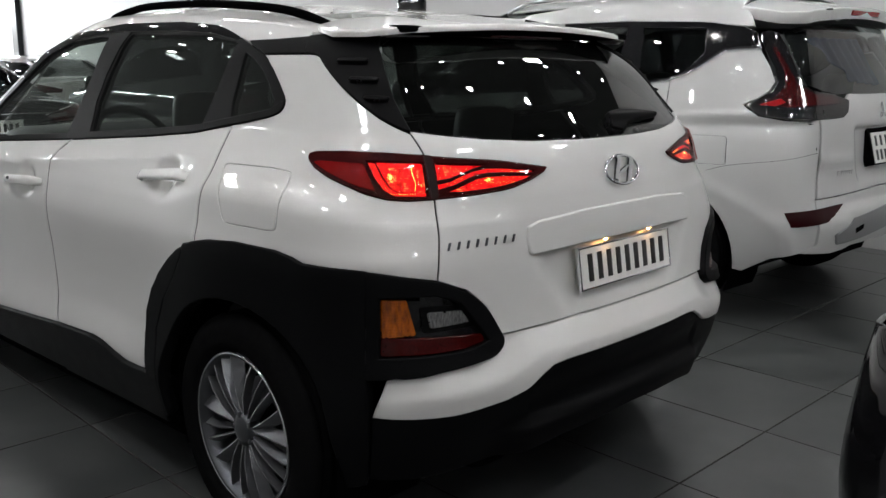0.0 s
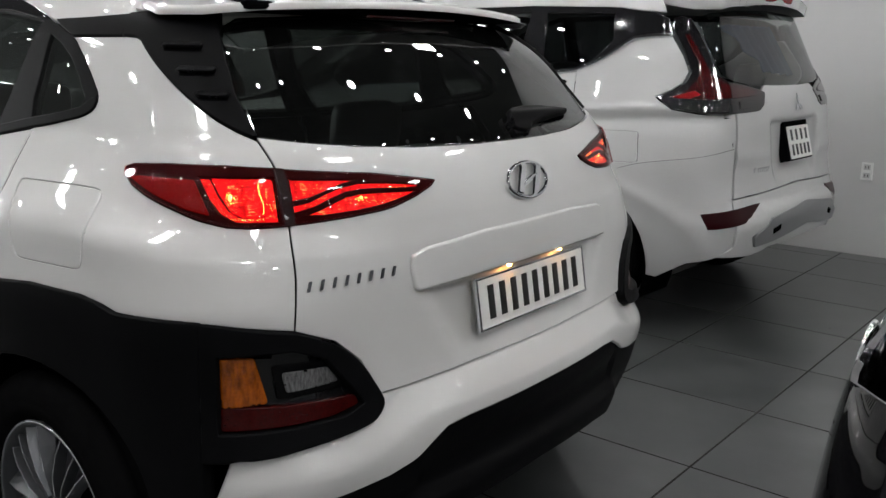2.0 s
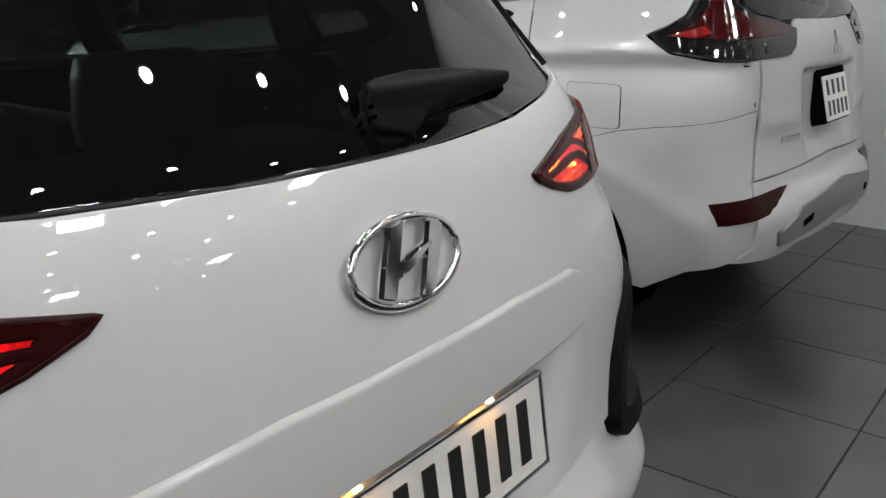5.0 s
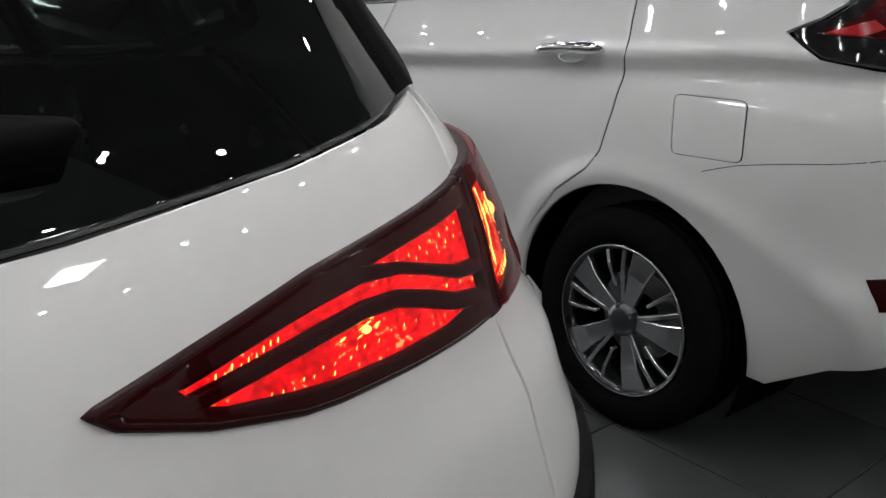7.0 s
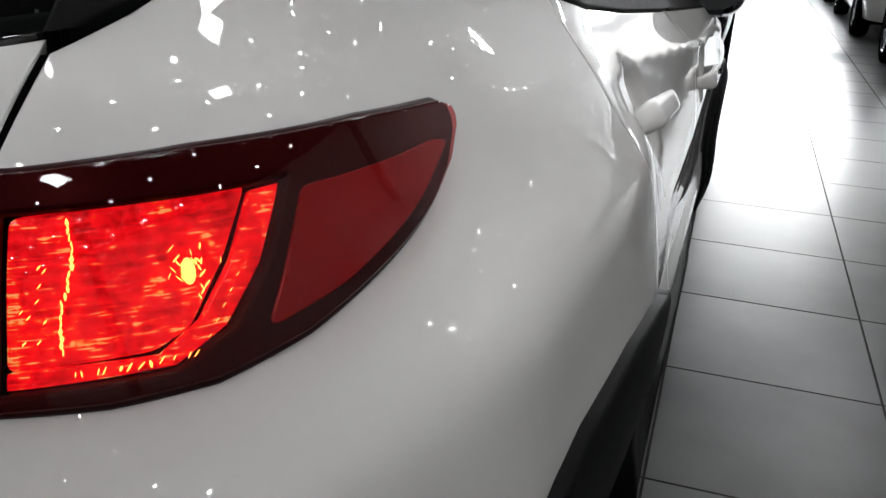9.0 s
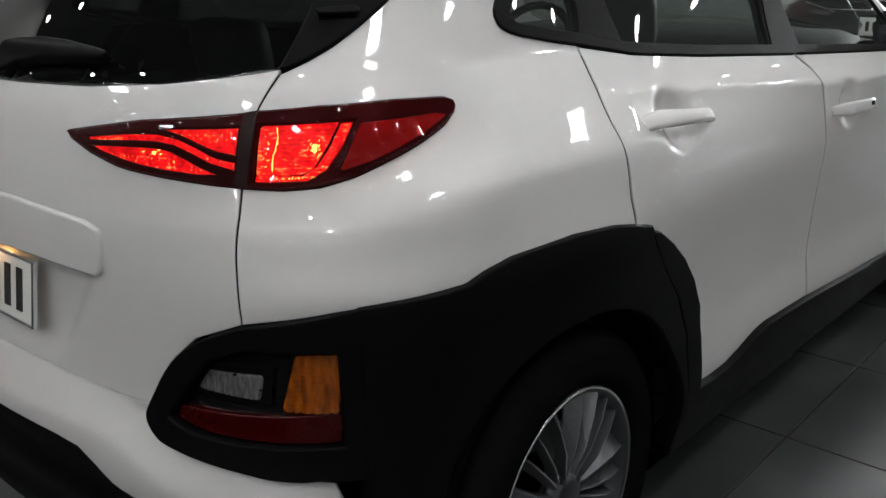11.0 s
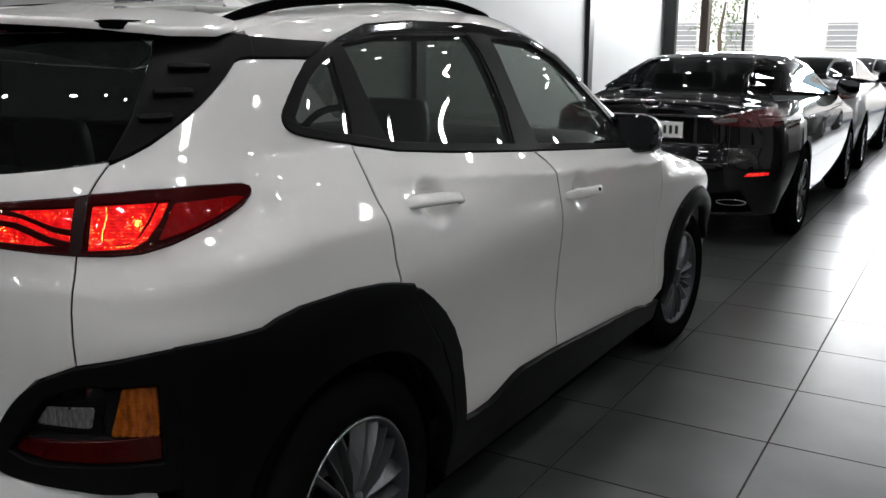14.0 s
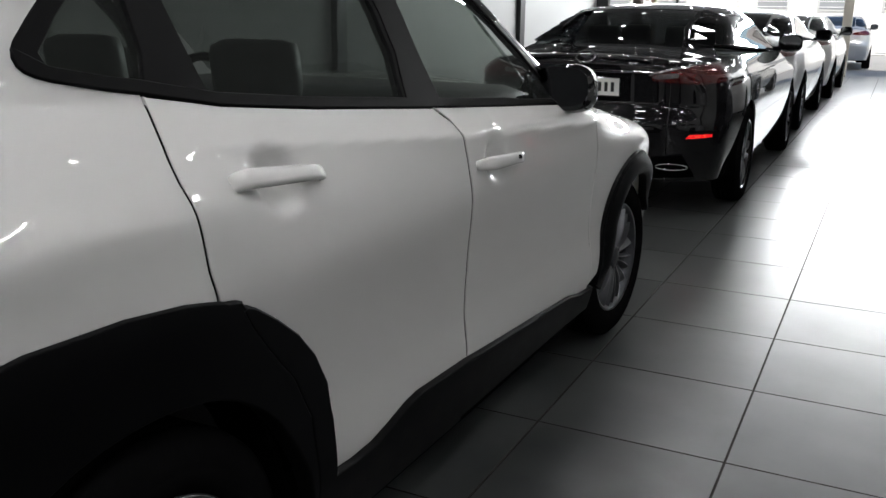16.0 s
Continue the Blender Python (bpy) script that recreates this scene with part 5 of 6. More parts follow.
# roof, spoiler, rails, windscreen, bonnet
roof_line = [(0, 2.18), (0.40, 2.14), (0.545, 2.02), (0.575, 1.6), (0.59, 1.0), (0.60, 0.72), (0.3, 0.72), (0, 0.72)]
panel("roof", SH, [(-a, b) for a, b in roof_line[::-1] if a > 0] + roof_line, PAINT_WHITE, suv, step=0.03, above=True)
pair("roof_edge", SH, [(0.825, 1.412), (1.175, 1.403), (1.27, 1.426), (1.376, 1.446), (1.59, 1.462), (1.985, 1.465), (2.282, 1.436), (2.485, 1.372), (2.536, 1.372), (2.333, 1.459), (2.231, 1.5), (1.825, 1.52), (1.216, 1.51), (0.825, 1.484)],
     PAINT_WHITE, suv, step=0.025)
spoil = [(0, 0.715), (0.60, 0.715), (0.622, 0.63), (0.585, 0.535), (0.52, 0.475), (0.30, 0.440), (0, 0.430)]


class Deck(Shell):
    """The roof carried on backwards over the rear window."""

    def over(self, x, y):
        x, y = np.asarray(x, float), np.asarray(y, float)
        z = 1.488 - 0.034 * np.clip((0.72 - y) / 0.3, 0, 1) - 0.09 * x * x - 0.35 * np.clip(np.abs(x) - 0.5, 0, 1) ** 1.5
        return np.stack([x, y, z], -1)

    def out(self, p):
        n = np.stack([0.34 * p[:, 0], -0.05 + 0 * p[:, 1], 1 + 0 * p[:, 0]], -1)
        return n / np.linalg.norm(n, axis=1, keepdims=True)


deck = Deck(SH.width, SH.tail, SH.tail_bow, SH.nose, SH.nose_bow, SH.top, SH.crown, SH.taper)
spoiler = panel("roof_spoiler", deck, [(-a, b) for a, b in spoil[::-1] if a > 0] + spoil, PAINT_WHITE, suv, "white roof-edge spoiler", step=0.025, above=True, thick=0.010, lip=0.008)
part("high_brake_light", moved(block((0.34, 0.012, 0.018), (0, 0, 0), 0.004), pose(0, 0.470, 1.424, 20)), RED_HOOK, spoiler, "unlit red light bar")
part("spoiler_underside", block((1.06, 0.17, 0.02), (0, 0.545, 1.430), 0.008), MATT_BLACK, spoiler)
ws = [(0, 2.20), (0.42, 2.16), (0.56, 2.06), (0.70, 2.85), (0.62, 2.98), (0, 3.02)]
panel("windscreen", SH, [(-a, b) for a, b in ws[::-1] if a > 0] + ws, TINT_FRONT, suv, "lightly tinted windscreen", step=0.05, above=True, lift=-0.004)
pair("windscreen_pillar", SH, [(2.556, 1.369), (2.658, 1.28), (2.769, 1.178), (2.871, 1.06), (2.942, 1.06), (2.82, 1.193), (2.698, 1.306), (2.586, 1.382)], PAINT_WHITE, suv, step=0.02, lift=0.004)
bon = [(0, 4.02), (0.45, 3.95), (0.70, 3.70), (0.76, 3.3), (0.74, 2.99), (0.62, 3.0), (0, 3.05)]
panel("bonnet", SH, [(-a, b) for a, b in bon[::-1] if a > 0] + bon, PAINT_WHITE, suv, step=0.035, above=True)
for s in (-1, 1):
    ys = [0.72 + k * 0.0314 for k in range(43)]
    rise = [math.sin(min(1.0, k / 10, (42 - k) / 10) * math.pi / 2) for k in range(43)]
    tops = SH.over([s * 0.55] * 43, ys)[:, 2]
    part("roof_rail", tube([(s * 0.55, y, float(z) + 0.030 * r - 0.006) for y, z, r in zip(ys, tops, rise)], 0.013, 10), MATT_BLACK, suv, "black roof rail", smooth=True)
part("aerial", block((0.035, 0.12, 0.05), (0, 0.98, 1.53), 0.014), GLOSS_BLACK, suv, "small fin aerial")

# grip bar, plate, badge, lettering, wiper
panel("grip_bar", SH, rounded(both([(0, 0.953), (0.18, 0.951), (0.36, 0.936), (0.395, 0.925), (0.400, 0.90), (0.397, 0.868), (0.39, 0.863), (0.2, 0.872), (0, 0.874)])), PAINT_WHITE, suv, step=0.015, lift=0.011, thick=0.022, lip=0.007)
plate_pose = pose(0, 0.083, 0.795, -9)
plate = number_plate(suv, plate_pose, 0.455, 0.11, ((9, 0.076),))
for s in (-1, 1):
    part("plate_lamp", block((0.010, 0.004, 0.002), (s * 0.11, 0.084, 0.8640), 0.0005), PLATE_BULB, plate, "small warm lamp over the plate")
em = seat_on(SH, 0, 1.046, 0.004)
badge = part("badge", moved(tube([(0.081 * math.cos(a * math.pi / 24), 0, 0.041 * math.sin(a * math.pi / 24)) for a in range(48)], 0.0055, 8, True), em), CHROME, suv, "chrome oval badge", smooth=True)
upright = [(-0.060, -0.026), (-0.036, -0.035), (-0.018, 0.000), (0.004, 0.040), (-0.022, 0.039), (-0.044, 0.004)]
for q in (upright, [(-a, -b) for a, b in upright], [(-0.036, -0.016), (-0.014, -0.012), (0.012, -0.004), (0.034, 0.006), (0.036, 0.016), (0.014, 0.012), (-0.012, 0.004), (-0.034, -0.006)]):
    part("badge_stroke", moved(slab(q, 0.010, 0.0038), em), CHROME, badge)
for k in range(8):
    m = seat_on(SH, -0.553 + k * 0.0148, 0.9010 + 0.0008 * k, 0.0072)
    part("name_bar", moved(slab([(-0.008, -0.010), (-0.0015, -0.010), (0.006, 0.010), (-0.0005, 0.010)], 0.004, 0.001), m), ALLOY_DARK, suv, "raised dark chrome mark")
arm = rounded([(0.022, 1.158), (0.032, 1.176), (0.042, 1.188), (0.065, 1.194), (0.13, 1.198), (0.21, 1.195), (0.29, 1.186), (0.330, 1.179), (0.322, 1.175), (0.25, 1.173), (0.16, 1.170), (0.105, 1.164), (0.085, 1.156), (0.062, 1.151)])
wiper = panel("rear_wiper", SH, arm, WIPER_BLACK, suv, "black rear wiper", step=0.008, lift=0.016, thick=0.014, lip=0.005, relief=lambda p: 0.007 * np.exp(-(((p[:, 1] - 1.184 + 0.02 * p[:, 0]) / 0.010) ** 2)))
panel("wiper_hub", SH, rounded([(0.020, 1.148), (0.024, 1.172), (0.05, 1.178), (0.080, 1.168), (0.076, 1.147)]), WIPER_BLACK, wiper, step=0.01, lift=0.008, thick=0.012, lip=0.005)
panel("wiper_blade", SH, [(0.04, 1.170), (0.325, 1.170), (0.330, 1.175), (0.04, 1.178)], MATT_BLACK, wiper, step=0.02, lift=0.006, thick=0.01, lip=0.002)

# door handles with their hollows, mirrors
for s in (-1, 1):
    for u0, v0, u1, v1, lock in ((1.172, 1.018, 1.440, 0.994, False), (2.089, 0.930, 2.357, 0.912, True)):
        grip = bmesh.new()
        rows = []
        for k in range(13):
            f = k / 12
            m = seat_on(SH, s * (u0 + (u1 - u0) * f), v0 + (v1 - v0) * f, 0.0)
            off = 0.030 * min(1, 7 * f, 7 * (1 - f)) ** 0.5
            tall = (0.0195 - 0.0055 * f) * min(1, 0.55 + 4 * f, 0.6 + 5 * (1 - f))
            rows.append([grip.verts.new(m @ Vector((0, -off - 0.009 * math.copysign(abs(math.cos(a)) ** 0.6, math.cos(a)), -0.007 * (1 - f) + tall * math.copysign(abs(math.sin(a)) ** 0.6, math.sin(a))))) for a in [2 * math.pi * i / 14 for i in range(14)]])
        for k in range(12):
            for i in range(14):
                grip.faces.new((rows[k][i], rows[k][(i + 1) % 14], rows[k + 1][(i + 1) % 14], rows[k + 1][i]))
        grip.faces.new(rows[0])
        grip.faces.new(rows[12])
        bmesh.ops.recalc_face_normals(grip, faces=grip.faces[:])
        h = part("door_handle", grip, PAINT_WHITE, suv, smooth=True)
        if lock:
            part("keyhole", moved(lathe([(-0.006, 0), (-0.006, 0.006), (0, 0.006)], 16, "Y"), seat_on(SH, s * (u0 + 0.72 * (u1 - u0)), v0 + 0.72 * (v1 - v0), 0.038)), GLOSS_BLACK, h)
    mirror_cap(suv, (s * 0.80, 2.66, 1.075), s)

for y, half, steer in ((0.745, 0.80, 0), (FRONT_AXLE - 0.02, 0.86, -6)):
    for s in (-1, 1):
        wheel("wheel", suv, (s * half, y, 0.330), s, turn=steer)
    liner(SH, y, 0.335, 0.392, suv, half=0.86)
part("underbody", block((1.3, 3.2, 0.16), (0, 2.1, 0.28), 0.05), MATT_BLACK, suv)
part("rear_underbody", block((1.1, 0.5, 0.18), (0, 0.42, 0.36), 0.05), MATT_BLACK, suv)
cabin(suv, 0.5, 3.0, 0.70, 0.45, 2.62)
seats(suv, [(1.05, 0.98), (1.95, 1.02)])
part("parcel_shelf", block((1.1, 0.42, 0.02), (0, 0.66, 1.03), 0.006), CABIN, suv)
part("headlining", block((1.0, 1.4, 0.02), (0, 1.4, 1.47), 0.008), LINING, suv)

# ---- the white people carrier beside it ----
mpv_shell = Shell(
    width=curve((0.15, 0.82), (0.25, 0.86), (0.40, 0.885), (0.60, 0.895), (0.80, 0.897), (0.95, 0.885), (1.02, 0.868), (1.10, 0.835), (1.30, 0.765), (1.50, 0.685), (1.64, 0.62)),
    tail=curve((0.2, 0.16), (0.30, 0.08), (0.45, 0.03), (0.55, 0.02), (0.65, 0.05), (0.80, 0.075), (1.0, 0.085), (1.1, 0.105), (1.2, 0.15), (1.4, 0.24), (1.6, 0.33), (1.7, 0.40)),
    tail_bow=curve((0.3, 0.16), (0.7, 0.14), (1.1, 0.16), (1.6, 0.14)),
    nose=curve((0.2, 4.42), (0.5, 4.50), (0.8, 4.48), (1.0, 4.38)), nose_bow=0.35,
    top=curve((0.2, 1.66), (0.6, 1.73), (1.2, 1.76), (2.0, 1.75), (2.5, 1.68), (3.0, 1.40), (3.45, 1.12), (3.8, 1.06), (4.2, 0.98), (4.5, 0.85)), crown=0.10,
    taper=curve((0.0, -0.06), (0.5, -0.02), (1.0, 0.0), (3.4, 0.0), (4.0, -0.03), (4.5, -0.1)),
    corner=0.2, nose_y=3.8)
mpv = thing("people_carrier", pose(2.95, 0.30, 0, 0, 0, -3.1), "pearl white seven-seat people carrier with tall hooked tail lamps", "car")
MS = mpv_shell
MR, MF = MS.u_of(0.835), MS.u_of(3.65)
M_LAMP = [(0.729, 1.138), (0.690, 1.165), (0.655, 1.205), (0.632, 1.255), (0.636, 1.33), (0.652, 1.465), (0.640, 1.50), (0.612, 1.506), (0.592, 1.492), (0.580, 1.42), (0.572, 1.30), (0.565, 1.24), (0.537, 1.207),
          (0.43, 1.182), (0.330, 1.158), (0.372, 1.10), (0.415, 1.078), (0.499, 1.072), (0.60, 1.073), (0.642, 1.077), (0.699, 1.089)]
M_WIN_LOW = [(0.66, 1.421), (0.725, 1.418), (0.802, 1.408), (0.89, 1.361), (0.969, 1.318), (1.048, 1.285), (1.137, 1.252), (1.25, 1.238), (1.342, 1.226), (1.9, 1.185), (2.6, 1.135), (3.05, 1.10)]
M_WIN_TOP = [(3.10, 1.13), (2.95, 1.25), (2.70, 1.40), (2.45, 1.51), (2.2, 1.57), (1.5, 1.575), (0.90, 1.555), (0.70, 1.53), (0.66, 1.50)]
M_ARCH = ring_y(MS, 0.835, 0.33, 0.385, 26, a0=-6, a1=186)
M_FARCH = ring_y(MS, 3.65, 0.33, 0.39, 26, a0=-6, a1=186)
M_DOOR2 = [(1.127, 1.25), (1.118, 1.144), (1.106, 1.068), (1.118, 0.91), (1.14, 0.796), (1.175, 0.742), (1.285, 0.66), (1.370, 0.555), (1.440, 0.435), (1.500, 0.377)]
M_DOOR1 = [(2.19, 1.16), (2.216, 1.072), (2.247, 0.805), (2.289, 0.513), (2.311, 0.357)]


def mpv_relief(p):
    u, v = p[:, 0], p[:, 1]
    line = 1.075 - 0.075 * (u - 0.83)
    below = np.clip(line - v, 0, 1)
    fold = 0.006 * np.exp(-(((v - line - 0.006) / 0.02) ** 2)) - 0.040 / (1 + np.exp((v - line + 0.022) / 0.011)) * np.exp(-below / 0.15)
    flare = 0.014 * np.exp(-(((np.hypot(u - MR, v - 0.33) - 0.42) / 0.04) ** 2)) * (v > 0.28) + 0.014 * np.exp(-(((np.hypot(u - MF, v - 0.33) - 0.42) / 0.04) ** 2)) * (v > 0.28)
    low = 0.009 * np.exp(-(((v - 0.56) / 0.07) ** 2)) / (1 + np.exp((1.5 - u) / 0.1)) / (1 + np.exp((u - 3.3) / 0.05))
    return fold * (u > 0.56) + flare - low


M_FUEL = rounded([(0.945, 0.975), (0.80, 0.978), (0.797, 0.832), (0.93, 0.828)], 3, 0.028)
M_PART = [(0.548, 0.905), (0.63, 0.880), (0.727, 0.852), (0.80, 0.825), (0.86, 0.795)]
pair("parting_line", MS, [(u, v + 0.0007) for u, v in M_PART] + [(u, v - 0.0007) for u, v in M_PART[::-1]], MATT_BLACK, mpv, "dark joint over the bumper", step=0.02, lift=0.0004, thick=0.003, lip=0.0003, relief=mpv_relief)
m_quarter = [(0.66, 1.415), (0.725, 1.412), (0.80, 1.402), (0.89, 1.355), (0.969, 1.312), (1.048, 1.28), (1.127, 1.25)] + M_DOOR2[1:8] + [(MR + 0.42, 0.45), (MR + 0.395, 0.30)] + M_ARCH + [(0.72, 0.285), (0.66, 0.375), (0.60, 0.41), (0.556, 0.43), (0.556, 0.677), (0.538, 0.95), (0.538, 1.068)] + [(0.60, 1.069), (0.642, 1.073), (0.70, 1.085), (0.736, 1.138), (0.694, 1.17), (0.662, 1.205), (0.640, 1.255), (0.644, 1.33)]
for mirrored in (False, True):
    cut = [M_FUEL] if mirrored else []
    mesh_part("quarter_panel", skin(MS, m_quarter, step=0.015, shrink=0.0042, lip=0.0015, holes=cut, relief=mpv_relief, mirror=mirrored), PAINT_DIMMED, mpv)
mesh_part("fuel_flap", skin(MS, M_FUEL, step=0.02, shrink=0.0003, lip=0.0012, relief=mpv_relief, mirror=True), PAINT_DIMMED, mpv)
m_rear_door = [(1.127, 1.246), (1.342, 1.22), (1.9, 1.18), (2.19, 1.16)] + M_DOOR1[1:] + [(1.577, 0.371)] + M_DOOR2[::-1][:-1]
pair("rear_door", MS, m_rear_door, PAINT_DIMMED, mpv, step=0.015, shrink=0.0042, lip=0.0015, relief=mpv_relief)
m_front_door = [(2.19, 1.155), (2.6, 1.13), (3.05, 1.095), (3.22, 1.05), (3.30, 0.9), (3.33, 0.6), (3.32, 0.36), (2.311, 0.357)] + M_DOOR1[::-1][1:-1]
pair("front_door", MS, m_front_door, PAINT_DIMMED, mpv, step=0.015, shrink=0.0042, lip=0.0015, relief=mpv_relief)
m_end = MS.pivot[0] + 0.6 + (MS.nose_y - MS.pivot[1]) + 0.6 + MS.pivot[0]
m_wing = [(3.225, 1.05), (3.305, 0.9), (3.335, 0.6), (3.33, 0.37), (MF - 0.395, 0.33)] + M_FARCH[::-1] + [(MF + 0.55, 0.30), (MF + 0.62, 0.80), (MF + 0.3, 0.95), (3.5, 1.02)]
pair("front_wing", MS, m_wing, PAINT_DIMMED, mpv, step=0.03, shrink=0.003, relief=mpv_relief)
pair("front_bumper", MS, [(MF + 0.555, 0.28), (MF + 0.625, 0.80), (m_end, 0.86), (m_end, 0.25)], PAINT_DIMMED, mpv, step=0.04)
pair("sill", MS, [(1.36, 0.30), (1.46, 0.365), (1.577, 0.362), (2.311, 0.348), (3.32, 0.352), (3.43, 0.34), (3.44, 0.24), (1.36, 0.24)], PAINT_DIMMED, mpv, step=0.03, lift=0.012, thick=0.03,
     relief=lambda p: 0.008 * np.exp(-(((p[:, 1] - 0.30) / 0.02) ** 2)))
# black sheet close under the skin: the door joints' shade as colour
pair("inner_flank", MS, [(0.55, 1.05), (0.55, 0.78), (1.25, 0.78), (1.42, 0.60), (1.50, 0.42), (3.25, 0.36), (3.25, 1.0), (1.1, 1.2)], MATT_BLACK, mpv, step=0.025, lift=-0.0035, thick=0.004, relief=mpv_relief)


def m_tail_relief(p):
    u, v = np.abs(p[:, 0]), p[:, 1]
    bay = 1 / (1 + np.exp((u - 0.30 + (1.0 - v) * 0.15) / 0.012)) / (1 + np.exp((v - 1.02) / 0.006)) / (1 + np.exp((0.74 - v) / 0.02))
    return -0.03 * bay + 0.012 * np.exp(-(((v - 0.86) / 0.04) ** 2)) * (u > 0.33)


m_tail = [(0, 1.188), (0.132, 1.188), (0.30, 1.192), (0.36, 1.16), (0.33, 1.150), (0.376, 1.094), (0.42, 1.073), (0.535, 1.068), (0.535, 0.95), (0.553, 0.677), (0.36, 0.688), (0.06, 0.703), (0, 0.704)]
panel("tailgate", MS, both(m_tail), PAINT_DIMMED, mpv, step=0.022, shrink=0.003, relief=m_tail_relief)
m_bumper = [(0, 0.695), (0.06, 0.694), (0.36, 0.679), (0.556, 0.668), (0.556, 0.45), (0.60, 0.41), (0.50, 0.40), (0.40, 0.43), (0, 0.44)]


def m_bumper_relief(p):
    u, v = np.abs(p[:, 0]), p[:, 1]
    edge = np.interp(u, [0, 0.13, 0.435, 0.52, 0.6], [0.63, 0.63, 0.62, 0.56, 0.52])
    return 0.026 / (1 + np.exp((v - edge) / 0.008)) * np.clip(1 - (u - 0.45) / 0.2, 0, 1)


panel("rear_bumper", MS, both(m_bumper), PAINT_DIMMED, mpv, step=0.022, thick=0.03, relief=m_bumper_relief)
pair("low_reflector", MS, [(0.645, 0.612), (0.600, 0.620), (0.450, 0.638), (0.520, 0.562), (0.632, 0.545)], RED_DARK, mpv, "dark red corner reflector", step=0.02, lift=0.006)
pair("skid_plate", MS, [(0.5, 0.495), (0.415, 0.562), (0, 0.60), (0, 0.50), (0.38, 0.455), (0.49, 0.447)], SKID_GREY, mpv, "dull silver skid plate", step=0.02, lift=0.034, thick=0.03)
pair("skid_insert", MS, [(0.40, 0.515), (0.33, 0.530), (0.33, 0.508), (0.39, 0.494)], MATT_BLACK, mpv, step=0.02, lift=0.037, thick=0.01)
for mirrored in (False, True):
    lamp = mesh_part("tail_lamp", skin(MS, M_LAMP, step=0.016, lift=0.004, thick=0.02, mirror=mirrored), GLOSS_BLACK, mpv, "dark smoked tail lamp with a red hook, unlit")
    mesh_part("red_lens", skin(MS, [(0.700, 1.138), (0.655, 1.17), (0.618, 1.235), (0.610, 1.30), (0.625, 1.42), (0.614, 1.42), (0.596, 1.30), (0.585, 1.235), (0.54, 1.19), (0.44, 1.165), (0.40, 1.15), (0.50, 1.140), (0.62, 1.130)], step=0.014, lift=0.009, thick=0.006, lip=0.002, mirror=mirrored), RED_HOOK, lamp)
    mesh_part("red_tip", skin(MS, [(0.692, 1.137), (0.655, 1.158), (0.640, 1.166), (0.630, 1.150), (0.655, 1.134)], step=0.01, lift=0.011, thick=0.006, lip=0.002, mirror=mirrored), RED_LENS, lamp, "bright red lens tip")
    mesh_part("clear_lens", skin(MS, [(0.52, 1.118), (0.40, 1.122), (0.43, 1.092), (0.52, 1.086)], step=0.014, lift=0.009, thick=0.006, lip=0.002, mirror=mirrored), GLOSS_BLACK, lamp)
m_glass = [(0, 1.555), (0.35, 1.545), (0.52, 1.525), (0.572, 1.50), (0.566, 1.42), (0.556, 1.30), (0.546, 1.245), (0.50, 1.212), (0.43, 1.197), (0.30, 1.196), (0, 1.193)]
panel("rear_window", MS, both(m_glass), TINT_MID, mpv, "dark tinted rear window", step=0.035, lift=-0.003, thick=0.004)
sp = [(0, 0.62), (0.60, 0.62), (0.60, 0.40), (0.54, 0.30), (0.3, 0.255), (0, 0.24)]


class MpvDeck(Shell):
    def over(self, x, y):
        x, y = np.asarray(x, float), np.asarray(y, float)
        return np.stack([x, y, 1.70 - 0.06 * np.clip((0.62 - y) / 0.35, 0, 1) - 0.12 * x * x - 0.3 * np.clip(np.abs(x) - 0.45, 0, 1) ** 1.5], -1)

    def out(self, p):
        n = np.stack([0.24 * p[:, 0], -0.17 + 0 * p[:, 1], 1 + 0 * p[:, 0]], -1)
        return n / np.linalg.norm(n, axis=1, keepdims=True)


mdeck = MpvDeck(MS.width, MS.tail, MS.tail_bow, MS.nose, MS.nose_bow, MS.top, MS.crown, MS.taper)
msp = panel("roof_spoiler", mdeck, [(-a, b) for a, b in sp[::-1] if a > 0] + sp, PAINT_DIMMED, mpv, "white roof-edge spoiler", step=0.03, above=True, thick=0.05, lip=0.01)
part("high_brake_light", moved(block((0.34, 0.012, 0.03), (0, 0, 0), 0.005), pose(0, 0.243, 1.607, 20)), RED_LENS, msp, "unlit red light bar")
m_roof = [(0, 2.50), (0.45, 2.45), (0.57, 2.30), (0.60, 1.5), (0.61, 0.63), (0, 0.63)]
panel("roof", MS, [(-a, b) for a, b in m_roof[::-1] if a > 0] + m_roof, PAINT_DIMMED, mpv, step=0.04, above=True)
pair("roof_edge", MS, [(0.66, 1.535), (0.90, 1.56), (1.5, 1.58), (2.2, 1.575), (2.45, 1.515), (2.70, 1.405), (2.95, 1.255), (3.02, 1.255), (2.75, 1.43), (2.55, 1.55), (2.3, 1.64), (1.8, 1.69), (1.0, 1.68), (0.66, 1.63)], PAINT_DIMMED, mpv, step=0.03)
pair("side_glass", MS, M_WIN_LOW + M_WIN_TOP, GLOSS_BLACK, mpv, "black-framed dark side windows", step=0.03, lift=-0.002, thick=0.01,
     holes=[[(1.05, 1.30), (1.135, 1.265), (1.34, 1.24), (1.40, 1.54), (0.95, 1.53), (0.93, 1.40)], [(1.5, 1.235), (2.1, 1.19), (2.1, 1.545), (1.5, 1.545)], [(2.2, 1.18), (3.0, 1.12), (2.68, 1.38), (2.42, 1.49), (2.2, 1.54)]])
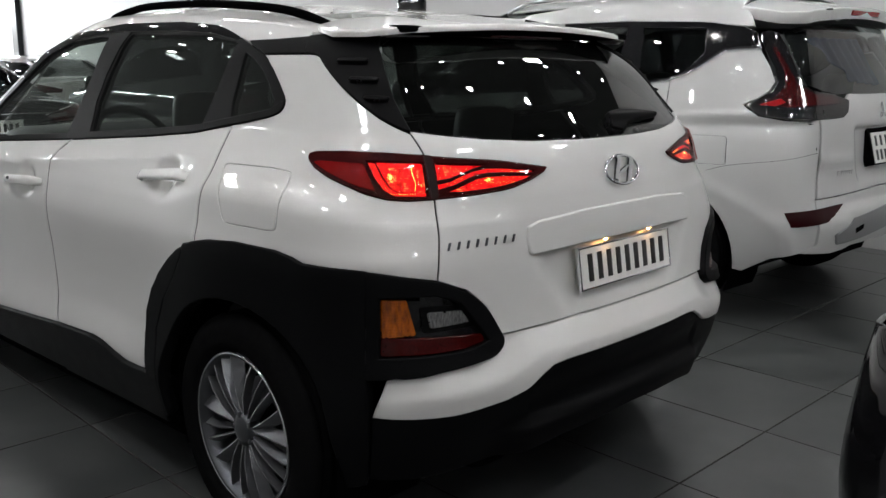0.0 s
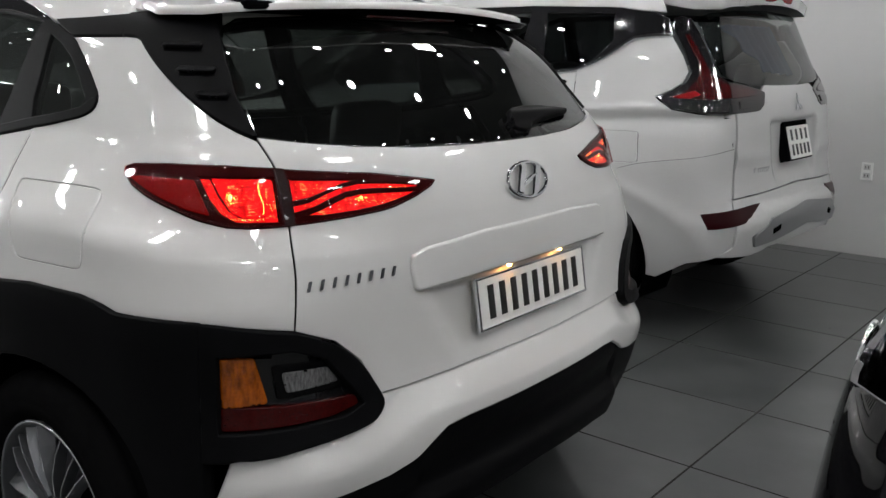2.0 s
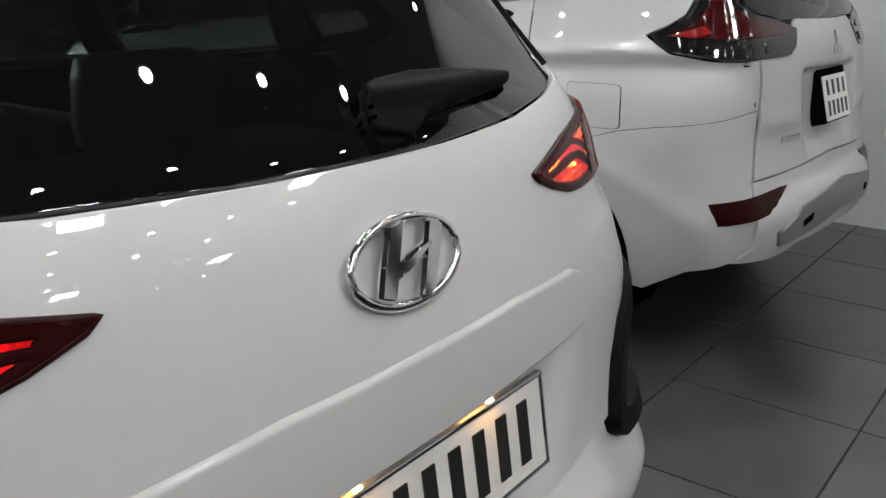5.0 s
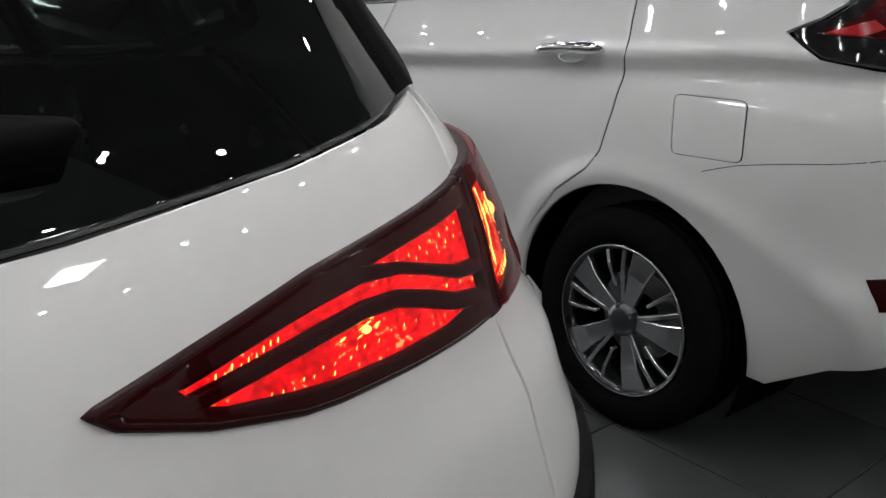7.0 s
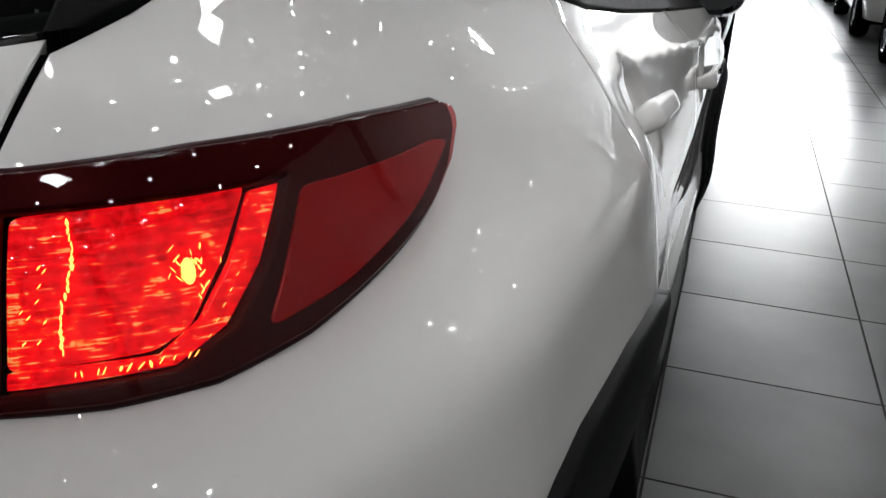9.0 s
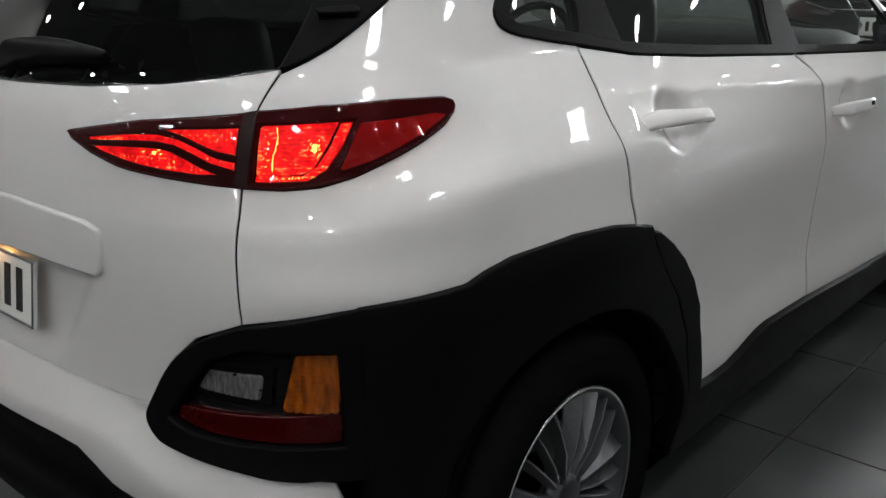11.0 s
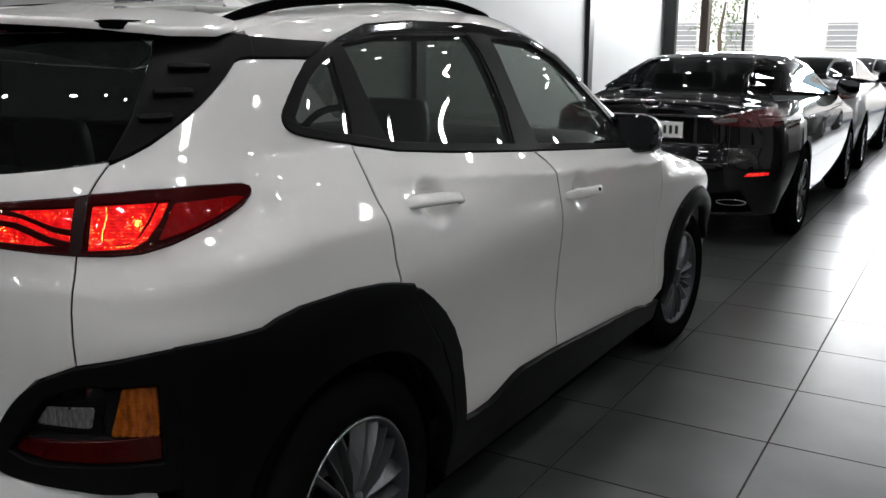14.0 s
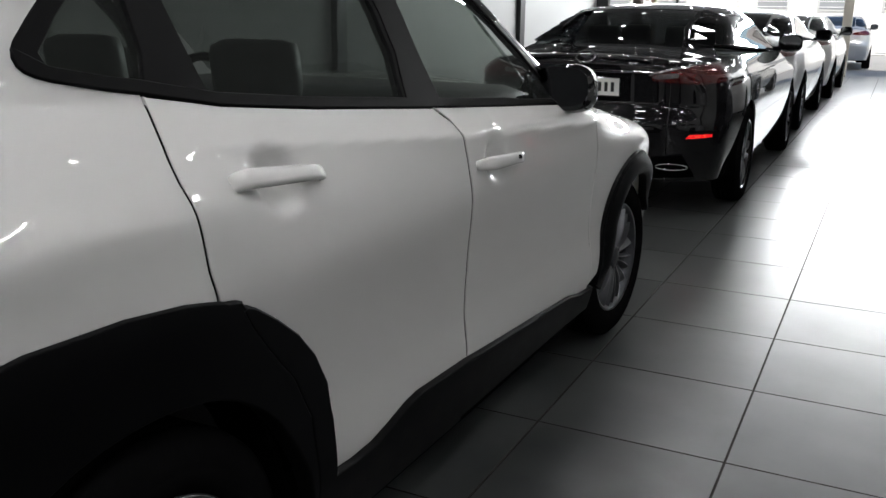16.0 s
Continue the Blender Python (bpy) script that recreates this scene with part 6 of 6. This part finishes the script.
for line in ([(1.05, 1.30), (1.135, 1.265), (1.34, 1.24), (1.40, 1.54), (0.95, 1.53), (0.93, 1.40)], [(1.5, 1.235), (2.1, 1.19), (2.1, 1.545), (1.5, 1.545)], [(2.2, 1.18), (3.0, 1.12), (2.68, 1.38), (2.42, 1.49), (2.2, 1.54)]):
    pair("window_pane", MS, line, SMOKE, mpv, step=0.04, lift=-0.004, thick=0.004, shrink=-0.003)
pair("chrome_strip", MS, [(u, v - 0.004) for u, v in M_WIN_LOW] + [(u, v + 0.006) for u, v in M_WIN_LOW[::-1]], CHROME, mpv, "thin chrome strip under the windows", step=0.02, lift=0.008, thick=0.008)
m_ws = [(0, 2.50), (0.45, 2.46), (0.60, 2.34), (0.74, 3.25), (0.66, 3.38), (0, 3.42)]
panel("windscreen", MS, [(-a, b) for a, b in m_ws[::-1] if a > 0] + m_ws, TINT, mpv, step=0.06, above=True)
m_bon = [(0, 4.36), (0.45, 4.28), (0.72, 4.05), (0.78, 3.7), (0.76, 3.38), (0.66, 3.40), (0, 3.44)]
panel("bonnet", MS, [(-a, b) for a, b in m_bon[::-1] if a > 0] + m_bon, PAINT_DIMMED, mpv, step=0.05, above=True)
for s in (-1, 1):
    part("roof_rail", tube([(s * 0.56, 0.75 + k * 0.16, float(MS.over([0.56], [0.75 + k * 0.16])[0, 2]) + 0.035 * min(1, k, 10 - k)) for k in range(11)], 0.013, 8), PAINT_GREY, mpv, smooth=True)
    for u0, v0, u1, v1 in ((1.167, 1.060, 1.417, 1.040), (2.258, 0.985, 2.512, 0.964)):
        pts = [seat_on(MS, s * (u0 + (u1 - u0) * k / 8), v0 + (v1 - v0) * k / 8, 0.012 + 0.03 * math.sin(math.pi * k / 8) ** 0.5).translation for k in range(9)]
        h = part("door_handle", tube(pts, [0.009] + [0.014] * 7 + [0.009], 10), CHROME, mpv, "chrome door handle", smooth=True)
        mesh_part("handle_cup", skin(MS, ring((u0 + u1) / 2, (v0 + v1) / 2 + 0.012, 0.06, 24, 0.04), step=0.014, lift=0.001, thick=0.004, lip=0.004, mirror=s < 0), PAINT_GREY, h)
    mirror_cap(mpv, (s * 0.86, 2.95, 1.16), s)
    for y in (0.835, 3.65):
        wheel("wheel", mpv, (s * 0.79, y, 0.325), s, 0.325, 0.218, 0.205, "blade", ALLOY)
for y in (0.835, 3.65):
    liner(MS, y, 0.33, 0.392, mpv, half=0.87)
mp = number_plate(mpv, pose(0, 0.072, 0.905, -15), 0.29, 0.165, ((4, 0.055), (5, 0.055)), False)
# one black block for the holder and the shadow painted beside the plate
part("plate_holder_shade", moved(block((0.32, 0.05, 0.20), (0, 0.03, 0.01), 0.006), pose(0, 0.072, 0.905, -15)), MATT_BLACK, mpv, "black plate holder and the shade beside the plate")
mb = seat_on(MS, 0, 1.09, 0.004)
part("badge", moved(merge(*[moved(slab([(-0.014, 0.0), (0.0, 0.028), (0.014, 0.0), (0.0, -0.028)], 0.006, 0.001), Matrix.Rotation(radians(a), 4, "Y") @ Matrix.Translation((0, 0, 0.028))) for a in (0, 120, 240)]), mb), CHROME, mpv, "chrome three-pointed badge")
for k in range(7):
    part("name_bar", moved(merge(block((0.012, 0.003, 0.004), (0, 0, 0.009)), block((0.003, 0.003, 0.022), (-0.004, 0, 0))), seat_on(MS, -0.47 + k * 0.018, 0.795, 0.014)), CHROME, mpv)
part("underbody", block((1.3, 3.4, 0.16), (0, 2.2, 0.30), 0.05), MATT_BLACK, mpv)
cabin(mpv, 0.4, 3.3, 0.72, 0.45, 2.9, belt=1.02)
seats(mpv, [(0.62, 1.08), (1.45, 1.08), (2.3, 1.10)])
panel("hanging_cloth", MS, [(-0.42, 1.49), (0.08, 1.49), (0.20, 1.25), (-0.12, 1.275)], CLOTH_BLUE, mpv, "blue striped cloth behind the rear window", step=0.02, lift=-0.045, thick=0.004,
      relief=lambda p: 0.012 * np.sin(70 * (p[:, 0] + 0.5 * p[:, 1])))

# ---- the rows of cars further on ----
sedan_shell = Shell(
    width=curve((0.15, 0.82), (0.30, 0.87), (0.45, 0.90), (0.65, 0.915), (0.80, 0.905), (0.92, 0.885), (1.0, 0.84), (1.10, 0.755), (1.25, 0.67), (1.40, 0.57)),
    tail=curve((0.2, 0.16), (0.35, 0.07), (0.5, 0.03), (0.62, 0.02), (0.75, 0.06), (0.95, 0.05), (1.04, 0.03), (1.1, 0.12)),
    tail_bow=curve((0.3, 0.2), (0.7, 0.2), (1.1, 0.22)), nose=curve((0.2, 4.82), (0.5, 4.88), (0.75, 4.84), (0.9, 4.7)), nose_bow=0.3,
    top=curve((0.0, 1.050), (0.30, 1.065), (0.62, 1.080), (0.8, 1.12), (1.2, 1.255), (1.6, 1.355), (2.1, 1.40), (2.6, 1.365), (3.0, 1.21), (3.55, 1.01), (4.2, 0.93), (4.8, 0.78)), crown=0.10,
    taper=curve((0.0, -0.09), (0.5, -0.03), (1.1, 0.0), (3.9, 0.0), (4.4, -0.05), (4.9, -0.14)), corner=0.22, nose_y=4.1, top_k=0.08)
S_WIN = [("side", [(1.12, 1.14), (1.9, 1.10), (3.05, 1.03), (3.15, 1.06), (2.75, 1.24), (2.4, 1.345), (2.0, 1.37), (1.5, 1.34), (1.2, 1.25)], None),
         ("top", [(0, 1.62), (0.46, 1.58), (0.62, 1.1), (0.66, 0.84), (0.4, 0.76), (0, 0.74)], None),
         ("top", [(0, 2.62), (0.5, 2.56), (0.6, 2.5), (0.74, 3.3), (0.66, 3.46), (0, 3.5)], None),
         ("lid", [(0, 0.73), (0.4, 0.75), (0.67, 0.83), (0.76, 0.6), (0.72, 0.22), (0.5, 0.10), (0, 0.07)], None),
         ("pillar", [(0.70, 1.0), (0.78, 1.07), (0.98, 1.14), (1.18, 1.25), (1.5, 1.345), (2.0, 1.375), (2.4, 1.35), (2.75, 1.245), (3.2, 1.06), (3.25, 1.08), (2.8, 1.28), (2.45, 1.39), (2.0, 1.42), (1.5, 1.39), (1.1, 1.28), (0.8, 1.13), (0.68, 1.05)], None)]
S_WIN = [(kind, [(a, b - 0.055 * min(1, max(0, (b - 1.0) / 0.35))) for a, b in line] if kind in ("side", "pillar") else line, mat) for kind, line, mat in S_WIN]
S_LAMP = [([(0.76, 0.985), (0.70, 1.005), (0.60, 1.0), (0.5, 0.965), (0.42, 0.925), (0.44, 0.90), (0.6, 0.885), (0.70, 0.90), (0.75, 0.94)], RED_DULL)]
S_NOSE = [([(5.0, 0.66), (5.10, 0.78), (5.35, 0.80), (5.50, 0.70), (5.42, 0.62)], LENS)]
black_sedan = simple_car("sedan", pose(0.14, 5.47, 0, 0, 0, -1.3), sedan_shell, PAINT_BLACK, "glossy black saloon car with red tail lamps", 1.08, 3.91, 0.92, S_WIN, S_LAMP, 0.345, "twin", belt=1.0, roof_y=(1.6, 2.6), plate=0.855,
                         reflectors=[[(0.56, 0.548), (0.645, 0.560), (0.645, 0.575), (0.57, 0.568)]], rim=0.245, tone=ALLOY_DARK, seat_rows=[(1.6, 1.02), (2.6, 1.02)])
for s in (-1, 1):
    m = seat_on(sedan_shell, s * 0.52, 0.36, 0.006)
    part("exhaust_tip", moved(tube([(0.10 * math.cos(a * math.pi / 12), 0, 0.022 * math.sin(a * math.pi / 12)) for a in range(24)], 0.007, 6, True), m), CHROME, black_sedan, "chrome exhaust trim", smooth=True)
m = seat_on(sedan_shell, 0, 1.035, 0.008)
part("badge", moved(merge(tube([(0.062 * math.cos(a * math.pi / 16), 0, 0.05 * math.sin(a * math.pi / 16)) for a in range(32)], 0.006, 6, True), slab([(-0.05, 0.012), (0, -0.018), (0.05, 0.012), (0.05, 0.022), (0, -0.004), (-0.05, 0.022)], 0.006)), m), CHROME, black_sedan, "chrome winged badge")
part("boot_trim", moved(block((0.9, 0.012, 0.014), (0, 0, 0), 0.004), seat_on(sedan_shell, 0, 0.955, 0.006)), CHROME, black_sedan, "chrome bar over the plate")
pair("lamp_insert", sedan_shell, [(0.52, 0.925), (0.46, 0.912), (0.43, 0.922), (0.47, 0.940), (0.52, 0.948)], LENS, black_sedan, "clear lens in the tail lamp", step=0.02, lift=0.010, thick=0.006)
pair("lamp_trim", sedan_shell, [(0.42, 0.930), (0.5, 0.970), (0.60, 1.004), (0.60, 1.010), (0.5, 0.978), (0.41, 0.937)], CHROME, black_sedan, "thin chrome edge over the lamp", step=0.02, lift=0.010, thick=0.006, lip=0.002)
panel("rear_diffuser", sedan_shell, both([(0, 0.40), (0.4, 0.40), (0.55, 0.44), (0.60, 0.30), (0.3, 0.26), (0, 0.26)]), MATT_BLACK, black_sedan, step=0.04, lift=0.012)
part("windscreen_note", block((0.13, 0.004, 0.24), (0.16, 3.0, 1.16), 0, Matrix.Rotation(radians(-60), 4, "X")), material("green_note", (0.25, 0.5, 0.4), 0.7), black_sedan, "pale green sheet behind the windscreen")

hatch_win = [("side", [(0.95, 1.22), (1.3, 1.18), (2.2, 1.12), (2.95, 1.06), (2.75, 1.2), (2.5, 1.35), (2.2, 1.45), (1.4, 1.46), (1.05, 1.38)], None),
             ("rear", [(0, 1.46), (0.4, 1.45), (0.54, 1.42), (0.57, 1.25), (0.52, 1.14), (0, 1.12)], None),
             ("top", [(0, 2.44), (0.42, 2.40), (0.58, 2.3), (0.72, 3.05), (0.64, 3.2), (0, 3.25)], None),
             ("pillar", [(0.5, 1.0), (0.58, 1.12), (0.62, 1.26), (0.60, 1.45), (0.5, 1.50), (0.9, 1.60), (2.0, 1.62), (2.5, 1.45), (3.05, 1.05), (2.98, 1.05), (2.5, 1.37), (2.2, 1.47), (1.4, 1.48), (1.0, 1.4), (0.9, 1.2), (1.3, 1.16), (2.2, 1.1), (3.0, 1.0), (2.9, 0.94), (1.2, 0.95)], None)]
hatch_lamp = [([(0.50, 1.0), (0.70, 1.06), (0.74, 1.02), (0.62, 0.90), (0.50, 0.90)], RED_HOOK)]
simple_car("sedan", pose(0.20, 10.2, 0, 0, 0, -1.5), sedan_shell, PAINT_GREY, "silver grey saloon car in the row behind the black one", 1.08, 3.75, 0.92, S_WIN, S_LAMP, 0.33, belt=1.0, roof_y=(1.6, 2.6))
simple_car("sedan", pose(0.36, 15.1, 0, 0, 0, -1.5), sedan_shell, PAINT_WHITE, "white saloon car near the open shop front", 1.08, 3.75, 0.92, S_WIN, S_LAMP, 0.33, belt=1.0, roof_y=(1.6, 2.6))
black_suv = simple_car("large_suv", pose(3.36, 6.02, 0, 0, 0, -2.2), mpv_shell, PAINT_BLACK, "glossy black suv parked before the people carrier", 0.86, 3.65, 0.93, hatch_win, hatch_lamp, 0.36, belt=1.0, roof_y=(0.5, 2.4),
                       reflectors=[[(0.62, 0.492), (0.47, 0.478), (0.47, 0.500), (0.62, 0.512)]], rim=0.25, arch=0.41)
part("exhaust_pipe", lathe([(0, 0.035), (0.12, 0.035), (0.12, 0.029), (0, 0.029)], 20, "Y", (-0.62, 0.03, 0.37)), STEEL, black_suv, "round steel exhaust pipe")
panel("rear_diffuser", mpv_shell, both([(0, 0.45), (0.5, 0.44), (0.60, 0.42), (0.60, 0.30), (0, 0.28)]), PLASTIC, black_suv, step=0.04, lift=0.012)
simple_car("sedan", pose(3.45, 11.0, 0, 0, 0, -2.2), sedan_shell, PAINT_WHITE, "white saloon car in the row by the wall", 1.08, 3.91, 0.92, S_WIN, S_LAMP, 0.34, belt=1.0, roof_y=(1.6, 2.6))
simple_car("sedan", pose(3.62, 16.2, 0, 0, 0, -2.2), sedan_shell, PAINT_BLACK, "black saloon car near the open shop front by the wall", 1.08, 3.91, 0.92, S_WIN, S_LAMP, 0.34, belt=1.0, roof_y=(1.6, 2.6))
nose_shell = Shell(sedan_shell.width, sedan_shell.tail, sedan_shell.tail_bow, curve((0.2, 4.84), (0.5, 4.90), (0.7, 4.88), (0.85, 4.85), (1.0, 4.74)), 0.10,
                   curve((0.0, 1.085), (0.62, 1.115), (0.8, 1.16), (1.2, 1.31), (1.6, 1.415), (2.1, 1.46), (2.6, 1.42), (3.0, 1.25), (3.55, 1.12), (4.2, 1.08), (4.8, 0.98)), 0.08,
                   curve((0.0, -0.09), (0.5, -0.03), (1.1, 0.0), (4.0, 0.0), (4.5, -0.02), (4.9, -0.05)), corner=0.22, nose_y=4.1, top_k=0.08, nose_k=0.22)
# the amber patch paints the suv's lamps mirrored in this car's nose
nose_car = simple_car("sedan", pose(0.41, -5.50, 0), nose_shell, PAINT_BLACK, "glossy black car whose nose faces the white suv's tail", 1.08, 3.91, 0.92, S_WIN, S_LAMP, 0.34, belt=1.0, roof_y=(1.6, 2.6),
                      front_lamps=[(S_NOSE[0][0], GLOSS_BLACK), ([(4.97, 0.63), (5.00, 0.67), (5.09, 0.66), (5.06, 0.61)], AMBER)])
for s in (-1, 1):
    for u, v, r in ((5.13, 0.735, 0.062), (5.32, 0.725, 0.045)):
        m = seat_on(nose_shell, s * u, v, 0.012)
        ring_part = part("lamp_ring", moved(tube([(r * math.cos(a * math.pi / 16), 0, r * math.sin(a * math.pi / 16)) for a in range(32)], 0.007, 8, True), m), CHROME, nose_car, "chrome lamp ring", smooth=True)
        part("lamp_lens", moved(lathe([(-0.012, 0), (-0.008, r * 0.6), (0, r)], 24, "Y"), m), LENS, ring_part)
simple_car("sedan", pose(0.9, 25.5, 0, 0, 0, 0), sedan_shell, PAINT_GREY, "silver saloon car parked outside on the street", 1.08, 3.91, 0.92, S_WIN, S_LAMP, 0.34, belt=1.0, roof_y=(1.6, 2.6))

# ---- outside ----
FACADE = noisy(material("sunlit_plaster", rough=0.8), 1.2, ((0.78, 0.77, 0.74), (0.86, 0.85, 0.83)))


def house(x, y, w, h, label):
    ob = thing("house", pose(x, y, 0), label, "house", "houses over the street")
    part("wall", block((w, 6, h), (0, 3, h / 2)), FACADE, ob)
    part("roof", block((w + 0.6, 6.8, 0.2), (0, 3, h + 0.1), 0.03), material("roof_sheet", (0.35, 0.33, 0.32), 0.6), ob)
    for k in range(int(w // 2.2)):
        x0 = -w / 2 + 1.2 + 2.2 * k
        win = part("window", block((1.2, 0.1, 1.1), (x0, -0.02, 2.1), 0.02), material("window_frame", (0.6, 0.6, 0.58), 0.5), ob)
        part("pane", block((1.05, 0.04, 0.95), (x0, -0.07, 2.1)), material("pale_pane", (0.30, 0.31, 0.32), 0.2), win)
        for j in range(5):
            part("slat", block((1.1, 0.02, 0.03), (x0, -0.10, 1.7 + 0.2 * j)), CEIL, win)
        part("shutter", block((1.3, 0.06, 1.0), (x0, -0.03, 0.6), 0.01), CEIL, ob)
    return ob


house(-7.0, 36, 8, 5.0, "pale plastered house over the street, sunlit")
house(2.0, 37, 10.0, 4.2, "white plastered shop house over the street, sunlit")
house(12.0, 36, 9, 5.4, "cream plastered house over the street, sunlit")
LEAF = noisy(material("leaf_green", rough=0.6), 0.1, ((0.04, 0.09, 0.015), (0.10, 0.16, 0.03)), random_tone=0.2)
tree = thing("tree", pose(-4.6, 29.0, 0), "small leafy green tree by the street", "tree")
part("trunk", tube([(0, 0, 0), (0.05, 0, 1.0), (-0.05, 0.1, 2.0), (0.1, 0, 3.0)], [0.10, 0.08, 0.06, 0.03], 8), material("bark", (0.12, 0.09, 0.06), 0.9), tree)
rng = random.Random(4)
crown = bmesh.new()
for k in range(900):
    a, b, r = rng.uniform(0, 6.28), rng.gauss(0, 0.6), rng.uniform(0.2, 1.0)
    c = Vector((1.0 * r * math.cos(a) + 0.2 * math.sin(5 * a), 1.0 * r * math.sin(a), 2.7 + 1.1 * b))
    t = Euler((rng.uniform(0, 6), rng.uniform(0, 6), rng.uniform(0, 6))).to_matrix()
    s = rng.uniform(0.06, 0.12)
    crown.faces.new([crown.verts.new(c + t @ Vector(q) * s) for q in ((0, 0, 0), (0.5, 0.25, 0.05), (1, 0, 0), (0.5, -0.25, 0.05))])
tagged(part("crown", crown, LEAF, tree), kind="stuff")

# ---- floor tiles, one by one near the walk, the rest joined ----
def tile_mesh():
    bm = bmesh.new()
    s, b = PITCH / 2 - 0.0022, 0.0015
    low = [bm.verts.new((x * s, y * s, 0.0)) for x, y in ((-1, -1), (1, -1), (1, 1), (-1, 1))]
    top = [bm.verts.new((x * (s - b), y * (s - b), 0.0025)) for x, y in ((-1, -1), (1, -1), (1, 1), (-1, 1))]
    bm.faces.new(top)
    for i in range(4):
        bm.faces.new((low[i], low[(i + 1) % 4], top[(i + 1) % 4], top[i])).material_index = 1
    bmesh.ops.recalc_face_normals(bm, faces=bm.faces[:])
    me = bpy.data.meshes.new("tile")
    bm.to_mesh(me)
    bm.free()
    me.materials.append(TILE)
    me.materials.append(GROUT)
    return me


one, rest = tile_mesh(), []
for i in range(-13, 8):
    for j in range(-19, 35):
        p = grid_pose @ Vector(((i + 0.5) * PITCH, (j + 0.5) * PITCH, 0))
        if not (X_LEFT - 0.2 < p.x < X_RIGHT + 0.2 and Y_BACK - 0.2 < p.y < Y_FRONT):
            continue
        if -1.9 < p.x < 4.6 and -0.9 < p.y < 9.2 and len(floor.children) < 290:
            t = new("tile", one)
            t.parent = floor
            t.matrix_basis = Matrix.Translation((p.x, p.y, -0.0025)) @ Matrix.Rotation(radians(TURN + 90 * ((i * 7 + j * 3) % 4)), 4, "Z")
        else:
            rest.append(p)
verts, faces = [], []
base = [v.co.copy() for v in one.vertices]
polys = [tuple(f.vertices) for f in one.polygons]
for p in rest:
    m = Matrix.Translation((p.x, p.y, -0.0025)) @ Matrix.Rotation(radians(TURN), 4, "Z")
    k = len(verts)
    verts += [tuple(m @ c) for c in base]
    faces += [tuple(k + i for i in f) for f in polys]
far = bpy.data.meshes.new("far_tile")
far.from_pydata(verts, [], faces)
far.polygons.foreach_set("material_index", [f.material_index for f in one.polygons] * len(rest))
tagged(mesh_part("far_tile", far, TILE, floor), kind="stuff").data.materials.append(GROUT)
